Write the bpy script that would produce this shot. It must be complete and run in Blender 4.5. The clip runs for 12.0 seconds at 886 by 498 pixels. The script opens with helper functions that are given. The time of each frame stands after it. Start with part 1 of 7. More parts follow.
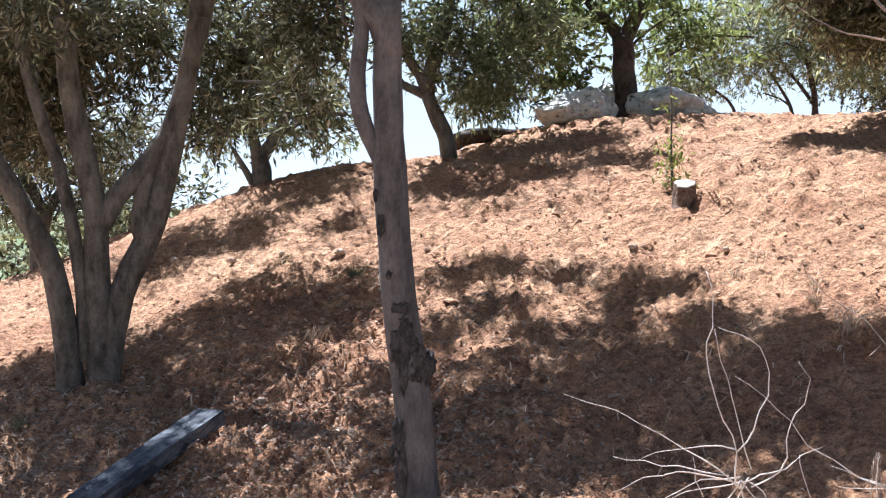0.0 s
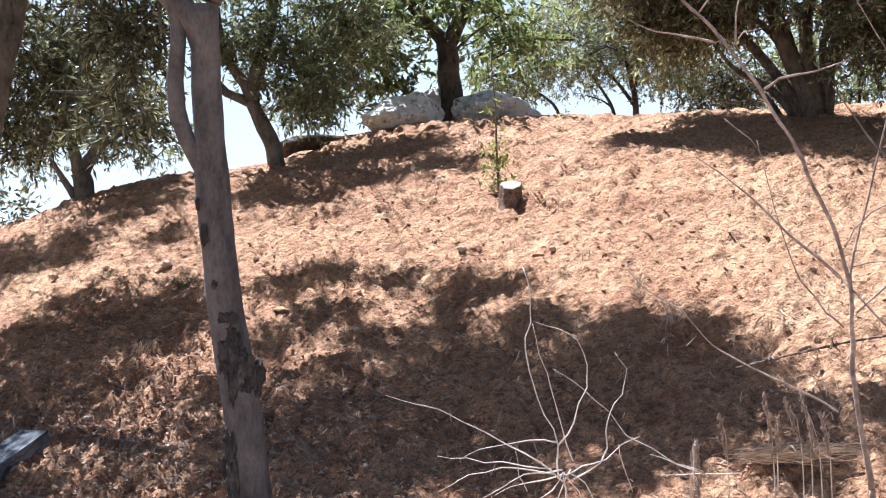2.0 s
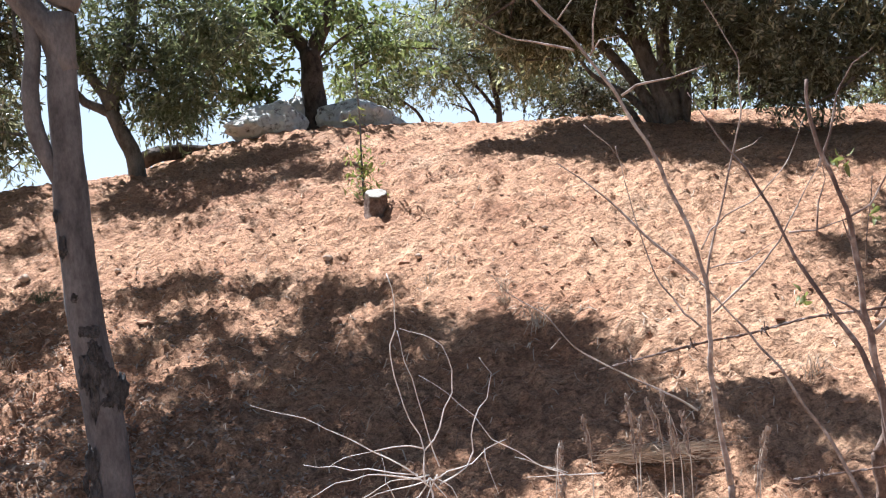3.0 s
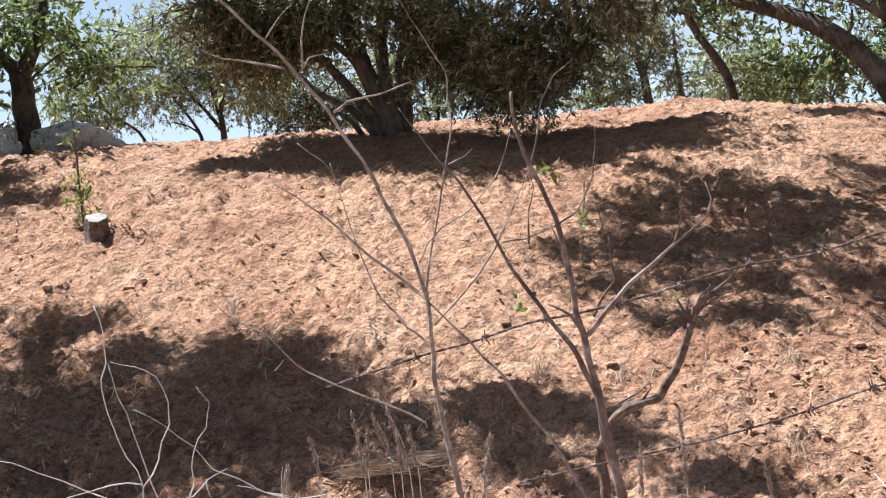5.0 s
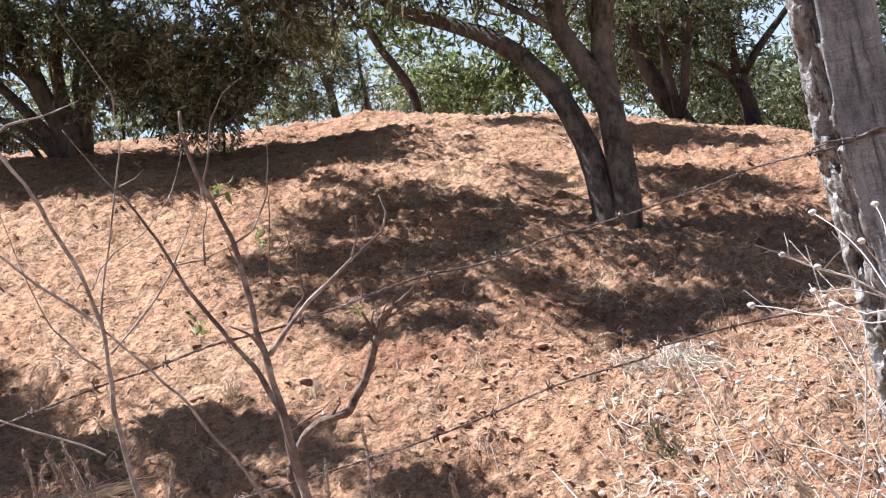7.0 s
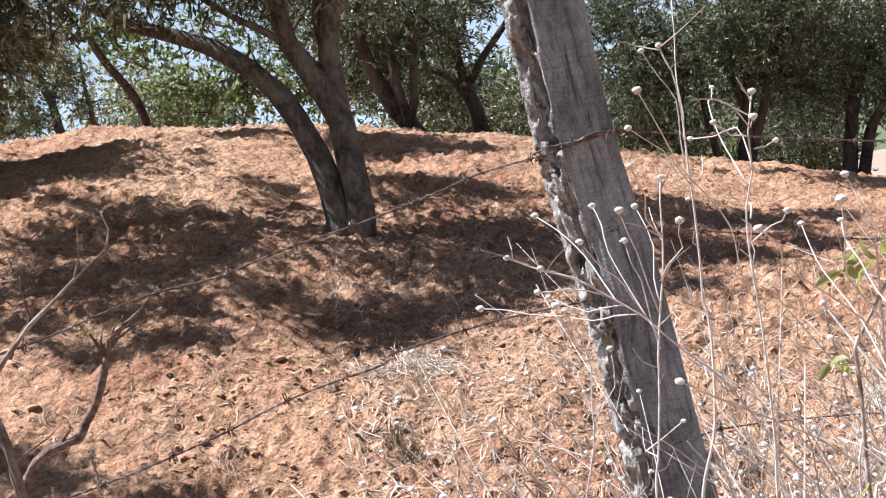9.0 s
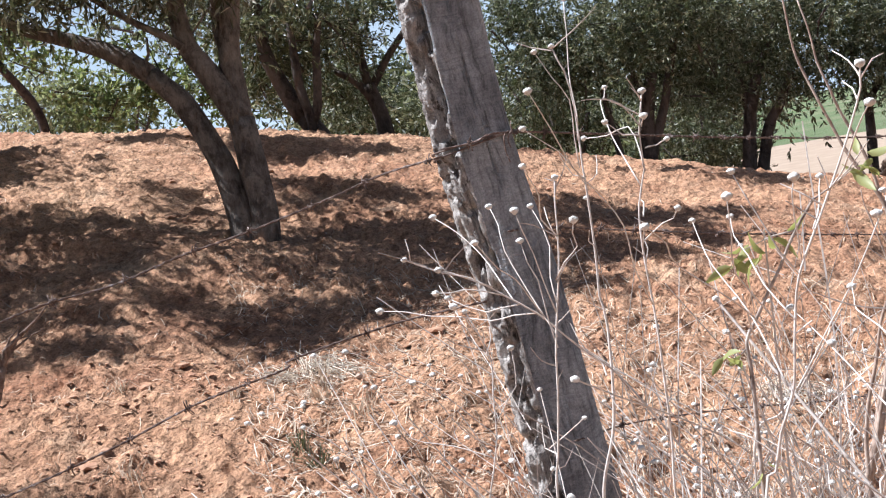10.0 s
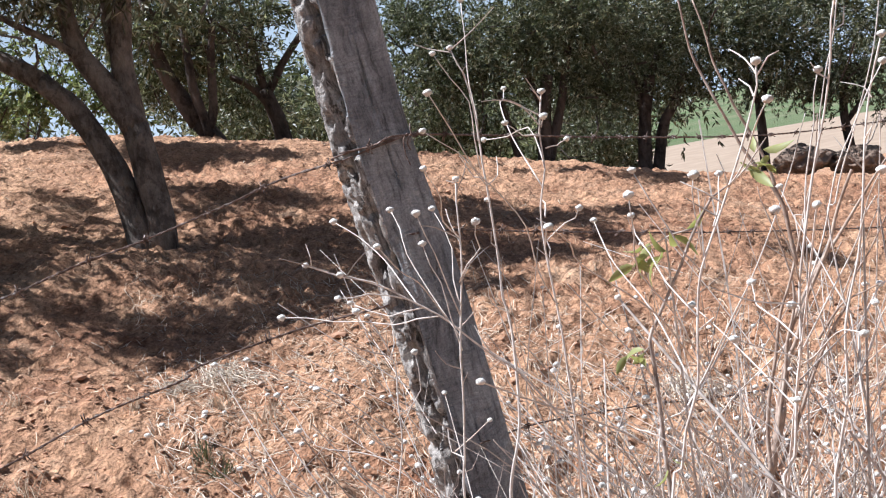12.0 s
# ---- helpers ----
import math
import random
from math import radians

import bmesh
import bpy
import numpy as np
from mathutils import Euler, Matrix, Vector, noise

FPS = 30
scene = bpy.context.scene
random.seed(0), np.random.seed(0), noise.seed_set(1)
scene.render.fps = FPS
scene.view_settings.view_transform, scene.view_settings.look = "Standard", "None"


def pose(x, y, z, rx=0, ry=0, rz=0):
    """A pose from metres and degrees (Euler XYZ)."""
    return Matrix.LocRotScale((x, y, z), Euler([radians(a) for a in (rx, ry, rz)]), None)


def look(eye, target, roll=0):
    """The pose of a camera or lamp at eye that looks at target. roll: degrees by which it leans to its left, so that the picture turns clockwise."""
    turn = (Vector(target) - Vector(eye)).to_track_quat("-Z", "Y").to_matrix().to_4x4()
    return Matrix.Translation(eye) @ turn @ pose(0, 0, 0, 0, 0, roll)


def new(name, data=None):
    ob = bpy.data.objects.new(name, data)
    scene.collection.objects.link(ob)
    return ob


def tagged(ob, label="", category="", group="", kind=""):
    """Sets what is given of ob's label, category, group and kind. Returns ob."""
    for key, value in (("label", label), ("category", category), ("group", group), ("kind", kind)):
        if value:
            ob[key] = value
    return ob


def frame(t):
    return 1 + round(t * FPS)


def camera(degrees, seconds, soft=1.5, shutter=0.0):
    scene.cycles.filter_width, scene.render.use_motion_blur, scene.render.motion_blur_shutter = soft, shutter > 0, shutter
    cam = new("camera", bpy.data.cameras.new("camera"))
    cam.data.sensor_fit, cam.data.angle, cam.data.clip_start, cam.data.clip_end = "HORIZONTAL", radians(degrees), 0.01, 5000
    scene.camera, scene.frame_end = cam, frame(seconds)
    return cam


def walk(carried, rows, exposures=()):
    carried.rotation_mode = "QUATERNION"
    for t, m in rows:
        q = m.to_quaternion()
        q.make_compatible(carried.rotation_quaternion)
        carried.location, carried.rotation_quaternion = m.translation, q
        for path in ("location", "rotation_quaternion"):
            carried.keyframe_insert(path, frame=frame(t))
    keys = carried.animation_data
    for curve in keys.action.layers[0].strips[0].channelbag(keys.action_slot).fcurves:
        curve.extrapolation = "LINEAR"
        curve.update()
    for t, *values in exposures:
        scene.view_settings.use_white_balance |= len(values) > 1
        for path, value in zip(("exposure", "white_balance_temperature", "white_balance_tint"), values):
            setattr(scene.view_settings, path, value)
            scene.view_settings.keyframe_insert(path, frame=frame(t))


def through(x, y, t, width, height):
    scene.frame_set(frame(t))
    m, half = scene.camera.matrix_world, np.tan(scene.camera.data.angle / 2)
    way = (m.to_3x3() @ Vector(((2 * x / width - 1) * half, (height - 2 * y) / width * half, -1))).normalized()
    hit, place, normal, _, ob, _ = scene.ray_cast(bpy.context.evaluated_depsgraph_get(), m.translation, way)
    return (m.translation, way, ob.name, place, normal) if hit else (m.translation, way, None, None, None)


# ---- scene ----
# ---- camera ----
cam = camera(36.0, 12.0, soft=1.15)
ROWS = [
    (0.0, -0.0000, 0.0000, 1.5000, 88.500, -0.000, -0.000),
    (0.5, 0.0059, 0.0035, 1.4983, 88.470, 0.315, -0.483),
    (1.0, 0.0116, 0.0095, 1.4954, 88.490, 0.744, -1.910),
    (1.5, 0.0177, 0.0087, 1.4931, 88.579, 1.211, -4.101),
    (2.0, 0.0247, 0.0138, 1.4913, 88.706, 1.680, -6.979),
    (2.5, 0.0312, 0.0223, 1.4920, 88.775, 2.067, -9.649),
    (3.0, 0.0296, 0.0110, 1.4890, 88.865, 2.467, -12.572),
    (5.0, 0.0624, 0.0180, 1.4963, 88.700, 5.105, -23.768),
    (5.5, 0.0725, 0.0183, 1.4971, 88.579, 5.767, -26.697),
    (6.0, 0.0859, 0.0221, 1.4972, 88.388, 6.425, -30.001),
    (6.5, 0.0970, 0.0218, 1.4961, 88.197, 6.966, -33.111),
    (7.0, 0.1026, 0.0148, 1.4978, 87.912, 7.419, -36.545),
    (7.5, 0.1065, 0.0129, 1.4970, 87.646, 7.877, -39.690),
    (9.5, 0.1237, 0.0039, 1.4953, 86.458, 9.531, -49.800),
    (10.0, 0.1300, -0.0072, 1.4942, 86.173, 9.963, -51.593),
    (10.5, 0.1334, -0.0054, 1.4939, 85.920, 10.245, -53.178),
    (11.0, 0.1397, 0.0000, 1.4940, 85.688, 10.549, -54.535),
    (11.5, 0.1452, 0.0056, 1.4937, 85.574, 10.723, -55.411),
    (12.0, 0.1429, 0.0072, 1.4927, 85.558, 10.777, -55.938),
]
EXPOSURES = [(0.0, 1.66, 5430, 10), (1.5, 1.72, 5430, 10), (3.0, 1.55, 5430, 10), (5.0, 1.36, 5430, 10), (7.0, 1.4, 5430, 10), (9.5, 1.27, 5430, 10), (12.0, 1.08, 5430, 10)]
walk(cam, [(t, pose(x, y, z, rx, ry, rz)) for t, x, y, z, rx, ry, rz in ROWS], EXPOSURES)

# ---- sky and sun ----
SUN_AZIMUTH, SUN_HEIGHT = -28.0, 57.0      # degrees from +y towards +x, and above the horizon
world = bpy.data.worlds.new("world")
scene.world = world
world.use_nodes = True
wn = world.node_tree.nodes
sky = wn.new("ShaderNodeTexSky")
sky.sky_type = "NISHITA"
sky.sun_disc = False
sky.sun_elevation, sky.sun_rotation = radians(SUN_HEIGHT), radians(SUN_AZIMUTH)
sky.air_density, sky.dust_density, sky.ozone_density = 1.0, 1.8, 1.0
wn["Background"].inputs["Strength"].default_value = 0.028
# a pale haze all round the horizon
wl = world.node_tree.links
way = wn.new("ShaderNodeTexCoord")
split = wn.new("ShaderNodeSeparateXYZ")
wl.new(way.outputs["Generated"], split.inputs[0])
low = wn.new("ShaderNodeMapRange")
low.inputs[1].default_value, low.inputs[2].default_value = 0.32, 0.02
wl.new(split.outputs["Z"], low.inputs[0])
haze = wn.new("ShaderNodeMix")
haze.data_type = "RGBA"
haze.inputs[7].default_value = (12.6, 14.0, 15.0, 1.0)
wl.new(low.outputs[0], haze.inputs[0])
wl.new(sky.outputs[0], haze.inputs[6])
wl.new(haze.outputs[2], wn["Background"].inputs["Color"])
sun = new("sun", bpy.data.lights.new("sun", "SUN"))
sun.data.energy, sun.data.angle, sun.data.color = 5.0, radians(0.6), (1.0, 0.950, 0.880)
_a, _h = radians(SUN_AZIMUTH), radians(SUN_HEIGHT)
SUN_DIR = Vector((math.sin(_a) * math.cos(_h), math.cos(_a) * math.cos(_h), math.sin(_h)))
sun.matrix_world = look((0, 0, 30), Vector((0, 0, 30)) - SUN_DIR)


# ---- materials ----
def material(name, rough=0.9):
    m = bpy.data.materials.new(name)
    m.use_nodes = True
    nt = m.node_tree
    b = nt.nodes["Principled BSDF"]
    b.inputs["Roughness"].default_value = rough
    b.inputs["Specular IOR Level"].default_value = 0.25
    return m, nt, b


def node(nt, kind, **values):
    n = nt.nodes.new(kind)
    for k, v in values.items():
        n.inputs[k.replace("_", " ")].default_value = v
    return n


def noise_node(nt, coord, scale, detail=4.0, rough=0.6, stretch=None):
    src = coord
    if stretch:
        mp = nt.nodes.new("ShaderNodeMapping")
        mp.inputs["Scale"].default_value = stretch
        nt.links.new(coord, mp.inputs["Vector"])
        src = mp.outputs[0]
    n = nt.nodes.new("ShaderNodeTexNoise")
    n.inputs["Scale"].default_value, n.inputs["Detail"].default_value, n.inputs["Roughness"].default_value = scale, detail, rough
    nt.links.new(src, n.inputs["Vector"])
    return n.outputs["Fac"]


def ramp(nt, fac, stops):
    r = nt.nodes.new("ShaderNodeValToRGB")
    e = r.color_ramp.elements
    while len(e) < len(stops):
        e.new(0.5)
    for el, (p, c) in zip(e, stops):
        el.position, el.color = p, (*c, 1.0)
    nt.links.new(fac, r.inputs["Fac"])
    return r.outputs["Color"]


def mix(nt, fac, a, b, mode="MIX"):
    n = nt.nodes.new("ShaderNodeMix")
    n.data_type, n.blend_type = "RGBA", mode
    if isinstance(fac, float):
        n.inputs[0].default_value = fac
    else:
        nt.links.new(fac, n.inputs[0])
    for s, v in ((n.inputs[6], a), (n.inputs[7], b)):
        if isinstance(v, tuple):
            s.default_value = (*v, 1.0)
        else:
            nt.links.new(v, s)
    return n.outputs[2]


def bump(nt, b, height, strength, distance):
    n = nt.nodes.new("ShaderNodeBump")
    n.inputs["Strength"].default_value, n.inputs["Distance"].default_value = strength, distance
    nt.links.new(height, n.inputs["Height"])
    nt.links.new(n.outputs[0], b.inputs["Normal"])


def coords(nt, kind="Object"):
    return nt.nodes.new("ShaderNodeTexCoord").outputs[kind]


def earth_material():
    m, nt, b = material("red_earth", 0.95)
    c = coords(nt)
    big = noise_node(nt, c, 0.55, 5, 0.6)
    mid = noise_node(nt, c, 4.5, 6, 0.65)
    fine = noise_node(nt, c, 46.0, 6, 0.75)
    col = ramp(nt, mid, [(0.3, (0.230, 0.107, 0.059)), (0.5, (0.385, 0.205, 0.116)), (0.72, (0.475, 0.278, 0.162))])
    pale = ramp(nt, big, [(0.42, (0, 0, 0)), (0.68, (0.6, 0.6, 0.6))])
    col = mix(nt, pale, col, (0.485, 0.295, 0.172))
    # freshly turned red soil and dry straw-coloured crust in patches
    turned = noise_node(nt, c, 1.7, 6, 0.68, (1, 1, 0.4))
    col = mix(nt, ramp(nt, turned, [(0.30, (0.75, 0.75, 0.75)), (0.44, (0, 0, 0))]), col, (0.275, 0.125, 0.066))
    crust = noise_node(nt, c, 2.9, 7, 0.72)
    col = mix(nt, ramp(nt, crust, [(0.54, (0, 0, 0)), (0.68, (0.5, 0.5, 0.5))]), col, (0.505, 0.350, 0.228))
    grit = ramp(nt, fine, [(0.34, (0.46, 0.44, 0.42)), (0.47, (0.95, 0.95, 0.95)), (0.68, (1.38, 1.37, 1.33))])
    col = mix(nt, 1.0, col, grit, "MULTIPLY")
    lump = noise_node(nt, c, 21.0, 5, 0.66)
    col = mix(nt, 0.85, col, ramp(nt, lump, [(0.34, (0.62, 0.58, 0.54)), (0.48, (1.0, 1.0, 1.0)), (0.66, (1.22, 1.22, 1.2))]), "MULTIPLY")
    speck = noise_node(nt, c, 115.0, 4, 0.7)
    col = mix(nt, 0.8, col, ramp(nt, speck, [(0.32, (0.6, 0.58, 0.56)), (0.48, (1.0, 1.0, 1.0)), (0.66, (1.35, 1.36, 1.36))]), "MULTIPLY")
    # dry field beyond the mound
    ge = nt.nodes.new("ShaderNodeVectorMath")
    ge.operation = "DISTANCE"
    nt.links.new(c, ge.inputs[0])
    ge.inputs[1].default_value = (4.5, 9.0, 1.0)
    far = nt.nodes.new("ShaderNodeMapRange")
    far.inputs[1].default_value, far.inputs[2].default_value = 17.0, 26.0
    nt.links.new(ge.outputs["Value"], far.inputs[0])
    field = ramp(nt, noise_node(nt, c, 0.06, 4, 0.6), [(0.35, (0.085, 0.125, 0.045)), (0.55, (0.125, 0.145, 0.068)), (0.7, (0.20, 0.185, 0.11))])
    col = mix(nt, far.outputs[0], col, field)
    nt.links.new(col, b.inputs["Base Color"])
    add = nt.nodes.new("ShaderNodeMath")
    nt.links.new(fine, add.inputs[0])
    lumps = nt.nodes.new("ShaderNodeMath")
    lumps.operation = "MULTIPLY"
    lumps.inputs[1].default_value = 3.4
    nt.links.new(noise_node(nt, c, 17.0, 5, 0.62), lumps.inputs[0])
    nt.links.new(lumps.outputs[0], add.inputs[1])
    bump(nt, b, add.outputs[0], 1.0, 0.016)
    return m


def bark_material(name, dark, light, scale=1.0, crack=0.6, scars=0.6):
    m, nt, b = material(name, 0.9)
    c = coords(nt)
    long = noise_node(nt, c, 24 * scale, 6, 0.65, (1, 1, 0.42))
    patch = noise_node(nt, c, 5 * scale, 4, 0.6)
    fine = noise_node(nt, c, 140 * scale, 4, 0.7, (1, 1, 0.5))
    col = ramp(nt, long, [(0.34, dark), (0.5, tuple(0.5 * (p + q) for p, q in zip(dark, light))), (0.68, light)])
    col = mix(nt, ramp(nt, patch, [(0.45, (0, 0, 0)), (0.7, (0.55, 0.55, 0.55))]), col, tuple(min(1, 1.35 * v) for v in light))
    col = mix(nt, 0.6, col, ramp(nt, fine, [(0.3, (0.55, 0.55, 0.55)), (0.6, (1.1, 1.1, 1.1))]), "MULTIPLY")
    scab = noise_node(nt, c, 8 * scale, 6, 0.7)
    col = mix(nt, ramp(nt, scab, [(0.53, (0, 0, 0)), (0.59, (scars, scars, scars))]), col, tuple(0.6 * v for v in dark))
    nt.links.new(col, b.inputs["Base Color"])
    bump(nt, b, long, crack, 0.02)
    return m


def leaf_material(name, stops, shine=0.4, through=0.42):
    m, nt, b = material(name, shine)
    geo = nt.nodes.new("ShaderNodeNewGeometry")
    col = ramp(nt, geo.outputs["Random Per Island"], stops)
    patch = noise_node(nt, coords(nt), 1.6, 3, 0.5)
    col = mix(nt, 1.0, col, ramp(nt, patch, [(0.35, (0.75, 0.78, 0.7)), (0.65, (1.2, 1.15, 1.1))]), "MULTIPLY")
    nt.links.new(col, b.inputs["Base Color"])
    t = nt.nodes.new("ShaderNodeBsdfTranslucent")
    warm = mix(nt, 1.0, col, (1.12, 1.17, 0.78), "MULTIPLY")
    nt.links.new(warm, t.inputs["Color"])
    s = nt.nodes.new("ShaderNodeMixShader")
    s.inputs[0].default_value = through
    nt.links.new(b.outputs[0], s.inputs[1])
    nt.links.new(t.outputs[0], s.inputs[2])
    nt.links.new(s.outputs[0], nt.nodes["Material Output"].inputs["Surface"])
    return m


def plain_material(name, stops, rough=0.85, scale=30.0, stretch=None, bumpy=0.3, depth=0.004, island=False):
    m, nt, b = material(name, rough)
    c = coords(nt)
    f = noise_node(nt, c, scale, 5, 0.65, stretch)
    col = ramp(nt, f, stops)
    if island:
        geo = nt.nodes.new("ShaderNodeNewGeometry")
        col = mix(nt, 1.0, col, ramp(nt, geo.outputs["Random Per Island"], [(0.0, (0.55, 0.52, 0.5)), (0.5, (0.95, 0.95, 0.95)), (1.0, (1.3, 1.3, 1.3))]), "MULTIPLY")
    nt.links.new(col, b.inputs["Base Color"])
    bump(nt, b, f, bumpy, depth)
    return m


EARTH = earth_material()
BARK_OLIVE = bark_material("olive_bark", (0.050, 0.044, 0.037), (0.190, 0.174, 0.150), scars=0.3)
BARK_SCAR = bark_material("scarred_dark_bark", (0.046, 0.042, 0.042), (0.135, 0.126, 0.122), 2.0, 1.0)
BARK_YOUNG = bark_material("smooth_grey_bark", (0.075, 0.069, 0.070), (0.185, 0.172, 0.168), 0.8, 0.35, 0.12)
BARK_ROUGH = bark_material("rough_brown_bark", (0.050, 0.038, 0.031), (0.225, 0.182, 0.150), 1.4, 1.0, 0.5)
BARK_DARK = bark_material("dark_bark", (0.026, 0.020, 0.017), (0.115, 0.088, 0.072))
# next three: palest leaves are silvery undersides, plus sun glints put into the colour
LEAF_OLIVE = leaf_material("olive_leaf", [(0.0, (0.048, 0.050, 0.031)), (0.5, (0.098, 0.097, 0.063)), (0.8, (0.185, 0.18, 0.13)), (1.0, (0.46, 0.45, 0.38))], 0.34, 0.28)
LEAF_DARK = leaf_material("dark_olive_leaf", [(0.0, (0.045, 0.053, 0.031)), (0.55, (0.098, 0.107, 0.063)), (0.8, (0.21, 0.212, 0.15)), (1.0, (0.44, 0.44, 0.35))], 0.34, 0.34)
LEAF_BROWN = leaf_material("brownish_olive_leaf", [(0.0, (0.090, 0.085, 0.055)), (0.5, (0.195, 0.18, 0.125)), (0.8, (0.38, 0.355, 0.27)), (1.0, (0.70, 0.67, 0.57))], 0.28, 0.52)
LEAF_BRIGHT = leaf_material("bright_green_leaf", [(0.0, (0.085, 0.108, 0.048)), (0.6, (0.155, 0.178, 0.086)), (1.0, (0.31, 0.33, 0.195))], 0.42, 0.48)
LEAF_PALE = leaf_material("grey_green_leaf", [(0.0, (0.106, 0.117, 0.074)), (0.6, (0.193, 0.201, 0.133)), (1.0, (0.40, 0.40, 0.305))], 0.36, 0.50)
LEAF_DULL = leaf_material("dull_yellow_green_leaf", [(0.0, (0.16, 0.18, 0.06)), (1.0, (0.30, 0.31, 0.13))], 0.5, 0.4)
LEAF_FRESH = leaf_material("fresh_green_leaf", [(0.0, (0.24, 0.25, 0.095)), (1.0, (0.42, 0.42, 0.20))], 0.45, 0.40)


# ---- mesh helpers ----
def mesh_object(name, verts, faces, mat, parent=None, label="", smooth=False):
    me = bpy.data.meshes.new(name)
    me.from_pydata(verts if isinstance(verts, list) else verts.tolist(), [], faces if isinstance(faces, list) else faces.tolist())
    me.materials.append(mat)
    if smooth:
        me.polygons.foreach_set("use_smooth", [True] * len(me.polygons))
    me.update()
    ob = new(name, me)
    if parent is not None:
        ob.parent = parent
        ob.matrix_parent_inverse = Matrix.Translation(parent.location).inverted()
    if label:
        tagged(ob, label)
    return ob


def part(name, bm, mat, parent, label=""):
    """One bmesh as one mesh object under a thing or a part."""
    me = bpy.data.meshes.new(name)
    bm.to_mesh(me)
    bm.free()
    me.materials.append(mat)
    ob = new(name, me)
    if parent is not None:
        ob.parent = parent
        ob.matrix_parent_inverse = Matrix.Translation(parent.location).inverted()
    if label:
        tagged(ob, label)
    return ob


def thing(name, base, label, category, group="", kind=""):
    ob = new(name)
    ob.location = base
    ob.empty_display_size = 0.1
    return tagged(ob, label, category, group, kind)


def spline(pts, step):
    """A smooth line through the points (Catmull-Rom), sampled about every step metres; returns places and 0..1 positions."""
    p = np.array(pts, float)
    if len(p) < 2:
        return p, np.zeros(1)
    q = np.vstack([2 * p[0] - p[1], p, 2 * p[-1] - p[-2]])
    out, seg = [], []
    lens = np.linalg.norm(np.diff(p, axis=0), axis=1)
    acc = np.concatenate([[0], np.cumsum(lens)])
    for i in range(len(p) - 1):
        n = max(1, int(round(lens[i] / step)))
        for k in range(n):
            u = k / n
            a, b, c, d = q[i], q[i + 1], q[i + 2], q[i + 3]
            out.append(0.5 * (2 * b + (c - a) * u + (2 * a - 5 * b + 4 * c - d) * u * u + (3 * b - a - 3 * c + d) * u ** 3))
            seg.append((acc[i] + u * lens[i]) / acc[-1])
    out.append(p[-1])
    seg.append(1.0)
    return np.array(out), np.array(seg)


def tube(pts, r0, r1, sides=8, step=0.06, rough=0.06, seed=0, flare=0.0, power=1.0):
    """A tapering, slightly uneven limb. Returns vertices and faces."""
    rng = np.random.default_rng(seed)
    c, u = spline(pts, step)
    tan = np.gradient(c, axis=0)
    tan /= np.linalg.norm(tan, axis=1)[:, None] + 1e-12
    ref = np.array([0.31, 0.83, 0.46])
    n1 = np.cross(tan, ref)
    n1 /= np.linalg.norm(n1, axis=1)[:, None] + 1e-12
    n2 = np.cross(tan, n1)
    r = r0 + (r1 - r0) * u ** power
    r = r * (1 + flare * np.exp(-u * 14))
    k = len(c)
    lump = rng.normal(size=(k, sides))
    lump = 0.5 * lump + 0.25 * np.roll(lump, 1, 0) + 0.25 * np.roll(lump, -1, 0)
    slow = np.cumsum(rng.normal(size=k)) * 0.12
    slow -= np.linspace(slow[0], slow[-1], k)
    ang = np.linspace(0, 2 * np.pi, sides, endpoint=False)[None] + 0.3 * slow[:, None]
    rad = r[:, None] * (1 + rough * lump + 0.5 * rough * slow[:, None])
    v = c[:, None] + rad[..., None] * (np.cos(ang)[..., None] * n1[:, None] + np.sin(ang)[..., None] * n2[:, None])
    v = v.reshape(-1, 3)
    f = []
    for i in range(k - 1):
        for j in range(sides):
            a, b = i * sides + j, i * sides + (j + 1) % sides
            f.append((a, b, b + sides, a + sides))
    f.append(tuple(range(sides))[::-1])
    f.append(tuple(range((k - 1) * sides, k * sides)))
    return v, f


def joined(parts):
    vs, fs, n = [], [], 0
    for v, f in parts:
        vs.append(np.asarray(v))
        fs += [tuple(i + n for i in q) for q in f]
        n += len(v)
    return np.vstack(vs), fs


def lattice(rng, n=256):
    return rng.random((n, n))


def value_noise(tab, x, y):
    n = tab.shape[0]
    xi, yi = np.floor(x).astype(int), np.floor(y).astype(int)
    fx, fy = x - xi, y - yi
    fx, fy = fx * fx * (3 - 2 * fx), fy * fy * (3 - 2 * fy)
    a, b = tab[xi % n, yi % n], tab[(xi + 1) % n, yi % n]
    c, d = tab[xi % n, (yi + 1) % n], tab[(xi + 1) % n, (yi + 1) % n]
    return (a + (b - a) * fx) * (1 - fy) + (c + (d - c) * fx) * fy


# ---- ground ----
def mound(x, y):
    """Height of the smooth mound and the plain round it."""
    c, s = math.cos(-1.871), math.sin(-1.871)
    u, v = (x - 6.874) * c + (y - 15.14) * s, -(x - 6.874) * s + (y - 15.14) * c
    q = (u / 10.077) ** 2 + (v / 8.231) ** 2
    z = 1.879 * np.exp(-q ** 1.486)
    for h, bx, by, w in ((0.889, 5.644, 5.672, 4.905), (1.018, -0.544, 9.353, 4.057), (0.03, 5.3, 7.9, 1.2), (0.06, -1.1, 8.7, 1.0), (0.17, 9.2, 2.8, 1.8)):
        z = z + h * np.exp(-((x - bx) ** 2 + (y - by) ** 2) / w ** 2)
    return z


TABS = [lattice(np.random.default_rng(40 + i)) for i in range(6)]


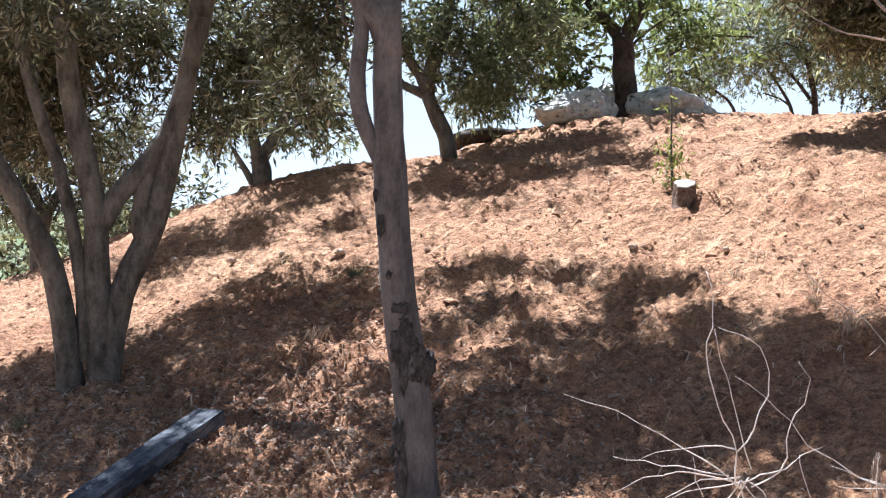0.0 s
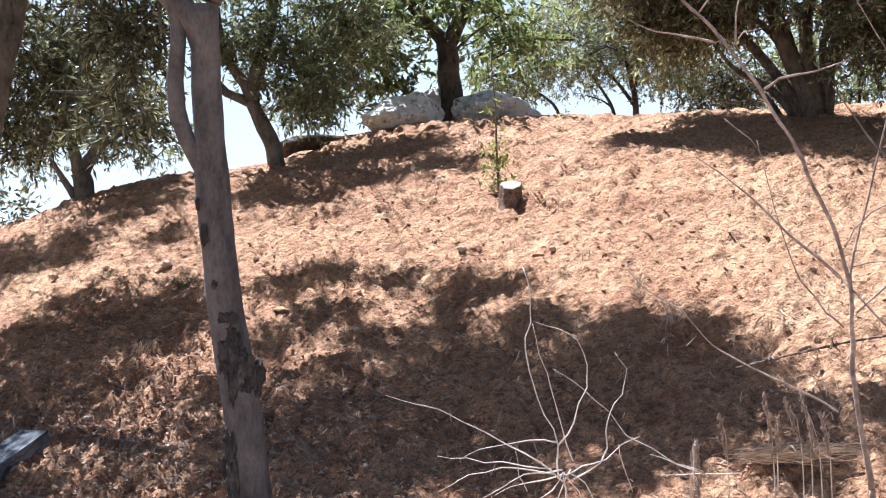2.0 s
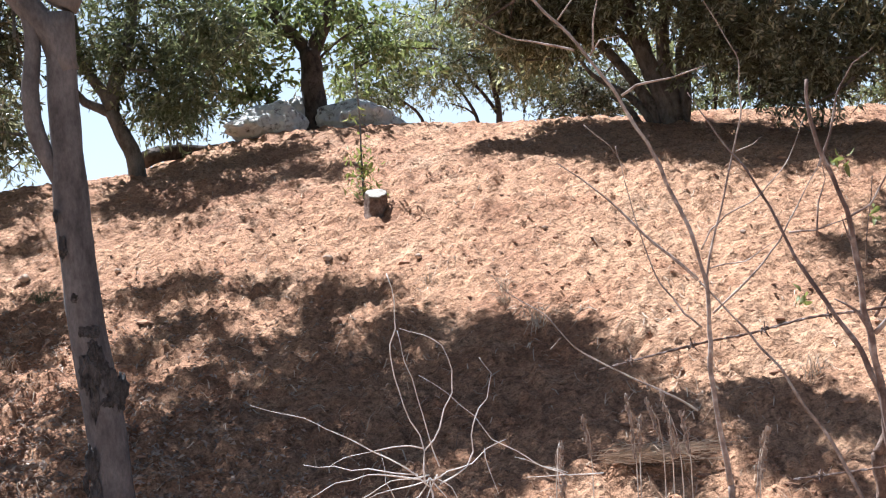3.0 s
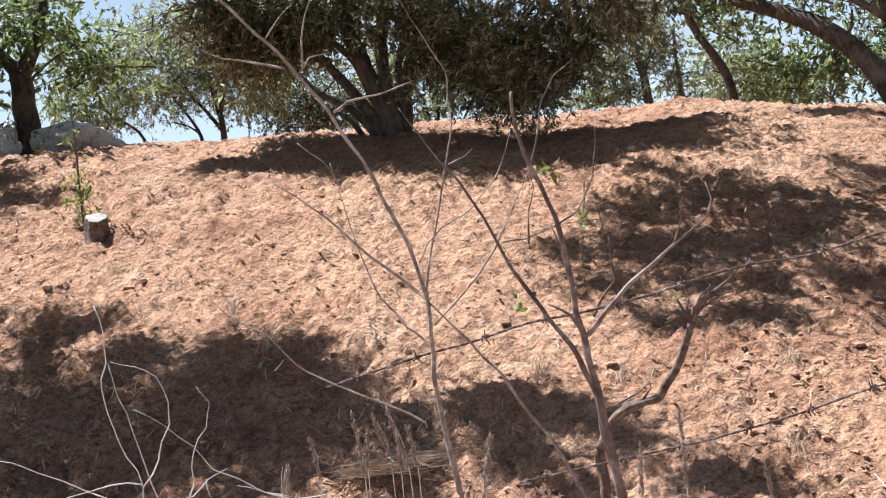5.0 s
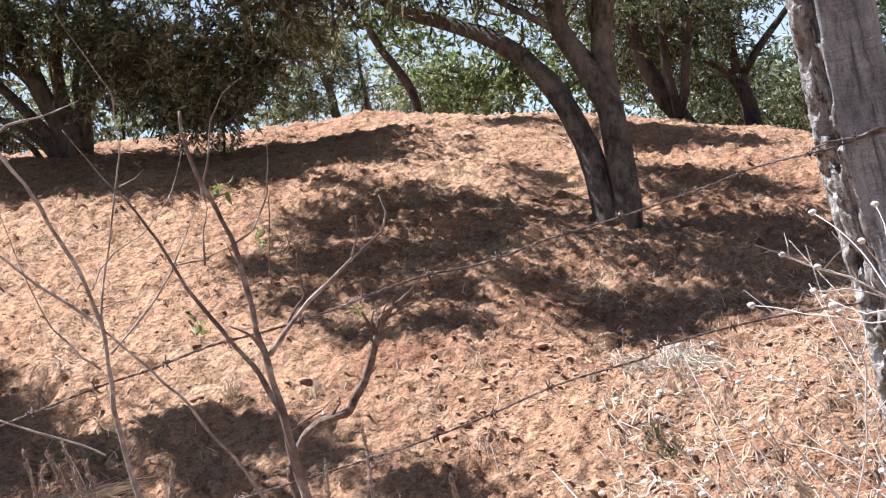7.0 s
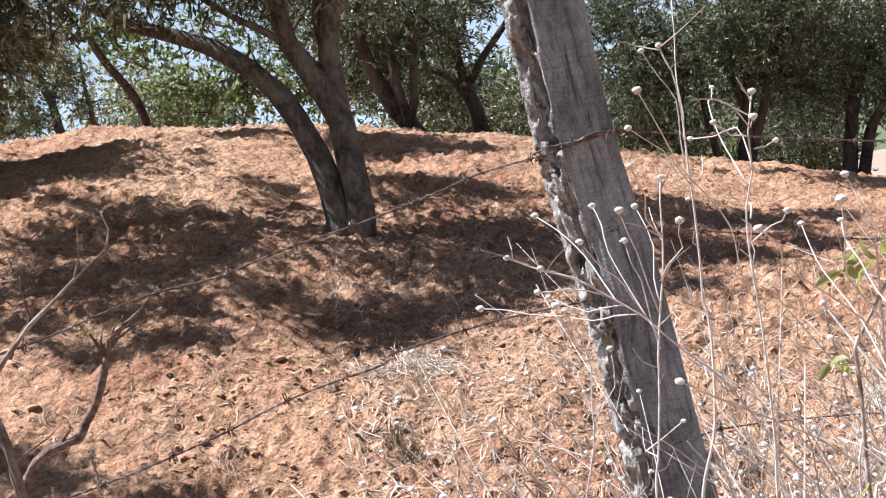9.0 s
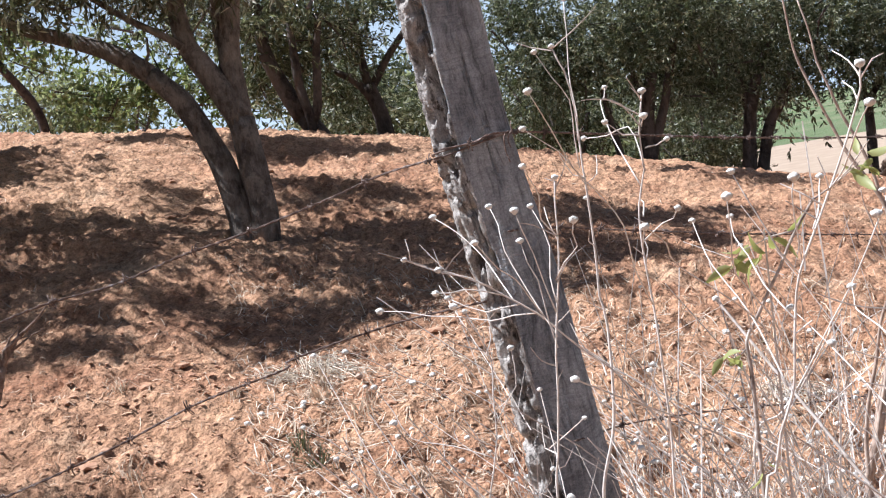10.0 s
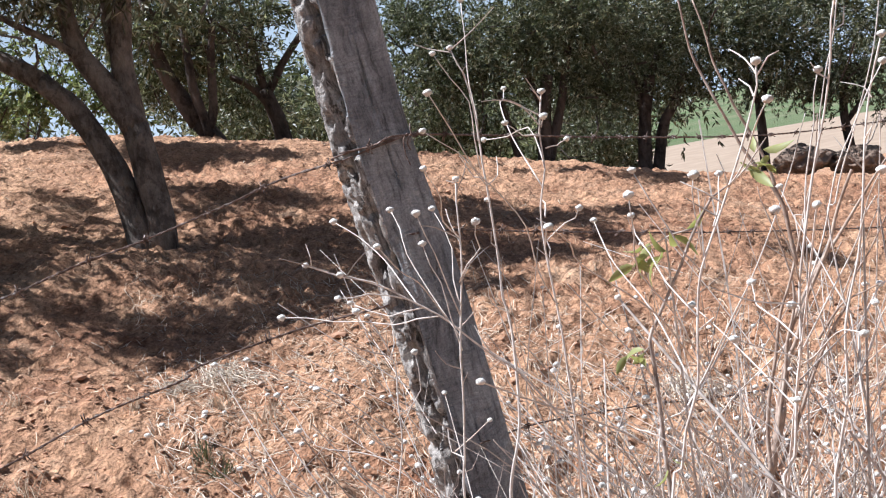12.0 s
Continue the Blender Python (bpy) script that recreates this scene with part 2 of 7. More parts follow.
def relief(x, y):
    """Clods, ruts and crumbs on the worked earth."""
    warp = value_noise(TABS[5], x * 1.3, y * 1.3)
    z = 0.10 * (value_noise(TABS[0], x * 1.1, y * 1.1) - 0.5)
    z = z + 0.050 * (value_noise(TABS[1], x * 3.3 + 2 * warp, y * 3.3) - 0.5)
    n = np.abs(value_noise(TABS[2], x * 8 + warp, y * 8) - 0.5) * 2
    z = z + 0.033 * (n - 0.35) * (0.3 + 1.1 * warp)
    n = np.abs(value_noise(TABS[3], x * 19, y * 19 + warp) - 0.5) * 2
    z = z + 0.030 * (n - 0.4) * (0.35 + 1.2 * value_noise(TABS[0], x * 2.3, y * 2.3 + 9))
    z = z + 0.022 * (value_noise(TABS[4], x * 45, y * 45) - 0.5)
    # heaped crumbs and trodden-in litter at the foot of the slope
    az, far = np.degrees(np.arctan2(x, y)), np.hypot(x, y)
    foot = np.clip((14 - az) / 12, 0, 1) * np.clip((6.8 - far) / 1.6, 0, 1) + 0.7 * np.clip((az - 34) / 8, 0, 1) * np.clip((5.2 - far) / 1.5, 0, 1)
    n = np.abs(value_noise(TABS[1], x * 11 + warp, y * 11) - 0.5) * 2
    m = np.abs(value_noise(TABS[0], x * 27, y * 27 + warp) - 0.5) * 2
    z = z + foot * (0.024 * (n - 0.35) + 0.018 * (m - 0.35))
    r = np.hypot(x - 4, y - 7)
    turn = np.abs(np.degrees(np.arctan2(x, y)) - 28)
    worked = np.clip((54 - turn) / 4, 0, 1) * np.clip((np.hypot(x, y) - 1.9) / 0.7, 0, 1)
    return z * np.clip((22 - r) / 8, 0.0, 1) * worked


def ground_z(x, y):
    x, y = np.asarray(x, float), np.asarray(y, float)
    return mound(x, y) + relief(x, y)


def build_ground():
    dense = np.radians(np.linspace(-22, 78, 820))
    rest = np.radians(np.linspace(78, 338, 90))[1:-1]
    az = np.concatenate([dense, rest])
    r = [0.15]
    while r[-1] < 4000:
        d = r[-1]
        r.append(d + (0.25 if d < 2.4 else 0.004 + 0.0035 * d if d < 11.5 else 0.03 * d if d < 40 else 0.12 * d))
    r = np.array(r)
    A, Rr = np.meshgrid(az, r)
    x, y = Rr * np.sin(A), Rr * np.cos(A)
    z = ground_z(x, y)
    far = np.clip((Rr - 600) / 2200, 0, 1)
    z = z + 26 * far * value_noise(TABS[0], A * 9 + 40, far * 0 + 3.0)
    v = np.stack([x, y, z], -1).reshape(-1, 3)
    v = np.vstack([v, [[0, 0, float(ground_z(0, 0))]]])
    n, k = len(az), len(r)
    i, j = np.meshgrid(np.arange(k - 1), np.arange(n), indexing="ij")
    a, b = i * n + j, i * n + (j + 1) % n
    quads = np.stack([a, a + n, b + n, b], -1).reshape(-1, 4)
    me = bpy.data.meshes.new("ground")
    tri = [(len(v) - 1, q, (q + 1) % n) for q in range(n)]
    me.from_pydata(v.tolist(), [], quads.tolist() + tri)
    me.polygons.foreach_set("use_smooth", [True] * len(me.polygons))
    me.materials.append(EARTH)
    me.update()
    return tagged(new("ground", me), "worked red-brown earth of a low mound with clods", "ground", kind="structure")


build_ground()


# ---- trees ----
def leaves(clumps, length, width, per_twig, seed, twig=0.22, droop=0.35):
    """Leaves on short twigs that fill the clumps (centre, half sizes, number of twigs). Returns vertices and faces."""
    rng = np.random.default_rng(seed)
    cs, ds = [], []
    for (cx, cy, cz), (rx, ry, rz), n in clumps:
        d = rng.normal(size=(n, 3))
        d /= np.linalg.norm(d, axis=1)[:, None]
        rad = rng.random(n) ** 0.45 * (1 + 0.22 * rng.normal(size=n))
        cs.append(np.array((cx, cy, cz)) + d * rad[:, None] * np.array((rx, ry, rz)))
        ds.append(d * 0.8 + rng.normal(size=(n, 3)) * 0.6 + np.array((0, 0, -droop)))
    c, d = np.vstack(cs), np.vstack(ds)
    d /= np.linalg.norm(d, axis=1)[:, None]
    n = len(c)
    # leaves along each twig
    s = rng.random((n, per_twig))
    p = c[:, None] + d[:, None] * (s[..., None] - 0.5) * twig * (0.6 + 0.8 * rng.random((n, 1, 1)))
    ld = d[:, None] * 0.9 + rng.normal(size=(n, per_twig, 3)) * 0.62 + np.array((0, 0, -0.25 * droop))
    ld /= np.linalg.norm(ld, axis=2)[..., None]
    side = np.cross(ld, rng.normal(size=(n, per_twig, 3)))
    side /= np.linalg.norm(side, axis=2)[..., None] + 1e-9
    up = np.cross(side, ld)
    L = length * (0.6 + 0.7 * rng.random((n, per_twig, 1)))
    W = width * (0.7 + 0.5 * rng.random((n, per_twig, 1)))
    a = p
    b = p + ld * L * 0.45 + side * W * 0.5 + up * W * 0.12
    t = p + ld * L
    e = p + ld * L * 0.45 - side * W * 0.5 + up * W * 0.12
    v = np.stack([a, b, t, e], 2).reshape(-1, 3)
    k = np.arange(len(v) // 4) * 4
    f = np.concatenate([np.stack([k, k + 1, k + 2], -1), np.stack([k, k + 2, k + 3], -1)])
    return v, f


def twigs(clumps, count, seed, root):
    """Fine dead and living twigs inside a crown."""
    rng = np.random.default_rng(seed)
    parts_ = []
    for (c, h, n) in clumps:
        for _ in range(count):
            a = np.array(c) + rng.normal(size=3) * np.array(h) * 0.5
            b = np.array(c) + rng.normal(size=3) * np.array(h) * 0.5
            m = 0.5 * (a + b) + rng.normal(size=3) * 0.08
            parts_.append(tube([a, m, b], 0.009, 0.003, 4, 0.15, 0.05, int(rng.integers(1e6))))
    return joined(parts_)


def tree(base, label, category, trunk, limbs, clumps, bark, leaf, length, width, per_twig, seed, droop=0.35, spray=4, group="trees on the mound", crown_label=""):
    """A tree: a tapered trunk, its limbs and a crown of separate leaves."""
    t = thing("tree", base, label, category, group)
    v, f = tube(*trunk[:1], trunk[1], trunk[2], 12, 0.05, 0.07, seed, 0.2)
    main = mesh_object("trunk", v, f, bark, t, "", True)
    for i, (pts, r0, r1) in enumerate(limbs):
        v, f = tube(pts, r0, r1, 10, 0.06, 0.07, seed + 3 + i)
        mesh_object("limb", v, f, bark, t, "", True)
    if clumps:
        v, f = leaves(clumps, length, width, per_twig, seed + 90, droop=droop)
        crown = mesh_object("crown", v, f, leaf, t, crown_label)
        if spray:
            v, f = twigs(clumps, spray, seed + 91, base)
            tagged(mesh_object("twig_spray", v, f, bark, crown), kind="stuff")
    return t


def shade_boughs(limbs_, clumps_, top, rows):
    """High unseen sprays of foliage over the slope, added to cast its patches of shade: centre, half widths, number of
    twigs.
    """
    for i, (x, y, z, rx, ry, n) in enumerate(rows):
        clumps_.append(((x, y, z), (rx, ry, 0.09), n))
        if i % 4 == 0:
            limbs_.append(([top, (0.5 * (x + top[0]), 0.5 * (y + top[1]), max(z, top[2]) + 0.25), (x, y, z)], 0.005, 0.002))


# many-stemmed tree beside the plank
limbs, clumps = [], []
limbs.append(([(-1.572, 5.739, 0.727), (-1.578, 5.737, 0.827), (-1.599, 5.731, 1.067), (-1.646, 5.718, 1.281), (-1.731, 5.693, 1.471), (-1.837, 5.659, 1.682), (-1.961, 5.618, 1.867)], 0.057, 0.042))
limbs.append(([(-1.516, 5.754, 0.873), (-1.517, 5.753, 0.969), (-1.521, 5.752, 1.065), (-1.529, 5.750, 1.209), (-1.561, 5.742, 1.447), (-1.610, 5.728, 1.684), (-1.685, 5.706, 1.919), (-1.748, 5.688, 2.176), (-1.788, 5.675, 2.524)], 0.03, 0.026))
limbs.append(([(-1.435, 5.774, 0.741), (-1.412, 5.780, 0.919), (-1.367, 5.791, 1.158), (-1.258, 5.815, 1.398), (-1.192, 5.829, 1.615), (-1.133, 5.841, 1.905), (-1.073, 5.852, 2.195), (-1.024, 5.861, 2.606)], 0.058, 0.04))
limbs.append(([(-1.445, 5.772, 1.447), (-1.388, 5.786, 1.567), (-1.257, 5.816, 1.711), (-1.156, 5.837, 1.881), (-1.085, 5.850, 2.123), (-1.014, 5.863, 2.390), (-0.977, 5.869, 2.704)], 0.046, 0.032))
limbs.append(([(-1.274, 5.812, 1.398), (-1.285, 5.810, 1.495), (-1.250, 5.817, 1.687), (-1.191, 5.830, 1.832)], 0.045, 0.03))
clumps.append(((-1.918, 6.419, 2.395), (0.42, 0.42, 0.33), 471))
clumps.append(((-1.443, 6.543, 2.358), (0.47, 0.47, 0.31), 322))
clumps.append(((-1.013, 6.926, 2.266), (0.44, 0.44, 0.32), 223))
clumps.append(((-0.538, 5.574, 2.254), (0.23, 0.23, 0.23), 117))
clumps.append(((-0.592, 5.870, 2.004), (0.15, 0.15, 0.15), 37))
clumps.append(((-1.879, 6.743, 1.996), (0.32, 0.32, 0.29), 161))
clumps.append(((-2.102, 6.572, 2.200), (0.31, 0.31, 0.29), 372))
clumps.append(((-2.170, 6.865, 1.891), (0.24, 0.24, 0.21), 124))
clumps.append(((-1.575, 5.270, 2.278), (0.27, 0.27, 0.14), 74))
clumps.append(((-1.164, 5.835, 2.697), (0.81, 0.81, 0.35), 235))
clumps.append(((-1.828, 5.662, 2.754), (0.62, 0.62, 0.39), 310))
clumps.append(((-0.560, 5.572, 2.734), (0.46, 0.46, 0.28), 217))
clumps.append(((-1.140, 6.501, 1.951), (0.19, 0.19, 0.19), 49))
shade_boughs(limbs, clumps, (-1.6, 5.75, 2.72), [
    (-0.40, 6.97, 3.11, 0.19, 0.18, 106), (-0.60, 6.75, 3.01, 0.11, 0.16, 52), (-0.23, 6.65, 3.04, 0.12, 0.12, 42), (-0.08, 6.44, 3.01, 0.12, 0.13, 46),
    (0.10, 6.56, 2.99, 0.09, 0.10, 40), (0.15, 6.14, 2.96, 0.28, 0.24, 204), (0.65, 6.16, 3.05, 0.27, 0.19, 156), (-0.28, 6.11, 2.96, 0.21, 0.16, 103),
    (0.45, 6.40, 3.00, 0.14, 0.14, 57), (-0.36, 5.84, 2.88, 0.14, 0.12, 51), (-0.51, 6.04, 2.90, 0.11, 0.14, 49), (-0.52, 5.50, 2.76, 0.12, 0.11, 40),
    (-0.25, 5.40, 2.78, 0.18, 0.11, 61), (-2.01, 7.25, 3.05, 0.17, 0.18, 90),
])
shade_boughs(limbs, clumps, (-1.6, 5.75, 2.72), [
    (-2.17, 6.73, 2.97, 0.13, 0.13, 51), (-2.42, 6.88, 2.96, 0.13, 0.14, 40), (-1.25, 6.75, 2.97, 0.15, 0.09, 41), (-1.55, 5.90, 2.79, 0.18, 0.11, 40),
    (-2.05, 6.18, 2.86, 0.20, 0.14, 48), (-1.71, 6.40, 2.88, 0.13, 0.09, 40), (-1.96, 6.84, 2.95, 0.13, 0.10, 40), (-0.09, 6.03, 2.97, 0.16, 0.13, 63),
    (-0.28, 5.60, 2.83, 0.15, 0.09, 42), (-0.07, 5.81, 2.92, 0.12, 0.08, 40), (-0.36, 6.36, 2.93, 0.12, 0.11, 40), (-0.56, 6.38, 2.99, 0.10, 0.11, 40),
    (-0.57, 5.71, 2.81, 0.09, 0.09, 40), (0.14, 6.22, 2.98, 0.13, 0.16, 63),
])
shade_boughs(limbs, clumps, (-1.6, 5.75, 2.72), [
    (-0.06, 5.92, 2.86, 0.08, 0.15, 40), (-0.10, 5.67, 2.87, 0.10, 0.10, 40), (0.45, 6.38, 2.99, 0.12, 0.11, 42),
])
tree((-1.445, 5.772, 0.632),
     "many-stemmed grey-barked olive tree on the red mound", "olive tree",
     ([(-1.445, 5.772, 0.632), (-1.452, 5.770, 0.968), (-1.464, 5.767, 1.208), (-1.471, 5.765, 1.495), (-1.510, 5.755, 1.733), (-1.564, 5.741, 2.017), (-1.594, 5.732, 2.346), (-1.614, 5.727, 2.745)], 0.058, 0.04), limbs, clumps,
     BARK_OLIVE, LEAF_OLIVE, 0.054, 0.0125, 20, 101, droop=0.35, spray=4)

# young straight tree in the foreground
limbs, clumps = [], []
limbs.append(([(-0.160, 4.117, 1.556), (-0.186, 4.116, 1.658), (-0.228, 4.114, 1.748), (-0.255, 4.112, 1.836), (-0.258, 4.112, 1.921), (-0.245, 4.113, 2.039), (-0.258, 4.112, 2.141), (-0.312, 4.108, 2.258)], 0.027, 0.022))
limbs.append(([(-0.156, 4.117, 1.972), (-0.184, 4.116, 2.065), (-0.244, 4.113, 2.149), (-0.328, 4.107, 2.275), (-0.395, 4.101, 2.576)], 0.042, 0.03))
limbs.append(([(-0.160, 4.117, 2.158), (-0.109, 4.119, 2.277), (-0.041, 4.120, 2.480), (0.027, 4.120, 2.682)], 0.05, 0.03))
clumps.append(((-0.159, 4.117, 2.698), (0.68, 0.68, 0.26), 434))
clumps.append(((0.448, 4.096, 2.691), (0.44, 0.44, 0.20), 186))
shade_boughs(limbs, clumps, (0.027, 4.12, 2.682), [
    (0.47, 5.84, 2.93, 0.29, 0.26, 233), (0.20, 5.56, 2.90, 0.24, 0.17, 127), (0.69, 5.66, 2.92, 0.12, 0.20, 76), (0.04, 5.32, 2.81, 0.17, 0.12, 63),
    (0.39, 5.22, 2.84, 0.21, 0.14, 85), (-0.03, 5.55, 2.86, 0.16, 0.11, 55), (0.29, 5.78, 2.88, 0.15, 0.12, 55), (0.73, 6.01, 3.02, 0.25, 0.20, 152),
    (0.95, 5.72, 2.98, 0.16, 0.16, 78), (0.97, 5.93, 2.95, 0.14, 0.12, 51), (0.97, 5.49, 2.92, 0.11, 0.11, 40), (1.32, 5.10, 2.78, 0.15, 0.11, 47),
    (1.47, 4.95, 2.77, 0.13, 0.09, 40), (1.55, 4.81, 2.74, 0.08, 0.08, 40),
])
shade_boughs(limbs, clumps, (0.027, 4.12, 2.682), [
    (0.99, 5.08, 2.81, 0.12, 0.13, 49), (1.26, 4.84, 2.80, 0.14, 0.10, 40), (0.80, 5.29, 2.84, 0.12, 0.10, 40), (0.63, 5.15, 2.77, 0.13, 0.10, 40),
    (0.62, 5.62, 2.89, 0.10, 0.10, 40), (0.81, 5.62, 2.93, 0.22, 0.23, 155), (1.30, 5.13, 2.88, 0.12, 0.13, 49), (1.48, 4.98, 2.78, 0.09, 0.09, 40),
    (1.05, 5.25, 2.87, 0.10, 0.11, 40), (1.24, 4.88, 2.80, 0.12, 0.12, 45), (1.57, 4.59, 2.69, 0.08, 0.08, 40), (1.56, 4.29, 2.71, 0.11, 0.11, 40),
    (0.63, 5.38, 2.83, 0.16, 0.19, 96), (1.69, 4.19, 2.61, 0.08, 0.08, 40),
])
shade_boughs(limbs, clumps, (0.027, 4.12, 2.682), [
    (0.89, 5.01, 2.78, 0.08, 0.09, 40), (1.29, 4.55, 2.73, 0.08, 0.08, 40), (0.21, 5.73, 2.85, 0.12, 0.14, 51), (0.40, 5.50, 2.82, 0.11, 0.12, 40),
    (0.50, 5.98, 2.97, 0.11, 0.12, 40),
])
YOUNG_TREE = tree((-0.072, 4.119, 0.455),
     "young grey-barked tree with a straight scarred trunk", "olive tree",
     ([(-0.072, 4.119, 0.455), (-0.079, 4.119, 0.776), (-0.106, 4.119, 1.052), (-0.135, 4.118, 1.257), (-0.157, 4.117, 1.581), (-0.167, 4.117, 1.837), (-0.167, 4.117, 2.006), (-0.168, 4.117, 2.142)], 0.062, 0.042), limbs, clumps,
     BARK_YOUNG, LEAF_OLIVE, 0.06, 0.014, 15, 131, droop=0.35, spray=4)

# small tree on the left shoulder
limbs, clumps = [], []
limbs.append(([(-1.183, 8.821, 1.821), (-1.140, 8.827, 1.912), (-1.075, 8.835, 2.004), (-0.966, 8.847, 2.260), (-0.874, 8.857, 2.480)], 0.048, 0.02))
limbs.append(([(-1.197, 8.819, 1.842), (-1.218, 8.816, 1.966), (-1.253, 8.811, 2.111), (-1.288, 8.806, 2.329)], 0.042, 0.02))
limbs.append(([(-1.226, 8.815, 1.693), (-1.290, 8.806, 1.802), (-1.361, 8.795, 1.929)], 0.028, 0.012))
limbs.append(([(-1.075, 8.835, 2.004), (-0.966, 8.847, 2.059), (-0.857, 8.859, 2.133)], 0.018, 0.008))
clumps.append(((-1.197, 9.223, 2.368), (0.46, 0.46, 0.31), 260))
clumps.append(((-0.858, 9.260, 2.085), (0.31, 0.31, 0.23), 124))
clumps.append(((-1.496, 9.179, 2.042), (0.27, 0.27, 0.27), 105))
clumps.append(((-1.071, 9.137, 2.699), (0.61, 0.61, 0.34), 248))
clumps.append(((-0.743, 9.270, 2.258), (0.15, 0.15, 0.23), 55))
clumps.append(((-1.107, 8.528, 2.127), (0.21, 0.21, 0.14), 49))
shade_boughs(limbs, clumps, (-0.9, 8.85, 2.5), [
    (-2.19, 8.85, 3.45, 0.33, 0.47, 474), (-1.72, 8.70, 3.35, 0.29, 0.32, 287), (-2.27, 8.68, 3.38, 0.19, 0.22, 125), (-1.14, 8.41, 3.32, 0.18, 0.21, 68),
    (-1.33, 9.22, 3.50, 0.34, 0.38, 235), (-1.23, 9.65, 3.52, 0.17, 0.29, 151), (-0.56, 8.72, 3.44, 0.20, 0.32, 192), (-0.30, 9.73, 3.70, 0.18, 0.36, 192),
    (-1.08, 7.33, 3.18, 0.20, 0.26, 162), (-1.37, 7.36, 3.13, 0.24, 0.21, 150), (-1.75, 7.55, 3.19, 0.24, 0.22, 155), (-1.99, 7.45, 3.11, 0.16, 0.17, 83),
    (-1.10, 7.60, 3.17, 0.20, 0.14, 49), (-1.61, 7.82, 3.21, 0.14, 0.12, 40),
])
shade_boughs(limbs, clumps, (-0.9, 8.85, 2.5), [
    (-2.59, 7.52, 3.09, 0.27, 0.28, 226),
])
tree((-1.165, 8.823, 1.492),
     "small grey-green olive tree at the mound's edge", "olive tree",
     ([(-1.165, 8.823, 1.492), (-1.172, 8.822, 1.784), (-1.197, 8.819, 1.857)], 0.075, 0.06), limbs, clumps,
     BARK_OLIVE, LEAF_PALE, 0.055, 0.013, 16, 141, droop=0.35, spray=4)

# leaning tree at the crest
limbs, clumps = [], []
limbs.append(([(-0.096, 8.599, 2.238), (-0.174, 8.598, 2.274), (-0.256, 8.596, 2.309), (-0.334, 8.594, 2.415)], 0.035, 0.02))
limbs.append(([(-0.096, 8.599, 2.238), (-0.139, 8.599, 2.362), (-0.220, 8.597, 2.469), (-0.280, 8.595, 2.627), (-0.298, 8.595, 2.839)], 0.04, 0.02))
limbs.append(([(-0.103, 8.599, 2.256), (-0.067, 8.600, 2.451), (0.021, 8.600, 2.663), (0.057, 8.600, 2.981)], 0.05, 0.03))
clumps.append(((0.270, 8.596, 2.415), (0.39, 0.39, 0.32), 322))
clumps.append(((-0.085, 8.600, 2.628), (0.32, 0.32, 0.29), 186))
clumps.append(((0.500, 8.879, 2.760), (0.36, 0.36, 0.28), 220))
clumps.append(((0.270, 9.193, 2.250), (0.28, 0.28, 0.16), 95))
clumps.append(((0.057, 8.600, 3.052), (0.71, 0.71, 0.29), 310))
shade_boughs(limbs, clumps, (0.057, 8.6, 2.98), [
    (-0.29, 8.39, 3.39, 0.17, 0.17, 85), (-0.00, 8.54, 3.49, 0.21, 0.18, 116), (0.39, 8.71, 3.59, 0.21, 0.19, 121), (0.58, 8.51, 3.57, 0.15, 0.13, 60),
    (0.15, 9.25, 3.68, 0.17, 0.22, 112), (0.41, 9.42, 3.75, 0.16, 0.21, 104), (-0.54, 7.39, 3.13, 0.14, 0.11, 45), (-0.33, 7.43, 3.18, 0.13, 0.13, 52),
    (-0.03, 7.24, 3.18, 0.15, 0.09, 42), (0.23, 6.93, 3.12, 0.18, 0.12, 68), (0.41, 6.88, 3.14, 0.10, 0.08, 40), (1.38, 8.30, 3.61, 0.12, 0.14, 51),
    (0.15, 6.77, 3.06, 0.11, 0.14, 48),
])
tree((0.046, 8.600, 1.716),
     "leaning olive tree with grey-green foliage on the crest", "olive tree",
     ([(0.046, 8.600, 1.716), (0.021, 8.600, 1.972), (-0.050, 8.600, 2.132), (-0.103, 8.599, 2.256)], 0.06, 0.045), limbs, clumps,
     BARK_OLIVE, LEAF_PALE, 0.055, 0.0135, 17, 151, droop=0.35, spray=4)

# dark-trunked tree among the rocks
limbs, clumps = [], []
limbs.append(([(1.289, 9.816, 2.727), (1.181, 9.829, 2.870), (1.040, 9.845, 3.034), (0.838, 9.864, 3.280)], 0.05, 0.03))
limbs.append(([(1.293, 9.815, 2.727), (1.360, 9.806, 2.867), (1.431, 9.796, 3.027), (1.516, 9.783, 3.346)], 0.06, 0.035))
limbs.append(([(1.289, 9.816, 2.626), (1.440, 9.795, 2.785), (1.675, 9.757, 2.940)], 0.012, 0.006))
clumps.append(((0.717, 9.874, 2.795), (0.45, 0.45, 0.33), 186))
clumps.append(((1.120, 9.836, 3.154), (0.66, 0.66, 0.33), 235))
clumps.append(((1.802, 10.243, 2.844), (0.52, 0.52, 0.34), 148))
clumps.append(((0.880, 9.861, 2.469), (0.25, 0.25, 0.16), 43))
shade_boughs(limbs, clumps, (1.51, 9.78, 3.3), [
    (1.58, 8.41, 3.66, 0.15, 0.23, 104), (1.59, 8.46, 3.67, 0.18, 0.36, 198),
])
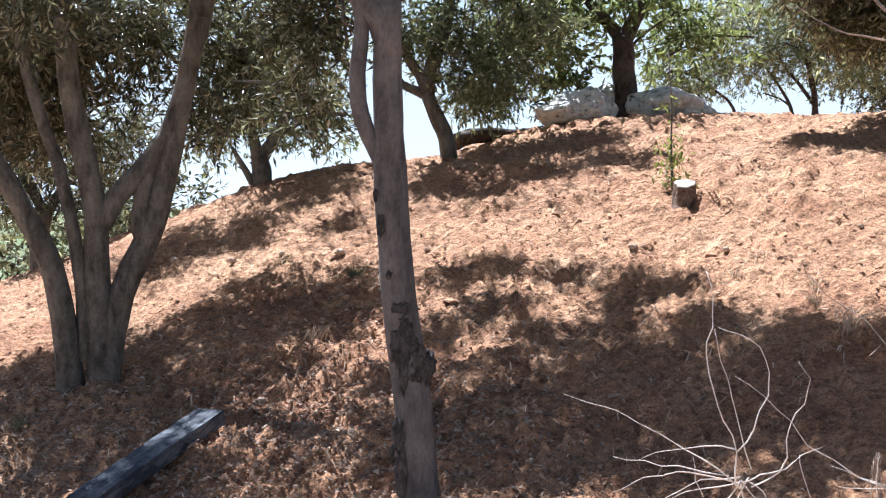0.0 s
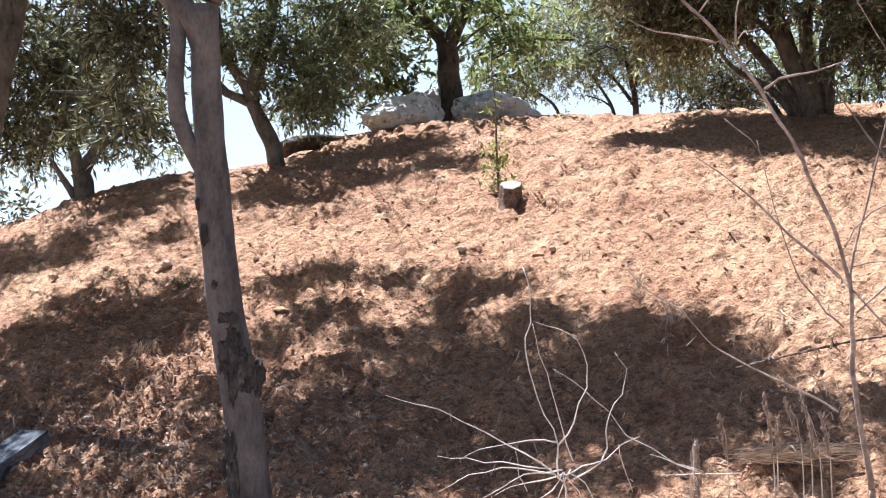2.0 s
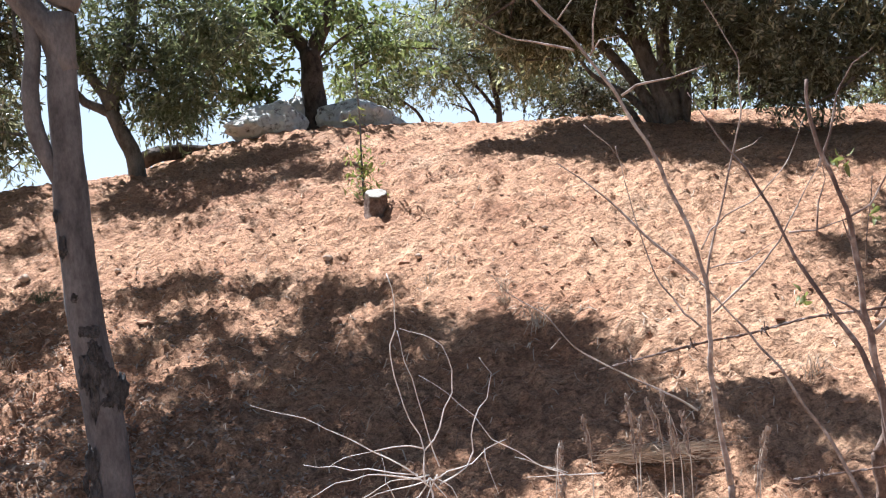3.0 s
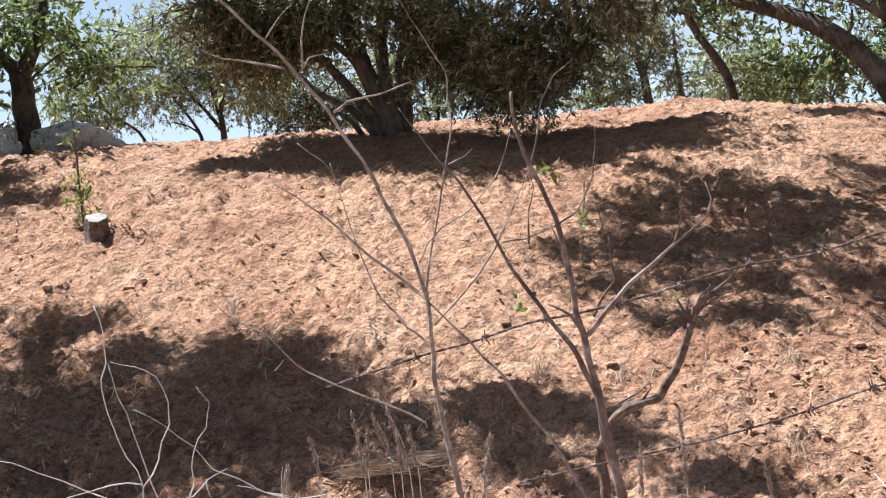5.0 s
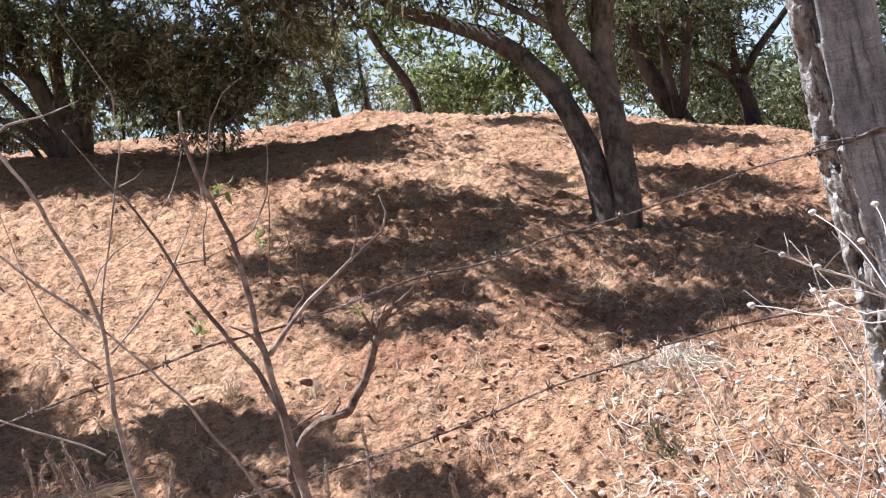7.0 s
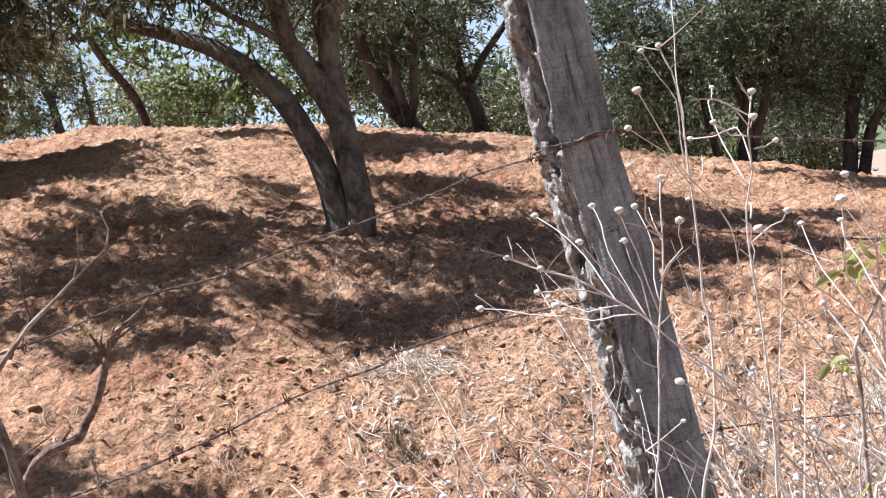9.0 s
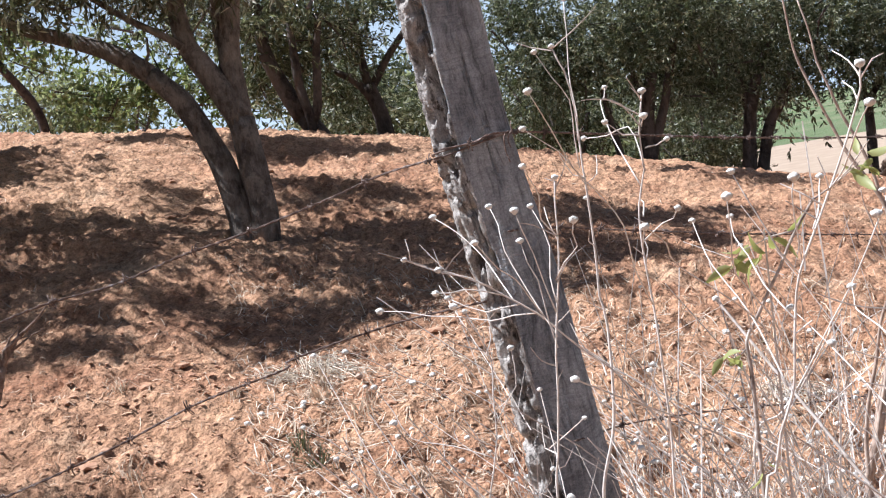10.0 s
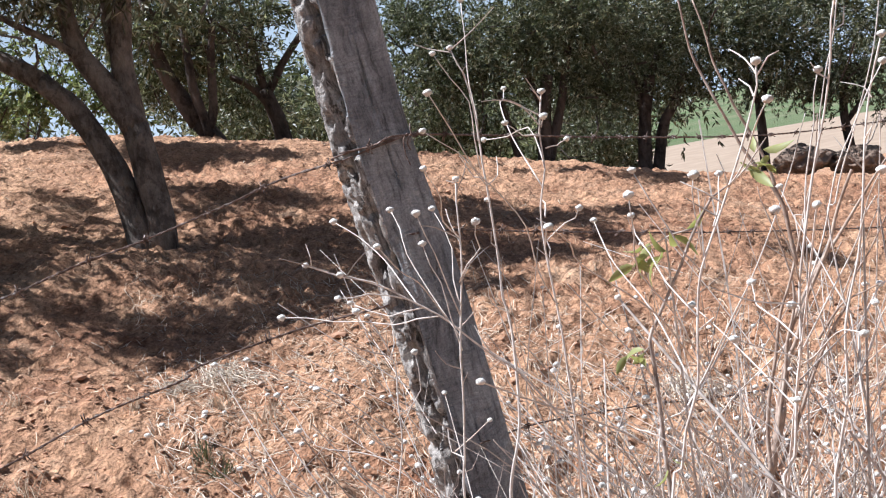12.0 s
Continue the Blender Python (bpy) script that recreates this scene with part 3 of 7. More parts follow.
tree((1.315, 9.812, 1.981),
     "dark-trunked tree with bright green leaves among rocks", "tree",
     ([(1.315, 9.812, 1.981), (1.306, 9.813, 2.383), (1.293, 9.815, 2.626), (1.289, 9.816, 2.767)], 0.095, 0.08), limbs, clumps,
     BARK_DARK, LEAF_BRIGHT, 0.062, 0.026, 14, 161, droop=0.35, spray=4)

# thin trees behind the crest
limbs, clumps = [], []
limbs.append(([(3.534, 13.029, 2.538), (3.407, 13.063, 2.729), (3.279, 13.096, 2.894), (3.175, 13.121, 3.113)], 0.022, 0.008))
limbs.append(([(3.523, 13.032, 2.673), (3.581, 13.016, 2.940), (3.604, 13.010, 3.207)], 0.024, 0.01))
limbs.append(([(3.358, 13.076, 2.386), (3.306, 13.089, 2.570), (3.177, 13.121, 2.789), (3.048, 13.151, 2.954)], 0.02, 0.008))
limbs.append(([(2.844, 13.197, 2.394), (2.764, 13.214, 2.580), (2.553, 13.256, 2.748), (2.420, 13.281, 2.859)], 0.018, 0.007))
limbs.append(([(3.332, 13.082, 2.516), (3.230, 13.108, 2.599), (3.075, 13.145, 2.656)], 0.012, 0.006))
clumps.append(((2.762, 13.214, 2.907), (0.62, 0.62, 0.28), 322))
clumps.append(((3.329, 13.083, 3.028), (0.62, 0.62, 0.31), 322))
clumps.append(((3.878, 12.931, 2.983), (0.45, 0.45, 0.39), 297))
clumps.append(((2.551, 13.257, 3.239), (0.50, 0.50, 0.28), 136))
clumps.append(((3.123, 13.134, 3.331), (0.73, 0.73, 0.28), 173))
clumps.append(((2.180, 13.323, 2.809), (0.34, 0.34, 0.25), 124))
clumps.append(((2.394, 13.286, 2.696), (0.28, 0.28, 0.14), 80))
clumps.append(((3.826, 12.947, 3.358), (0.62, 0.62, 0.34), 186))
clumps.append(((2.967, 13.170, 3.498), (0.62, 0.62, 0.34), 204))
clumps.append(((3.577, 13.017, 3.529), (0.62, 0.62, 0.34), 204))
clumps.append(((4.119, 12.856, 3.186), (0.34, 0.34, 0.34), 124))
tree((3.545, 13.026, 1.832),
     "slender grey-green tree behind the crest", "olive tree",
     ([(3.545, 13.026, 1.832), (3.544, 13.027, 2.565), (3.517, 13.034, 2.727), (3.481, 13.044, 2.943), (3.429, 13.057, 3.213)], 0.042, 0.02), limbs, clumps,
     BARK_DARK, LEAF_PALE, 0.055, 0.013, 15, 171, droop=0.35, spray=4)

# big low-crowned tree on the crest
limbs, clumps = [], []
limbs.append(([(3.299, 7.882, 2.004), (3.279, 7.890, 2.132), (3.250, 7.902, 2.276), (3.222, 7.913, 2.454), (3.235, 7.908, 2.698), (3.313, 7.876, 3.006)], 0.05, 0.03))
limbs.append(([(3.323, 7.872, 2.015), (3.339, 7.866, 2.179), (3.339, 7.866, 2.320), (3.389, 7.845, 2.508), (3.486, 7.803, 2.779)], 0.042, 0.03))
limbs.append(([(3.203, 7.921, 2.017), (3.135, 7.947, 2.165), (3.045, 7.981, 2.314), (2.921, 8.027, 2.483), (2.790, 8.072, 2.652), (2.679, 8.109, 2.852)], 0.042, 0.016))
limbs.append(([(3.155, 7.940, 2.026), (3.093, 7.963, 2.134), (3.004, 7.997, 2.230), (2.903, 8.033, 2.293), (2.811, 8.065, 2.361), (2.739, 8.089, 2.465)], 0.03, 0.01))
limbs.append(([(3.074, 7.971, 2.041), (3.033, 7.986, 2.122), (2.967, 8.010, 2.185), (2.912, 8.030, 2.222)], 0.022, 0.008))
limbs.append(([(3.235, 7.908, 2.119), (3.312, 7.877, 2.305), (3.312, 7.877, 2.480), (3.380, 7.848, 2.684)], 0.03, 0.02))
limbs.append(([(3.154, 7.940, 2.356), (3.041, 7.983, 2.542), (2.893, 8.037, 2.695), (2.780, 8.076, 2.879)], 0.03, 0.012))
limbs.append(([(3.339, 7.866, 2.320), (3.491, 7.800, 2.497), (3.698, 7.706, 2.651), (3.930, 7.593, 2.766)], 0.03, 0.014))
limbs.append(([(2.877, 8.042, 2.529), (2.749, 8.086, 2.568), (2.590, 8.137, 2.617)], 0.014, 0.006))
clumps.append(((2.637, 8.122, 2.752), (0.39, 0.39, 0.28), 238))
clumps.append(((2.522, 8.158, 2.588), (0.25, 0.25, 0.21), 91))
clumps.append(((2.420, 8.188, 2.873), (0.32, 0.32, 0.18), 119))
clumps.append(((2.828, 8.059, 2.701), (0.28, 0.28, 0.21), 137))
clumps.append(((3.168, 7.935, 2.845), (0.49, 0.49, 0.28), 256))
clumps.append(((3.483, 7.475, 2.501), (0.34, 0.34, 0.29), 238))
clumps.append(((3.464, 7.594, 2.708), (0.28, 0.28, 0.24), 137))
clumps.append(((3.637, 7.068, 2.450), (0.46, 0.46, 0.33), 367))
clumps.append(((3.686, 6.931, 2.201), (0.32, 0.32, 0.18), 192))
clumps.append(((3.986, 6.881, 2.474), (0.29, 0.29, 0.33), 210))
clumps.append(((3.147, 7.943, 3.301), (1.06, 1.06, 0.39), 360))
clumps.append(((3.858, 7.066, 3.102), (0.73, 0.73, 0.36), 360))
clumps.append(((4.456, 7.066, 2.608), (0.24, 0.24, 0.19), 100))
clumps.append(((2.213, 8.194, 2.850), (0.27, 0.27, 0.20), 85))
clumps.append(((2.310, 8.140, 2.625), (0.21, 0.21, 0.17), 50))
shade_boughs(limbs, clumps, (3.313, 7.876, 3.0), [
    (1.97, 8.26, 3.66, 0.33, 0.48, 475), (2.31, 7.88, 3.61, 0.30, 0.43, 389), (2.67, 7.62, 3.59, 0.30, 0.40, 362), (3.03, 7.40, 3.58, 0.28, 0.41, 341),
    (1.98, 8.18, 3.65, 0.25, 0.45, 341), (2.38, 7.94, 3.63, 0.29, 0.55, 487), (2.79, 7.75, 3.63, 0.33, 0.58, 577), (3.22, 7.60, 3.64, 0.33, 0.52, 511),
    (3.63, 7.48, 3.65, 0.23, 0.33, 234), (3.90, 7.49, 3.67, 0.11, 0.15, 51), (2.75, 6.24, 3.24, 0.20, 0.26, 111), (3.07, 6.08, 3.24, 0.22, 0.26, 128),
    (2.30, 6.09, 3.13, 0.10, 0.13, 40), (4.86, 7.35, 3.67, 0.19, 0.14, 82),
])
shade_boughs(limbs, clumps, (3.313, 7.876, 3.0), [
    (2.48, 5.98, 3.13, 0.12, 0.16, 40), (3.28, 6.37, 3.34, 0.14, 0.15, 44), (3.10, 6.58, 3.38, 0.11, 0.12, 40),
])
tree((3.257, 7.899, 1.909),
     "wide olive tree with a low dark crown on the crest", "olive tree",
     ([(3.257, 7.899, 1.909), (3.235, 7.908, 2.119), (3.179, 7.930, 2.283), (3.115, 7.955, 2.465), (3.042, 7.983, 2.716), (2.988, 8.003, 3.001)], 0.070, 0.045), limbs, clumps,
     BARK_ROUGH, LEAF_BROWN, 0.052, 0.0135, 23, 181, droop=0.35, spray=4)

# tree with bright leaves past the crest
limbs, clumps = [], []
limbs.append(([(6.501, 9.210, 2.757), (6.427, 9.261, 2.976), (6.417, 9.268, 3.256)], 0.032, 0.025))
clumps.append(((7.661, 9.974, 2.656), (0.31, 0.31, 0.21), 31))
clumps.append(((7.964, 9.736, 2.426), (0.41, 0.41, 0.16), 49))
clumps.append(((8.177, 9.559, 2.595), (0.41, 0.41, 0.26), 52))
clumps.append(((7.532, 10.071, 3.039), (0.31, 0.31, 0.21), 24))
clumps.append(((7.934, 9.760, 2.972), (0.52, 0.52, 0.23), 40))
clumps.append(((8.444, 9.326, 2.572), (0.36, 0.36, 0.31), 49))
clumps.append(((8.892, 9.322, 2.813), (0.37, 0.37, 0.37), 43))
clumps.append(((8.890, 9.324, 2.343), (0.32, 0.32, 0.27), 49))
clumps.append(((6.545, 9.180, 3.005), (0.28, 0.28, 0.19), 31))
tree((6.701, 9.068, 1.917),
     "leaning dark tree with bright green leaves past the crest", "tree",
     ([(6.701, 9.068, 1.917), (6.670, 9.090, 2.359), (6.581, 9.154, 2.605), (6.501, 9.210, 2.757)], 0.042, 0.032), limbs, clumps,
     BARK_DARK, LEAF_BRIGHT, 0.068, 0.03, 15, 191, droop=0.35, spray=4)

# leaning double tree by the fence
limbs, clumps = [], []
limbs.append(([(4.137, 4.714, 2.078), (4.074, 4.815, 2.175), (4.026, 4.890, 2.230), (3.951, 5.005, 2.298), (3.849, 5.159, 2.378), (3.754, 5.308, 2.503)], 0.044, 0.025))
limbs.append(([(4.282, 4.333, 1.264), (4.297, 4.330, 1.398), (4.300, 4.343, 1.536), (4.303, 4.359, 1.686), (4.305, 4.373, 1.812)], 0.064, 0.060))
limbs.append(([(4.303, 4.375, 1.800), (4.278, 4.428, 1.942), (4.248, 4.487, 2.063), (4.221, 4.539, 2.173), (4.217, 4.560, 2.296), (4.222, 4.574, 2.446), (4.219, 4.601, 2.623)], 0.061, 0.029))
limbs.append(([(4.324, 4.397, 1.802), (4.330, 4.406, 1.939), (4.339, 4.414, 2.089), (4.361, 4.402, 2.233), (4.388, 4.382, 2.377), (4.449, 4.324, 2.585)], 0.056, 0.034))
limbs.append(([(4.334, 4.443, 2.119), (4.334, 4.456, 2.221), (4.342, 4.457, 2.320), (4.363, 4.447, 2.465)], 0.02, 0.017))
limbs.append(([(4.180, 4.525, 2.163), (4.151, 4.574, 2.213), (4.116, 4.629, 2.260), (4.063, 4.712, 2.327), (4.007, 4.802, 2.416), (3.940, 4.911, 2.524)], 0.018, 0.013))
limbs.append(([(4.108, 4.724, 2.112), (4.132, 4.698, 2.167), (4.139, 4.698, 2.241)], 0.009, 0.005))
clumps.append(((3.750, 4.857, 2.536), (0.65, 0.65, 0.20), 322))
clumps.append(((4.316, 4.372, 2.575), (0.70, 0.70, 0.28), 434))
clumps.append(((3.206, 5.223, 2.518), (0.30, 0.30, 0.18), 124))
shade_boughs(limbs, clumps, (4.35, 4.34, 2.59), [
    (3.35, 5.97, 3.24, 0.20, 0.22, 96), (2.53, 5.75, 3.07, 0.20, 0.24, 105), (2.81, 5.60, 3.07, 0.22, 0.25, 119), (2.20, 5.64, 2.99, 0.16, 0.18, 62),
    (2.20, 5.27, 2.88, 0.13, 0.15, 43), (2.41, 5.08, 2.86, 0.11, 0.12, 40), (3.15, 5.55, 3.10, 0.19, 0.20, 84), (3.79, 5.89, 3.26, 0.13, 0.12, 40),
    (3.98, 6.17, 3.35, 0.15, 0.13, 43), (3.48, 5.61, 3.15, 0.13, 0.13, 40), (2.93, 4.76, 2.84, 0.18, 0.17, 64), (3.17, 4.62, 2.83, 0.17, 0.15, 54),
    (2.85, 4.46, 2.75, 0.14, 0.13, 40), (2.94, 5.09, 2.94, 0.10, 0.10, 40),
])
shade_boughs(limbs, clumps, (4.35, 4.34, 2.59), [
    (4.47, 5.93, 3.32, 0.21, 0.14, 87), (2.48, 5.43, 2.97, 0.14, 0.15, 44), (2.67, 5.23, 2.94, 0.10, 0.11, 40), (2.50, 4.99, 2.85, 0.08, 0.09, 40),
    (4.56, 5.66, 3.24, 0.21, 0.19, 89), (4.63, 5.34, 3.15, 0.21, 0.17, 84), (4.25, 5.60, 3.21, 0.14, 0.13, 40), (4.01, 5.19, 3.08, 0.19, 0.20, 83),
    (4.19, 4.92, 3.01, 0.17, 0.14, 53), (3.62, 4.62, 2.88, 0.18, 0.20, 83), (3.07, 4.56, 2.80, 0.21, 0.26, 124), (3.33, 4.39, 2.78, 0.17, 0.18, 69),
    (3.99, 4.66, 2.92, 0.22, 0.17, 84), (3.70, 4.41, 2.83, 0.15, 0.13, 44),
])
shade_boughs(limbs, clumps, (4.35, 4.34, 2.59), [
    (5.09, 4.69, 2.97, 0.17, 0.12, 60), (4.91, 4.38, 2.88, 0.27, 0.21, 171), (5.02, 4.12, 2.80, 0.24, 0.18, 133), (5.44, 4.00, 2.77, 0.18, 0.12, 62),
    (4.39, 4.08, 2.78, 0.22, 0.17, 112), (4.48, 3.85, 2.71, 0.13, 0.10, 41), (3.91, 3.93, 2.70, 0.15, 0.11, 48), (4.88, 3.81, 2.71, 0.13, 0.09, 40),
    (5.36, 3.12, 2.52, 0.12, 0.09, 40),
])
tree((4.270, 4.416, 1.191),
     "leaning two-stemmed olive tree with rough bark", "olive tree",
     ([(4.250, 4.439, 1.196), (4.267, 4.439, 1.379), (4.260, 4.475, 1.572), (4.238, 4.527, 1.739), (4.195, 4.613, 1.937), (4.137, 4.714, 2.078)], 0.069, 0.044), limbs, clumps,
     BARK_ROUGH, LEAF_OLIVE, 0.06, 0.0135, 16, 201, droop=0.35, spray=4)

# leaning tree past the crest
limbs, clumps = [], []
limbs.append(([(7.044, 6.630, 1.940), (6.993, 6.733, 2.179), (6.964, 6.804, 2.410), (6.968, 6.828, 2.631), (6.977, 6.857, 2.951)], 0.066, 0.035))
limbs.append(([(6.997, 6.508, 1.826), (6.998, 6.519, 1.922), (6.987, 6.564, 2.149), (7.000, 6.577, 2.384), (7.020, 6.580, 2.617)], 0.039, 0.025))
limbs.append(([(7.001, 6.511, 1.885), (7.035, 6.476, 1.993), (7.067, 6.459, 2.203), (7.095, 6.445, 2.393), (7.140, 6.410, 2.617)], 0.035, 0.023))
clumps.append(((7.348, 7.195, 2.661), (0.46, 0.46, 0.34), 297))
clumps.append(((7.696, 6.825, 2.543), (0.42, 0.42, 0.34), 260))
clumps.append(((7.109, 6.578, 2.975), (0.88, 0.88, 0.32), 310))
clumps.append(((7.470, 7.498, 2.289), (0.26, 0.26, 0.22), 99))
clumps.append(((8.210, 7.743, 2.337), (0.46, 0.46, 0.28), 198))
clumps.append(((8.469, 7.461, 2.236), (0.32, 0.32, 0.28), 105))
clumps.append(((7.706, 7.402, 2.520), (0.44, 0.44, 0.26), 99))
clumps.append(((6.626, 7.066, 2.733), (0.36, 0.36, 0.25), 82))
clumps.append(((7.063, 6.923, 2.613), (0.38, 0.38, 0.27), 93))
clumps.append(((7.017, 6.395, 2.628), (0.40, 0.40, 0.28), 93))
clumps.append(((6.440, 7.366, 2.836), (0.30, 0.30, 0.21), 60))
clumps.append(((7.456, 7.094, 2.338), (0.26, 0.26, 0.18), 49))
shade_boughs(limbs, clumps, (6.752, 6.94, 2.86), [
    (5.43, 6.82, 3.53, 0.46, 0.29, 402), (5.30, 6.66, 3.50, 0.34, 0.26, 204), (5.56, 6.28, 3.40, 0.29, 0.18, 120), (6.90, 5.06, 2.97, 0.50, 0.15, 233),
    (6.84, 4.41, 2.82, 0.34, 0.20, 205),
])
tree((7.108, 6.580, 1.632),
     "leaning olive tree with a dark forked stem", "olive tree",
     ([(7.104, 6.504, 1.621), (7.089, 6.548, 1.804), (7.044, 6.630, 1.940)], 0.078, 0.066), limbs, clumps,
     BARK_DARK, LEAF_DARK, 0.055, 0.0135, 17, 211, droop=0.35, spray=4)

# forked dark tree
limbs, clumps = [], []
limbs.append(([(8.055, 6.872, 2.145), (8.043, 6.886, 2.420), (8.040, 6.889, 2.754)], 0.036, 0.024))
limbs.append(([(8.074, 6.849, 2.120), (8.165, 6.742, 2.308), (8.250, 6.638, 2.453), (8.334, 6.533, 2.596)], 0.034, 0.022))
limbs.append(([(8.090, 6.831, 1.970), (7.999, 6.936, 2.179), (7.899, 7.049, 2.285)], 0.045, 0.02))
clumps.append(((8.117, 6.799, 2.735), (0.48, 0.48, 0.20), 105))
clumps.append(((9.121, 7.150, 1.933), (0.24, 0.24, 0.19), 99))
clumps.append(((9.067, 7.993, 2.289), (0.30, 0.30, 0.30), 124))
clumps.append(((9.107, 7.947, 1.993), (0.35, 0.35, 0.20), 111))
clumps.append(((8.210, 6.688, 2.959), (0.87, 0.87, 0.26), 186))
tree((8.117, 6.799, 1.480),
     "dark forked olive tree past the crest", "olive tree",
     ([(8.117, 6.799, 1.480), (8.095, 6.825, 1.865), (8.055, 6.872, 2.145)], 0.07, 0.052), limbs, clumps,
     BARK_DARK, LEAF_DARK, 0.055, 0.0135, 17, 221, droop=0.35, spray=4)

# olive row by the road
limbs, clumps = [], []
limbs.append(([(9.407, 5.557, 1.020), (9.410, 5.590, 1.297), (9.406, 5.628, 1.552), (9.410, 5.655, 1.805)], 0.036, 0.022))
limbs.append(([(9.514, 5.414, 1.077), (9.579, 5.356, 1.333), (9.657, 5.280, 1.584), (9.732, 5.213, 1.883), (9.797, 5.155, 2.139)], 0.045, 0.027))
limbs.append(([(9.587, 5.381, 1.608), (9.562, 5.447, 1.847), (9.550, 5.495, 2.082)], 0.036, 0.022))
limbs.append(([(9.597, 6.169, 1.127), (9.668, 6.098, 1.345), (9.744, 6.032, 1.658)], 0.028, 0.019))
clumps.append(((9.199, 5.892, 2.147), (0.58, 0.58, 0.49), 372))
clumps.append(((9.503, 5.396, 2.124), (0.58, 0.58, 0.45), 434))
clumps.append(((9.668, 5.097, 2.280), (0.54, 0.54, 0.40), 310))
clumps.append(((9.634, 6.502, 1.763), (0.29, 0.29, 0.33), 161))
clumps.append(((10.134, 6.286, 1.584), (0.44, 0.44, 0.29), 198))
clumps.append(((9.176, 5.926, 1.930), (0.40, 0.40, 0.36), 124))
clumps.append(((9.450, 5.486, 2.768), (1.12, 1.12, 0.36), 372))
clumps.append(((9.157, 6.089, 2.398), (0.31, 0.31, 0.31), 170))
clumps.append(((9.342, 6.373, 2.588), (0.23, 0.23, 0.23), 90))
clumps.append(((9.771, 6.144, 1.484), (0.33, 0.33, 0.19), 80))
clumps.append(((10.448, 5.515, 1.314), (0.34, 0.34, 0.24), 110))
clumps.append(((9.983, 5.185, 1.724), (0.36, 0.36, 0.27), 130))
clumps.append(((9.595, 6.406, 1.592), (0.24, 0.24, 0.19), 70))
tree((9.447, 5.491, 0.922),
     "thick olive tree with several dark trunks near the road", "olive tree",
     ([(9.465, 5.461, 0.918), (9.529, 5.416, 1.257), (9.587, 5.381, 1.608), (9.645, 5.334, 1.866)], 0.067, 0.045), limbs, clumps,
     BARK_DARK, LEAF_DARK, 0.040, 0.012, 26, 231, droop=0.35, spray=4)

# olive row by the road: forked tree
limbs, clumps = [], []
limbs.append(([(10.238, 4.875, 0.769), (10.313, 4.810, 1.076), (10.378, 4.751, 1.330), (10.458, 4.659, 1.479), (10.536, 4.579, 1.715)], 0.055, 0.032))
limbs.append(([(10.290, 4.880, 1.369), (10.295, 4.903, 1.605), (10.296, 4.934, 1.842)], 0.032, 0.021))
limbs.append(([(10.393, 4.787, 1.762), (10.460, 4.715, 1.930), (10.537, 4.634, 2.142)], 0.032, 0.021))
clumps.append(((10.213, 4.911, 2.087), (0.65, 0.65, 0.51), 434))
clumps.append(((10.443, 4.405, 1.884), (0.56, 0.56, 0.46), 372))
clumps.append(((11.052, 5.689, 1.423), (0.41, 0.41, 0.31), 186))
clumps.append(((10.364, 4.587, 2.561), (1.21, 1.21, 0.37), 372))
clumps.append(((10.590, 4.044, 1.806), (0.42, 0.42, 0.51), 248))
clumps.append(((10.872, 5.425, 1.207), (0.30, 0.30, 0.20), 90))
clumps.append(((10.348, 5.181, 1.650), (0.37, 0.37, 0.23), 120))
clumps.append(((10.715, 4.386, 2.154), (0.41, 0.41, 0.23), 150))
clumps.append(((10.695, 4.685, 1.583), (0.33, 0.33, 0.19), 90))
tree((10.243, 4.848, 0.615),
     "old olive tree with a forked dark trunk near the road", "olive tree",
     ([(10.162, 4.965, 0.642), (10.230, 4.916, 1.009), (10.294, 4.878, 1.391), (10.375, 4.807, 1.721)], 0.064, 0.046), limbs, clumps,
     BARK_DARK, LEAF_DARK, 0.040, 0.012, 26, 241, droop=0.35, spray=4)

# olive row by the road: last tree
limbs, clumps = [], []
limbs.append(([(11.055, 4.197, 1.327), (11.044, 4.237, 1.525), (11.045, 4.269, 1.767)], 0.033, 0.019))
limbs.append(([(11.055, 4.197, 1.327), (11.144, 4.100, 1.540), (11.230, 4.012, 1.802)], 0.033, 0.019))
limbs.append(([(11.155, 3.516, 0.505), (11.168, 3.534, 0.786), (11.180, 3.551, 1.043), (11.208, 3.541, 1.270), (11.274, 3.480, 1.509)], 0.046, 0.027))
limbs.append(([(11.180, 3.551, 1.043), (11.271, 3.441, 1.178), (11.353, 3.347, 1.341)], 0.025, 0.016))
clumps.append(((11.081, 3.871, 1.655), (0.58, 0.58, 0.38), 372))
clumps.append(((11.239, 3.391, 1.462), (0.53, 0.53, 0.38), 341))
clumps.append(((11.123, 3.747, 1.350), (0.29, 0.29, 0.19), 99))
clumps.append(((11.194, 3.534, 2.182), (1.20, 1.20, 0.38), 372))
clumps.append(((11.362, 2.957, 1.554), (0.53, 0.53, 0.58), 186))
clumps.append(((11.278, 3.982, 2.077), (0.42, 0.42, 0.23), 150))
clumps.append(((11.531, 3.608, 1.944), (0.42, 0.42, 0.23), 160))
clumps.append(((11.750, 3.277, 1.774), (0.37, 0.37, 0.28), 120))
clumps.append(((11.131, 4.181, 2.029), (0.33, 0.33, 0.28), 120))
tree((10.941, 4.245, 0.376),
     "olive tree with hanging foliage beside the road", "olive tree",
     ([(10.943, 4.229, 0.375), (10.999, 4.208, 0.812), (11.055, 4.197, 1.327)], 0.052, 0.035), limbs, clumps,
     BARK_DARK, LEAF_DARK, 0.040, 0.012, 26, 251, droop=0.35, spray=4)

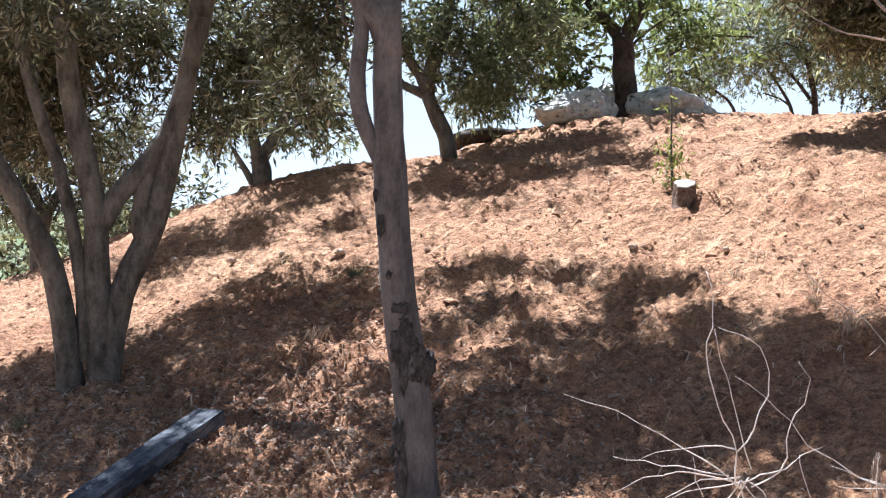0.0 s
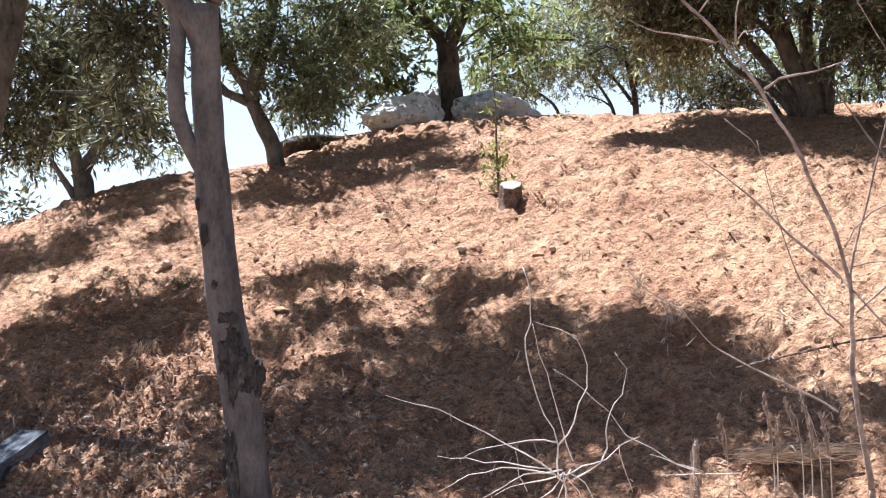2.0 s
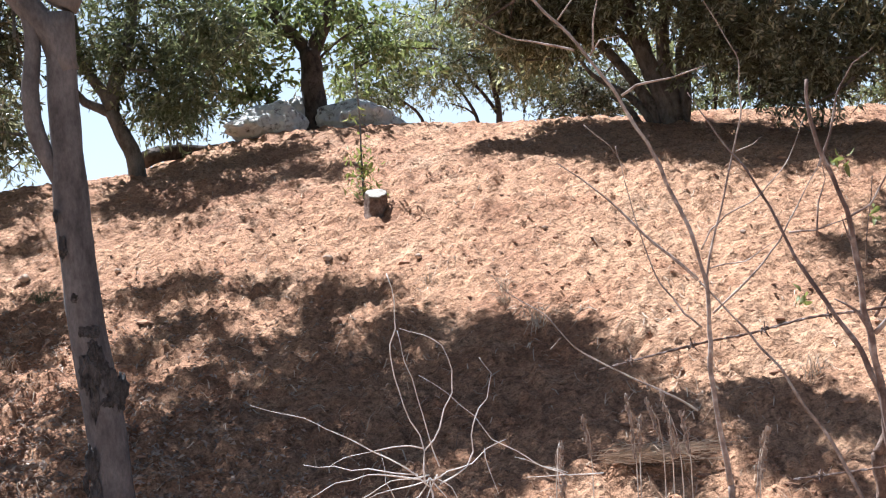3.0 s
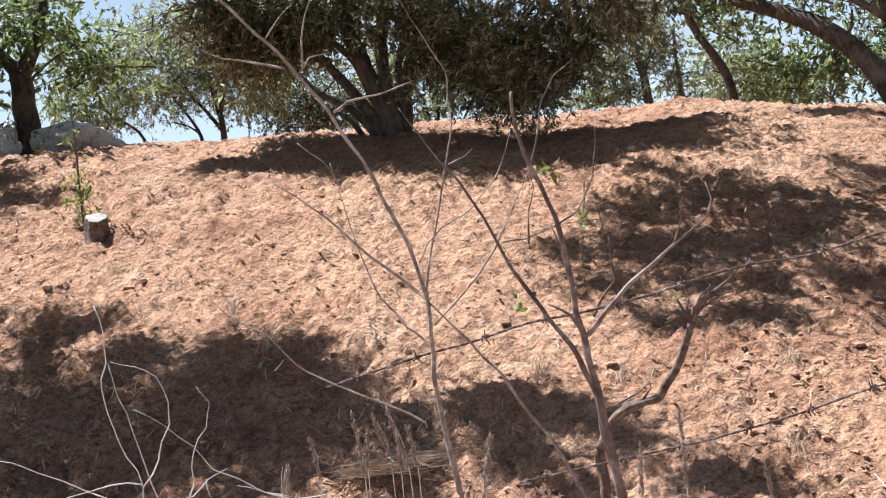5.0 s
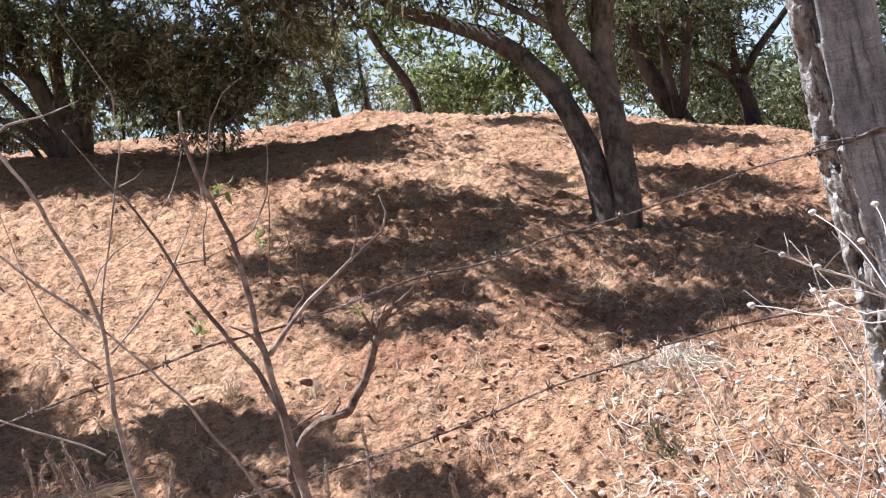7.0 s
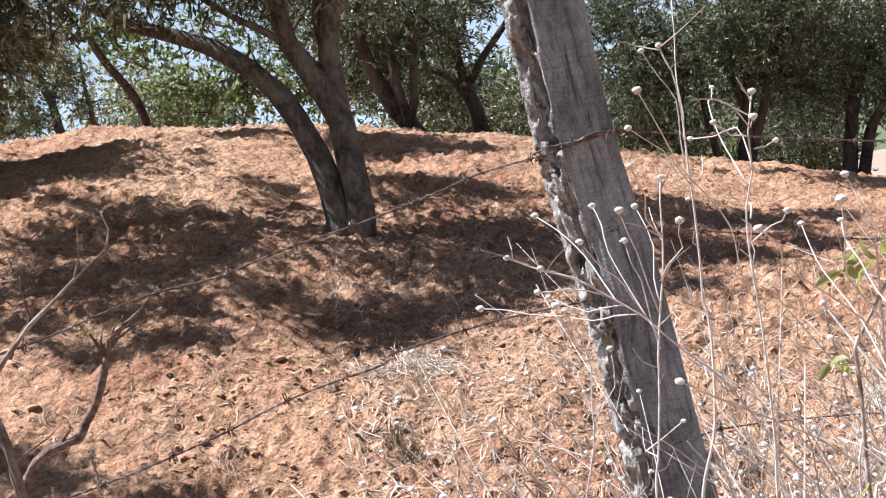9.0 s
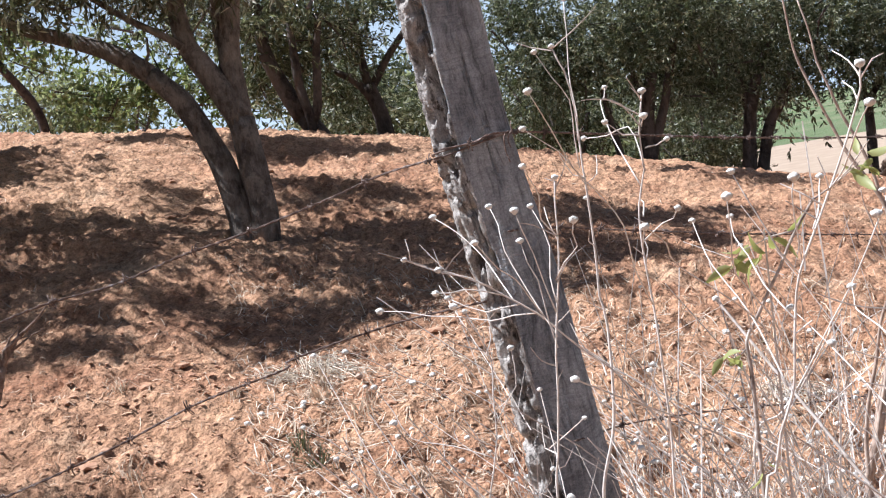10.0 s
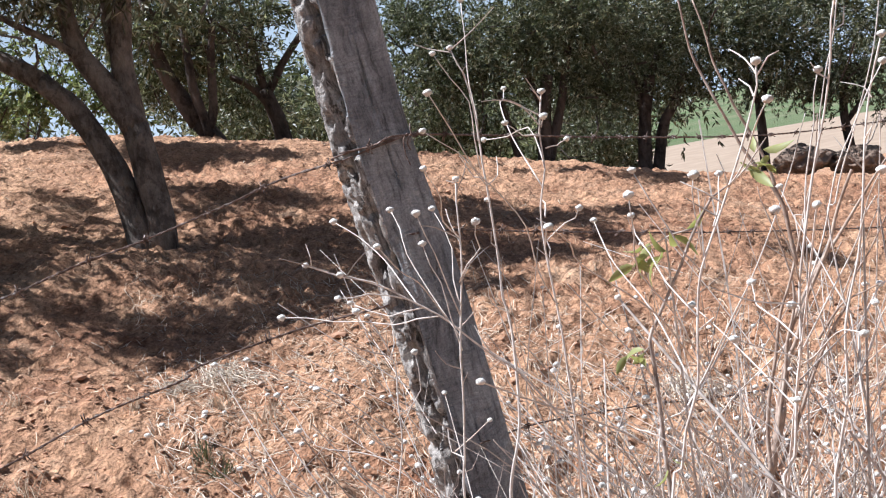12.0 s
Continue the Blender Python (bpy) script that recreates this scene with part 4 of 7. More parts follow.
# olive tree behind the many-stemmed one
limbs, clumps = [], []
limbs.append(([(-2.688, 9.216, 1.492), (-2.791, 9.185, 1.720), (-2.859, 9.164, 1.947)], 0.04, 0.02))
limbs.append(([(-2.688, 9.216, 1.492), (-2.545, 9.257, 1.722), (-2.436, 9.286, 1.914)], 0.04, 0.02))
clumps.append(((-2.755, 9.196, 1.986), (0.40, 0.40, 0.32), 186))
clumps.append(((-2.365, 9.304, 1.800), (0.32, 0.32, 0.24), 124))
clumps.append(((-2.913, 9.147, 1.681), (0.24, 0.24, 0.24), 99))
clumps.append(((-2.145, 9.357, 2.033), (0.32, 0.32, 0.28), 136))
clumps.append(((-2.581, 9.246, 1.568), (0.24, 0.24, 0.14), 43))
tree((-2.708, 9.210, 0.949),
     "grey-green olive tree beyond the many-stemmed tree", "olive tree",
     ([(-2.708, 9.210, 0.949), (-2.724, 9.205, 1.339), (-2.688, 9.216, 1.530)], 0.08, 0.06), limbs, clumps,
     BARK_OLIVE, LEAF_OLIVE, 0.055, 0.013, 16, 261, droop=0.35, spray=4)

# low tree behind the crest
limbs, clumps = [], []
limbs.append(([(4.653, 13.754, 2.696), (4.491, 13.808, 2.884), (4.384, 13.842, 3.069)], 0.02, 0.008))
limbs.append(([(4.661, 13.752, 2.755), (4.830, 13.693, 2.924), (5.003, 13.631, 3.092)], 0.02, 0.008))
clumps.append(((4.482, 13.810, 2.675), (0.36, 0.36, 0.24), 161))
clumps.append(((4.821, 13.697, 2.687), (0.36, 0.36, 0.27), 173))
clumps.append(((4.664, 13.750, 2.993), (0.48, 0.48, 0.30), 161))
clumps.append(((5.155, 13.575, 2.727), (0.30, 0.30, 0.30), 124))
clumps.append(((4.149, 13.913, 2.902), (0.36, 0.36, 0.30), 124))
tree((4.642, 13.758, 1.811),
     "low sunlit tree behind the wide olive tree", "tree",
     ([(4.642, 13.758, 1.811), (4.662, 13.751, 2.636), (4.648, 13.756, 2.875)], 0.04, 0.03), limbs, clumps,
     BARK_DARK, LEAF_OLIVE, 0.06, 0.016, 14, 271, droop=0.35, spray=4)

# thin grey trees past the wide one
limbs, clumps = [], []
limbs.append(([(7.075, 10.373, 2.381), (7.065, 10.379, 2.578), (7.048, 10.391, 2.786), (7.052, 10.388, 3.042)], 0.022, 0.012))
limbs.append(([(6.800, 10.553, 2.588), (6.862, 10.514, 2.811), (6.921, 10.475, 3.009)], 0.02, 0.01))
limbs.append(([(6.318, 10.846, 2.364), (6.411, 10.792, 2.405), (6.503, 10.738, 2.435)], 0.02, 0.012))
limbs.append(([(6.770, 10.573, 2.746), (6.608, 10.674, 2.896), (6.481, 10.750, 2.964)], 0.016, 0.008))
clumps.append(((6.547, 10.711, 2.698), (0.36, 0.36, 0.26), 186))
clumps.append(((6.909, 10.483, 2.856), (0.26, 0.26, 0.26), 124))
clumps.append(((6.802, 10.552, 3.128), (0.41, 0.41, 0.26), 161))
clumps.append(((6.391, 10.804, 2.433), (0.31, 0.31, 0.11), 93))
clumps.append(((6.660, 10.641, 2.477), (0.21, 0.21, 0.10), 55))
clumps.append(((7.032, 10.402, 2.531), (0.13, 0.13, 0.21), 37))
tree((6.857, 10.517, 1.901),
     "thin grey-barked tree past the wide olive tree", "olive tree",
     ([(6.857, 10.517, 1.901), (6.807, 10.549, 2.561), (6.770, 10.573, 2.746), (6.725, 10.601, 2.984), (6.681, 10.628, 3.247)], 0.05, 0.025), limbs, clumps,
     BARK_OLIVE, LEAF_PALE, 0.055, 0.014, 14, 281, droop=0.35, spray=4)

# ---- more materials ----
TWIG_PALE = plain_material("pale_dry_twig", [(0.3, (0.34, 0.27, 0.21)), (0.6, (0.60, 0.51, 0.42))], 0.8, 60, (1, 1, 0.3), 0.4)
TWIG_GREY = plain_material("grey_dead_twig", [(0.3, (0.14, 0.105, 0.088)), (0.5, (0.34, 0.27, 0.225)), (0.68, (0.60, 0.52, 0.45))], 0.85, 30, None, 0.5)
TWIG_BROWN = plain_material("brown_twig", [(0.3, (0.075, 0.048, 0.040)), (0.5, (0.19, 0.135, 0.11)), (0.7, (0.46, 0.38, 0.32))], 0.85, 22, None, 0.5)
TWIG_TAN = plain_material("tan_dry_stem", [(0.3, (0.21, 0.145, 0.11)), (0.5, (0.36, 0.265, 0.205)), (0.7, (0.52, 0.42, 0.34))], 0.85, 40, None, 0.4)
TWIG_WHITE = plain_material("bleached_twig", [(0.3, (0.56, 0.49, 0.42)), (0.6, (0.80, 0.74, 0.67))], 0.75, 70, None, 0.3)
WEED_STEM = plain_material("bleached_weed_stem", [(0.3, (0.43, 0.35, 0.29)), (0.6, (0.70, 0.62, 0.55))], 0.75, 40, None, 0.2, island=True)
DEAD_WOOD = plain_material("grey_dead_wood", [(0.3, (0.075, 0.046, 0.034)), (0.52, (0.18, 0.12, 0.09)), (0.72, (0.31, 0.24, 0.195))], 1.0, 55, None, 1.0, 0.008)
STRAW = plain_material("dry_straw", [(0.3, (0.40, 0.29, 0.195)), (0.6, (0.61, 0.485, 0.355))], 0.8, 8, None, 0.1, island=True)
TAN_STRAW = plain_material("tan_straw", [(0.3, (0.34, 0.205, 0.120)), (0.6, (0.50, 0.335, 0.215))], 0.85, 8, None, 0.1, island=True)
PALE_STRAW = plain_material("bleached_straw", [(0.3, (0.50, 0.41, 0.31)), (0.6, (0.72, 0.63, 0.51))], 0.8, 8, None, 0.1, island=True)
LITTER = plain_material("dead_leaf", [(0.3, (0.27, 0.185, 0.135)), (0.6, (0.48, 0.37, 0.285))], 0.8, 9, None, 0.1, island=True)
CLOD = plain_material("earth_clod", [(0.3, (0.27, 0.135, 0.078)), (0.6, (0.42, 0.245, 0.152))], 0.95, 25, None, 0.8, 0.01, island=True)
STONE = plain_material("pale_stone", [(0.3, (0.30, 0.20, 0.14)), (0.65, (0.50, 0.38, 0.29))], 0.9, 22, None, 0.6, 0.01)
SEED = plain_material("white_seed_head", [(0.3, (0.48, 0.43, 0.37)), (0.6, (0.74, 0.70, 0.64))], 0.85, 90, None, 0.8, 0.006)
SPIKE = plain_material("brown_seed_spike", [(0.3, (0.20, 0.14, 0.105)), (0.65, (0.42, 0.33, 0.26))], 0.9, 120, None, 0.8)
# rust, plus pale flecks that put the sunlit gleam of the wire into its colour
RUST_GLINT = plain_material("rusty_glinting_wire", [(0.3, (0.055, 0.034, 0.027)), (0.55, (0.14, 0.092, 0.072)), (0.68, (0.36, 0.31, 0.28))], 0.75, 70, None, 0.5)
CUT = plain_material("cut_wood", [(0.3, (0.20, 0.165, 0.13)), (0.6, (0.40, 0.35, 0.29))], 0.8, 30, None, 0.3)
BROWN_ROCK = plain_material("brown_rock", [(0.3, (0.15, 0.10, 0.072)), (0.65, (0.34, 0.245, 0.18))], 0.95, 14, None, 0.9, 0.05)
SAND = plain_material("pale_sand", [(0.3, (0.25, 0.18, 0.125)), (0.7, (0.35, 0.265, 0.19))], 0.95, 1.5, None, 0.3)


def rock_material():
    m, nt, b = material("pitted_pale_rock", 0.95)
    c = coords(nt)
    vor = nt.nodes.new("ShaderNodeTexVoronoi")
    vor.inputs["Scale"].default_value = 26.0
    nt.links.new(c, vor.inputs["Vector"])
    n = noise_node(nt, c, 15, 7, 0.78)
    col = ramp(nt, n, [(0.36, (0.10, 0.085, 0.07)), (0.43, (0.56, 0.53, 0.49)), (0.50, (0.86, 0.84, 0.80))])
    nt.links.new(col, b.inputs["Base Color"])
    add = nt.nodes.new("ShaderNodeMath")
    nt.links.new(n, add.inputs[0])
    nt.links.new(vor.outputs["Distance"], add.inputs[1])
    bump(nt, b, add.outputs[0], 1.0, 0.03)
    return m


def timber_material(name, dark, mid_, light, band=0.5, pit=8, pit_at=0.5, fibre=0.06):
    """Weathered timber whose grain runs along its local z, with faint wavy saw marks across it."""
    m, nt, b = material(name, 0.88)
    c = coords(nt)
    # the grain and the saw marks wander
    wob = nt.nodes.new("ShaderNodeTexNoise")
    wob.inputs["Scale"].default_value, wob.inputs["Detail"].default_value = 7.0, 3.0
    nt.links.new(c, wob.inputs["Vector"])
    sway = nt.nodes.new("ShaderNodeVectorMath")
    sway.operation = "MULTIPLY_ADD"
    sway.inputs[1].default_value = (0.05, 0.05, 0.12)
    nt.links.new(wob.outputs["Color"], sway.inputs[0])
    nt.links.new(c, sway.inputs[2])
    w = sway.outputs[0]
    grain = noise_node(nt, w, 70, 5, 0.7, (1, 1, fibre))
    saw = noise_node(nt, w, 42, 4, 0.65, (0.5, 0.5, 3.4))
    blot = noise_node(nt, w, pit, 7, 0.7, (1, 1, 0.5))
    cloud = noise_node(nt, c, 5.5, 5, 0.6, (1, 1, 0.6))
    speck = noise_node(nt, c, 260, 3, 0.7)
    col = ramp(nt, grain, [(0.30, dark), (0.46, mid_), (0.72, light)])
    col = mix(nt, 1.0, col, ramp(nt, cloud, [(0.34, (0.62, 0.61, 0.62)), (0.5, (1.0, 1.0, 1.0)), (0.68, (1.3, 1.28, 1.24))]), "MULTIPLY")
    col = mix(nt, band, col, ramp(nt, saw, [(0.38, (0.62, 0.62, 0.63)), (0.5, (1.0, 1.0, 1.0)), (0.66, (1.3, 1.3, 1.3))]), "MULTIPLY")
    col = mix(nt, 0.6, col, ramp(nt, speck, [(0.35, (0.6, 0.6, 0.6)), (0.6, (1.2, 1.2, 1.2))]), "MULTIPLY")
    # dark blots: stains, and the shade in small rotted pits put into the colour
    col = mix(nt, ramp(nt, blot, [(pit_at, (0, 0, 0)), (pit_at + 0.06, (0.9, 0.9, 0.9))]), col, dark)
    nt.links.new(col, b.inputs["Base Color"])
    add = nt.nodes.new("ShaderNodeMath")
    nt.links.new(grain, add.inputs[0])
    nt.links.new(saw, add.inputs[1])
    bump(nt, b, add.outputs[0], 0.9, 0.006)
    return m


ROCK = rock_material()
POST_WOOD = timber_material("weathered_post_wood", (0.088, 0.083, 0.081), (0.248, 0.241, 0.239), (0.395, 0.384, 0.374), 0.42, 9, 0.62, 0.12)
POST_BARK = timber_material("eroded_sapwood", (0.06, 0.048, 0.04), (0.30, 0.262, 0.23), (0.60, 0.55, 0.49), 0.3, 40, 0.55, 0.2)
PLANK_WOOD = timber_material("grey_plank_wood", (0.045, 0.050, 0.060), (0.120, 0.130, 0.152), (0.27, 0.285, 0.31))


# ---- road and far bushes ----
def build_road():
    """A pale sandy track that passes behind the mound."""
    v, f = [], []
    n = 60
    for i in range(n):
        y = -22 + 95 * i / (n - 1)
        near, far = 21.0 + 0.5 * math.sin(0.31 * y), 41.5 + 0.7 * math.sin(0.47 * y + 1)
        for q in (0, 0.33, 0.67, 1):
            px = near + (far - near) * q
            v.append((px, y, float(ground_z(px, y)) + 0.012 + 0.08 * q * (1 - q)))
    for i in range(n - 1):
        for j in range(3):
            a = 4 * i + j
            f.append((a, a + 1, a + 5, a + 4))
    tagged(mesh_object("road", v, f, SAND, None, "", True), "pale sandy dirt road beyond the mound", "road", kind="structure")


build_road()


def bush(x, y, size, height, n, leaf, seed, label):
    z = float(ground_z(x, y))
    b = thing("bush", (x, y, z), label, "bush", "bushes behind the mound")
    rng = np.random.default_rng(seed)
    stems = []
    for i in range(5):
        a = rng.random() * 6.28
        stems.append(tube([(x, y, z - 0.05), (x + 0.25 * size * math.cos(a), y + 0.25 * size * math.sin(a), z + 0.35 * height), (x + 0.5 * size * math.cos(a), y + 0.5 * size * math.sin(a), z + 0.75 * height)], 0.035, 0.012, 6, 0.2, 0.06, seed + i))
    for v, f in stems:
        mesh_object("stem", v, f, BARK_DARK, b, "", True)
    clumps = []
    for i in range(7):
        a, q = rng.random() * 6.28, rng.random() ** 0.5
        clumps.append(((x + 0.6 * size * q * math.cos(a), y + 0.6 * size * q * math.sin(a), z + height * (0.25 + 0.6 * rng.random())), (0.5 * size, 0.5 * size, 0.3 * height), n // 7))
    v, f = leaves(clumps, 0.11, 0.034, 10, seed + 50, 0.35)
    mesh_object("foliage", v, f, leaf, b)
    return b


for bx, by, s, h, n, lf, lab in (
        (2.2, 18.0, 1.4, 1.8, 700, LEAF_OLIVE, "olive-green bush behind the crest"),
        (7.6, 17.5, 1.7, 2.0, 900, LEAF_PALE, "grey-green bush behind the crest"),
        (11.8, 14.8, 1.8, 1.9, 800, LEAF_PALE, "tall grey-green bush past the trees"),
        (14.5, 12.8, 1.7, 1.9, 1000, LEAF_DARK, "olive-green bush past the trees"),
        (16.5, 10.8, 1.6, 2.3, 1000, LEAF_DARK, "dark green bush near the road"),
        (17.0, 15.0, 2.2, 2.2, 1000, LEAF_OLIVE, "tall olive-green bush near the road"),
        (11.6, 9.6, 1.4, 1.4, 900, LEAF_DARK, "dark bush behind the leaning trees"),
        (-5.5, 12.5, 1.8, 1.9, 1000, LEAF_PALE, "sunlit grey-green bush below the mound"),
        (-4.2, 15.5, 1.6, 1.8, 800, LEAF_OLIVE, "olive-green bush below the mound"),
        (14.6, 7.9, 1.0, 0.8, 350, LEAF_OLIVE, "low bush under the olive row"),
        (14.3, 7.7, 1.5, 2.6, 1300, LEAF_DARK, "tall olive-green bush behind the olive row"),
        (16.5, 8.4, 1.6, 3.0, 1300, LEAF_DARK, "tall olive-green bush behind the olive row"),
        (15.3, 9.6, 1.7, 3.0, 1400, LEAF_DARK, "tall olive-green bush behind the olive row"),
        (12.6, 10.6, 1.6, 1.7, 1000, LEAF_DARK, "olive-green bush behind the leaning trees"),
        (13.0, 8.2, 1.1, 1.0, 400, LEAF_PALE, "low grey-green bush under the olive row")):
    bush(bx, by, s, h, n, lf, int(bx * 37 + by * 11) % 999 + 7, lab)


# ---- rocks, log, stones ----
def boulder(name, centre, width, height, seed, mat, label, category, group="", lean=0.0, rough=1.0):
    bm = bmesh.new()
    bmesh.ops.create_icosphere(bm, subdivisions=4, radius=1.0)
    off = Vector((seed * 3.1, seed * 1.7, 0))
    for v in bm.verts:
        n = noise.noise(v.co * 1.1 + off) * 0.35 + noise.noise(v.co * 3.0 + off) * 0.14 * rough + noise.noise(v.co * 8.0 + off) * 0.06 * rough
        co = v.co * (1 + n)
        v.co = Vector((co.x * width, co.y * width * 0.8, co.z * height * (1 + lean * co.x)))
    ob = part(name, bm, mat, None)
    ob.location = centre
    for p in ob.data.polygons:
        p.use_smooth = True
    return tagged(ob, label, category, group)


boulder("boulder", (0.920, 9.440, 2.190), 0.285, 0.165, 3, ROCK, "pale pitted limestone boulder on the crest", "boulder", "boulders on the crest", 0.45)
boulder("boulder", (1.600, 9.700, 2.235), 0.300, 0.150, 8, ROCK, "flat pale pitted boulder beside the dark tree", "boulder", "boulders on the crest")
boulder("boulder", (1.170, 9.900, 2.270), 0.150, 0.140, 12, ROCK, "small pale boulder behind the dark trunk", "boulder", "boulders on the crest")
boulder("earth_lump", (10.387, 3.688, 0.844), 0.25, 0.11, 15, BROWN_ROCK, "rough low heap of brown earth beside the sandy road", "earth heap", "heaps by the road", 0.0, 2.4)
boulder("earth_lump", (10.616, 3.355, 0.759), 0.24, 0.10, 33, BROWN_ROCK, "rough low heap of brown earth beside the sandy road", "earth heap", "heaps by the road", 0.0, 2.4)

v, f = tube([(0.081, 9.300, 1.984), (0.257, 9.396, 2.036), (0.495, 9.487, 2.041), (0.697, 9.575, 2.077)], 0.06, 0.035, 10, 0.06, 0.2, 77)
tagged(mesh_object("fallen_log", v, f, BARK_DARK, None, "", True), "dark fallen log lying along the crest", "log")

for i, (sx, sy, s) in enumerate([(0.87, 6.24, 0.05), (-0.52, 6.84, 0.06), (-0.82, 6.96, 0.045), (-1.08, 6.99, 0.05), (-1.44, 7.31, 0.05), (-0.71, 5.33, 0.04), (-0.08, 6.72, 0.035), (3.48, 3.03, 0.03), (3.32, 3.02, 0.03), (1.25, 6.02, 0.04), (1.83, 5.96, 0.03), (3.79, 6.02, 0.04), (2.56, 5.45, 0.03)]):
    boulder("stone", (sx, sy, float(ground_z(sx, sy)) + 0.25 * s), s * 0.45, s * 0.30, 20 + i, STONE, "small pale stone lying on the red earth", "stone", "loose stones")


# ---- knots of the young tree ----
def knots(owner, spots):
    """Burls and branch scars that stand out from a trunk."""
    for i, (p, r, tall) in enumerate(spots):
        bm = bmesh.new()
        bmesh.ops.create_icosphere(bm, subdivisions=3, radius=1.0)
        for v in bm.verts:
            k = 1 + (0.28 if r > 0.02 else 0.6) * noise.noise(v.co * 2.2 + Vector((i * 5.0, 0, 0))) + 0.12 * noise.noise(v.co * 6 + Vector((i, 0, 0)))
            v.co = Vector((v.co.x * r * k, v.co.y * r * k, v.co.z * tall * k)) + Vector(p)
        ob = part("knot" if r > 0.02 else "bark_scar", bm, BARK_YOUNG if r > 0.02 else BARK_SCAR, owner)
        for q in ob.data.polygons:
            q.use_smooth = True


knots(YOUNG_TREE, [((-0.041, 4.100, 1.040), 0.019, 0.045), ((-0.055, 4.100, 0.999), 0.016, 0.034)])


def lesions(owner, spots):
    """Flat dark cankers and healed cuts in the bark: centre, half width, half height."""
    for i, (x, y, z, w, h) in enumerate(spots):
        bm = bmesh.new()
        bmesh.ops.create_icosphere(bm, subdivisions=4, radius=1.0)
        off = Vector((i * 7.3, 2.1, 0))
        for v in bm.verts:
            k = 1 + 0.55 * noise.noise(v.co * 1.7 + off) + 0.30 * noise.noise(v.co * 4.5 + off)
            dent = 0.006 * noise.noise(v.co * 5 + off)
            v.co = Vector((x + v.co.x * w * k, y + v.co.y * 0.007 + dent, z + v.co.z * h * k))
        ob = part("bark_scar", bm, BARK_SCAR, owner, "dark cankered bark")
        for q in ob.data.polygons:
            q.use_smooth = True


lesions(YOUNG_TREE, [
    (-0.122, 4.068, 1.215, 0.024, 0.020), (-0.159, 4.068, 1.316, 0.013, 0.013), (-0.138, 4.068, 1.094, 0.018, 0.050), (-0.101, 4.068, 1.105, 0.022, 0.040), (-0.068, 4.068, 1.057, 0.022, 0.044),
    (-0.115, 4.068, 1.015, 0.015, 0.057), (-0.083, 4.068, 1.010, 0.027, 0.017), (-0.134, 4.068, 0.837, 0.015, 0.047), (-0.127, 4.068, 0.721, 0.018, 0.064), (-0.152, 4.068, 0.776, 0.008, 0.030),
    (-0.187, 4.068, 1.463, 0.010, 0.034), (-0.202, 4.068, 1.555, 0.007, 0.018), (-0.115, 4.068, 1.162, 0.017, 0.030), (-0.145, 4.068, 1.218, 0.008, 0.017), (-0.095, 4.068, 1.142, 0.010, 0.027),
])


# ---- plank, stump, sapling ----
def build_plank(far_end, near_end):
    a, b = Vector(far_end), Vector(near_end)
    length = (b - a).length
    bm = bmesh.new()
    n, w, h = 18, 0.058, 0.028
    rings = []
    for i in range(n + 1):
        u = i / n
        ring = []
        for sx, sy in ((-1, -1), (-0.94, -1), (0.94, -1), (1, -1), (1, -0.85), (1, 0.85), (1, 1), (0.95, 1), (-0.3, 1), (-0.94, 1), (-1, 1), (-1, 0.85), (-1, -0.85)):
            worn = 0.003 * noise.noise((sx * 3, sy * 3, u * 14))
            ring.append(bm.verts.new((sx * (w + worn), sy * (h + worn) + 0.006 * math.sin(3 * u), u * length)))
        rings.append(ring)
    m = len(rings[0])
    for p, q in zip(rings, rings[1:]):
        for j in range(m):
            bm.faces.new((p[j], p[(j + 1) % m], q[(j + 1) % m], q[j]))
    bm.faces.new(rings[0][::-1])
    bm.faces.new(rings[-1])
    bmesh.ops.recalc_face_normals(bm, faces=bm.faces)
    ob = part("plank", bm, PLANK_WOOD, None)
    z = (b - a).normalized()
    x = z.cross(Vector((0, 0, 1))).normalized()
    y = z.cross(x)
    if y.z < 0:
        x, y = -x, -y
    ob.matrix_world = Matrix.Translation(a) @ Matrix((x, y, z)).transposed().to_4x4()
    return tagged(ob, "weathered blue-grey timber plank lying on the earth", "plank")


build_plank((-0.872, 5.115, 0.737), (-1.323, 4.112, 0.445)
            )


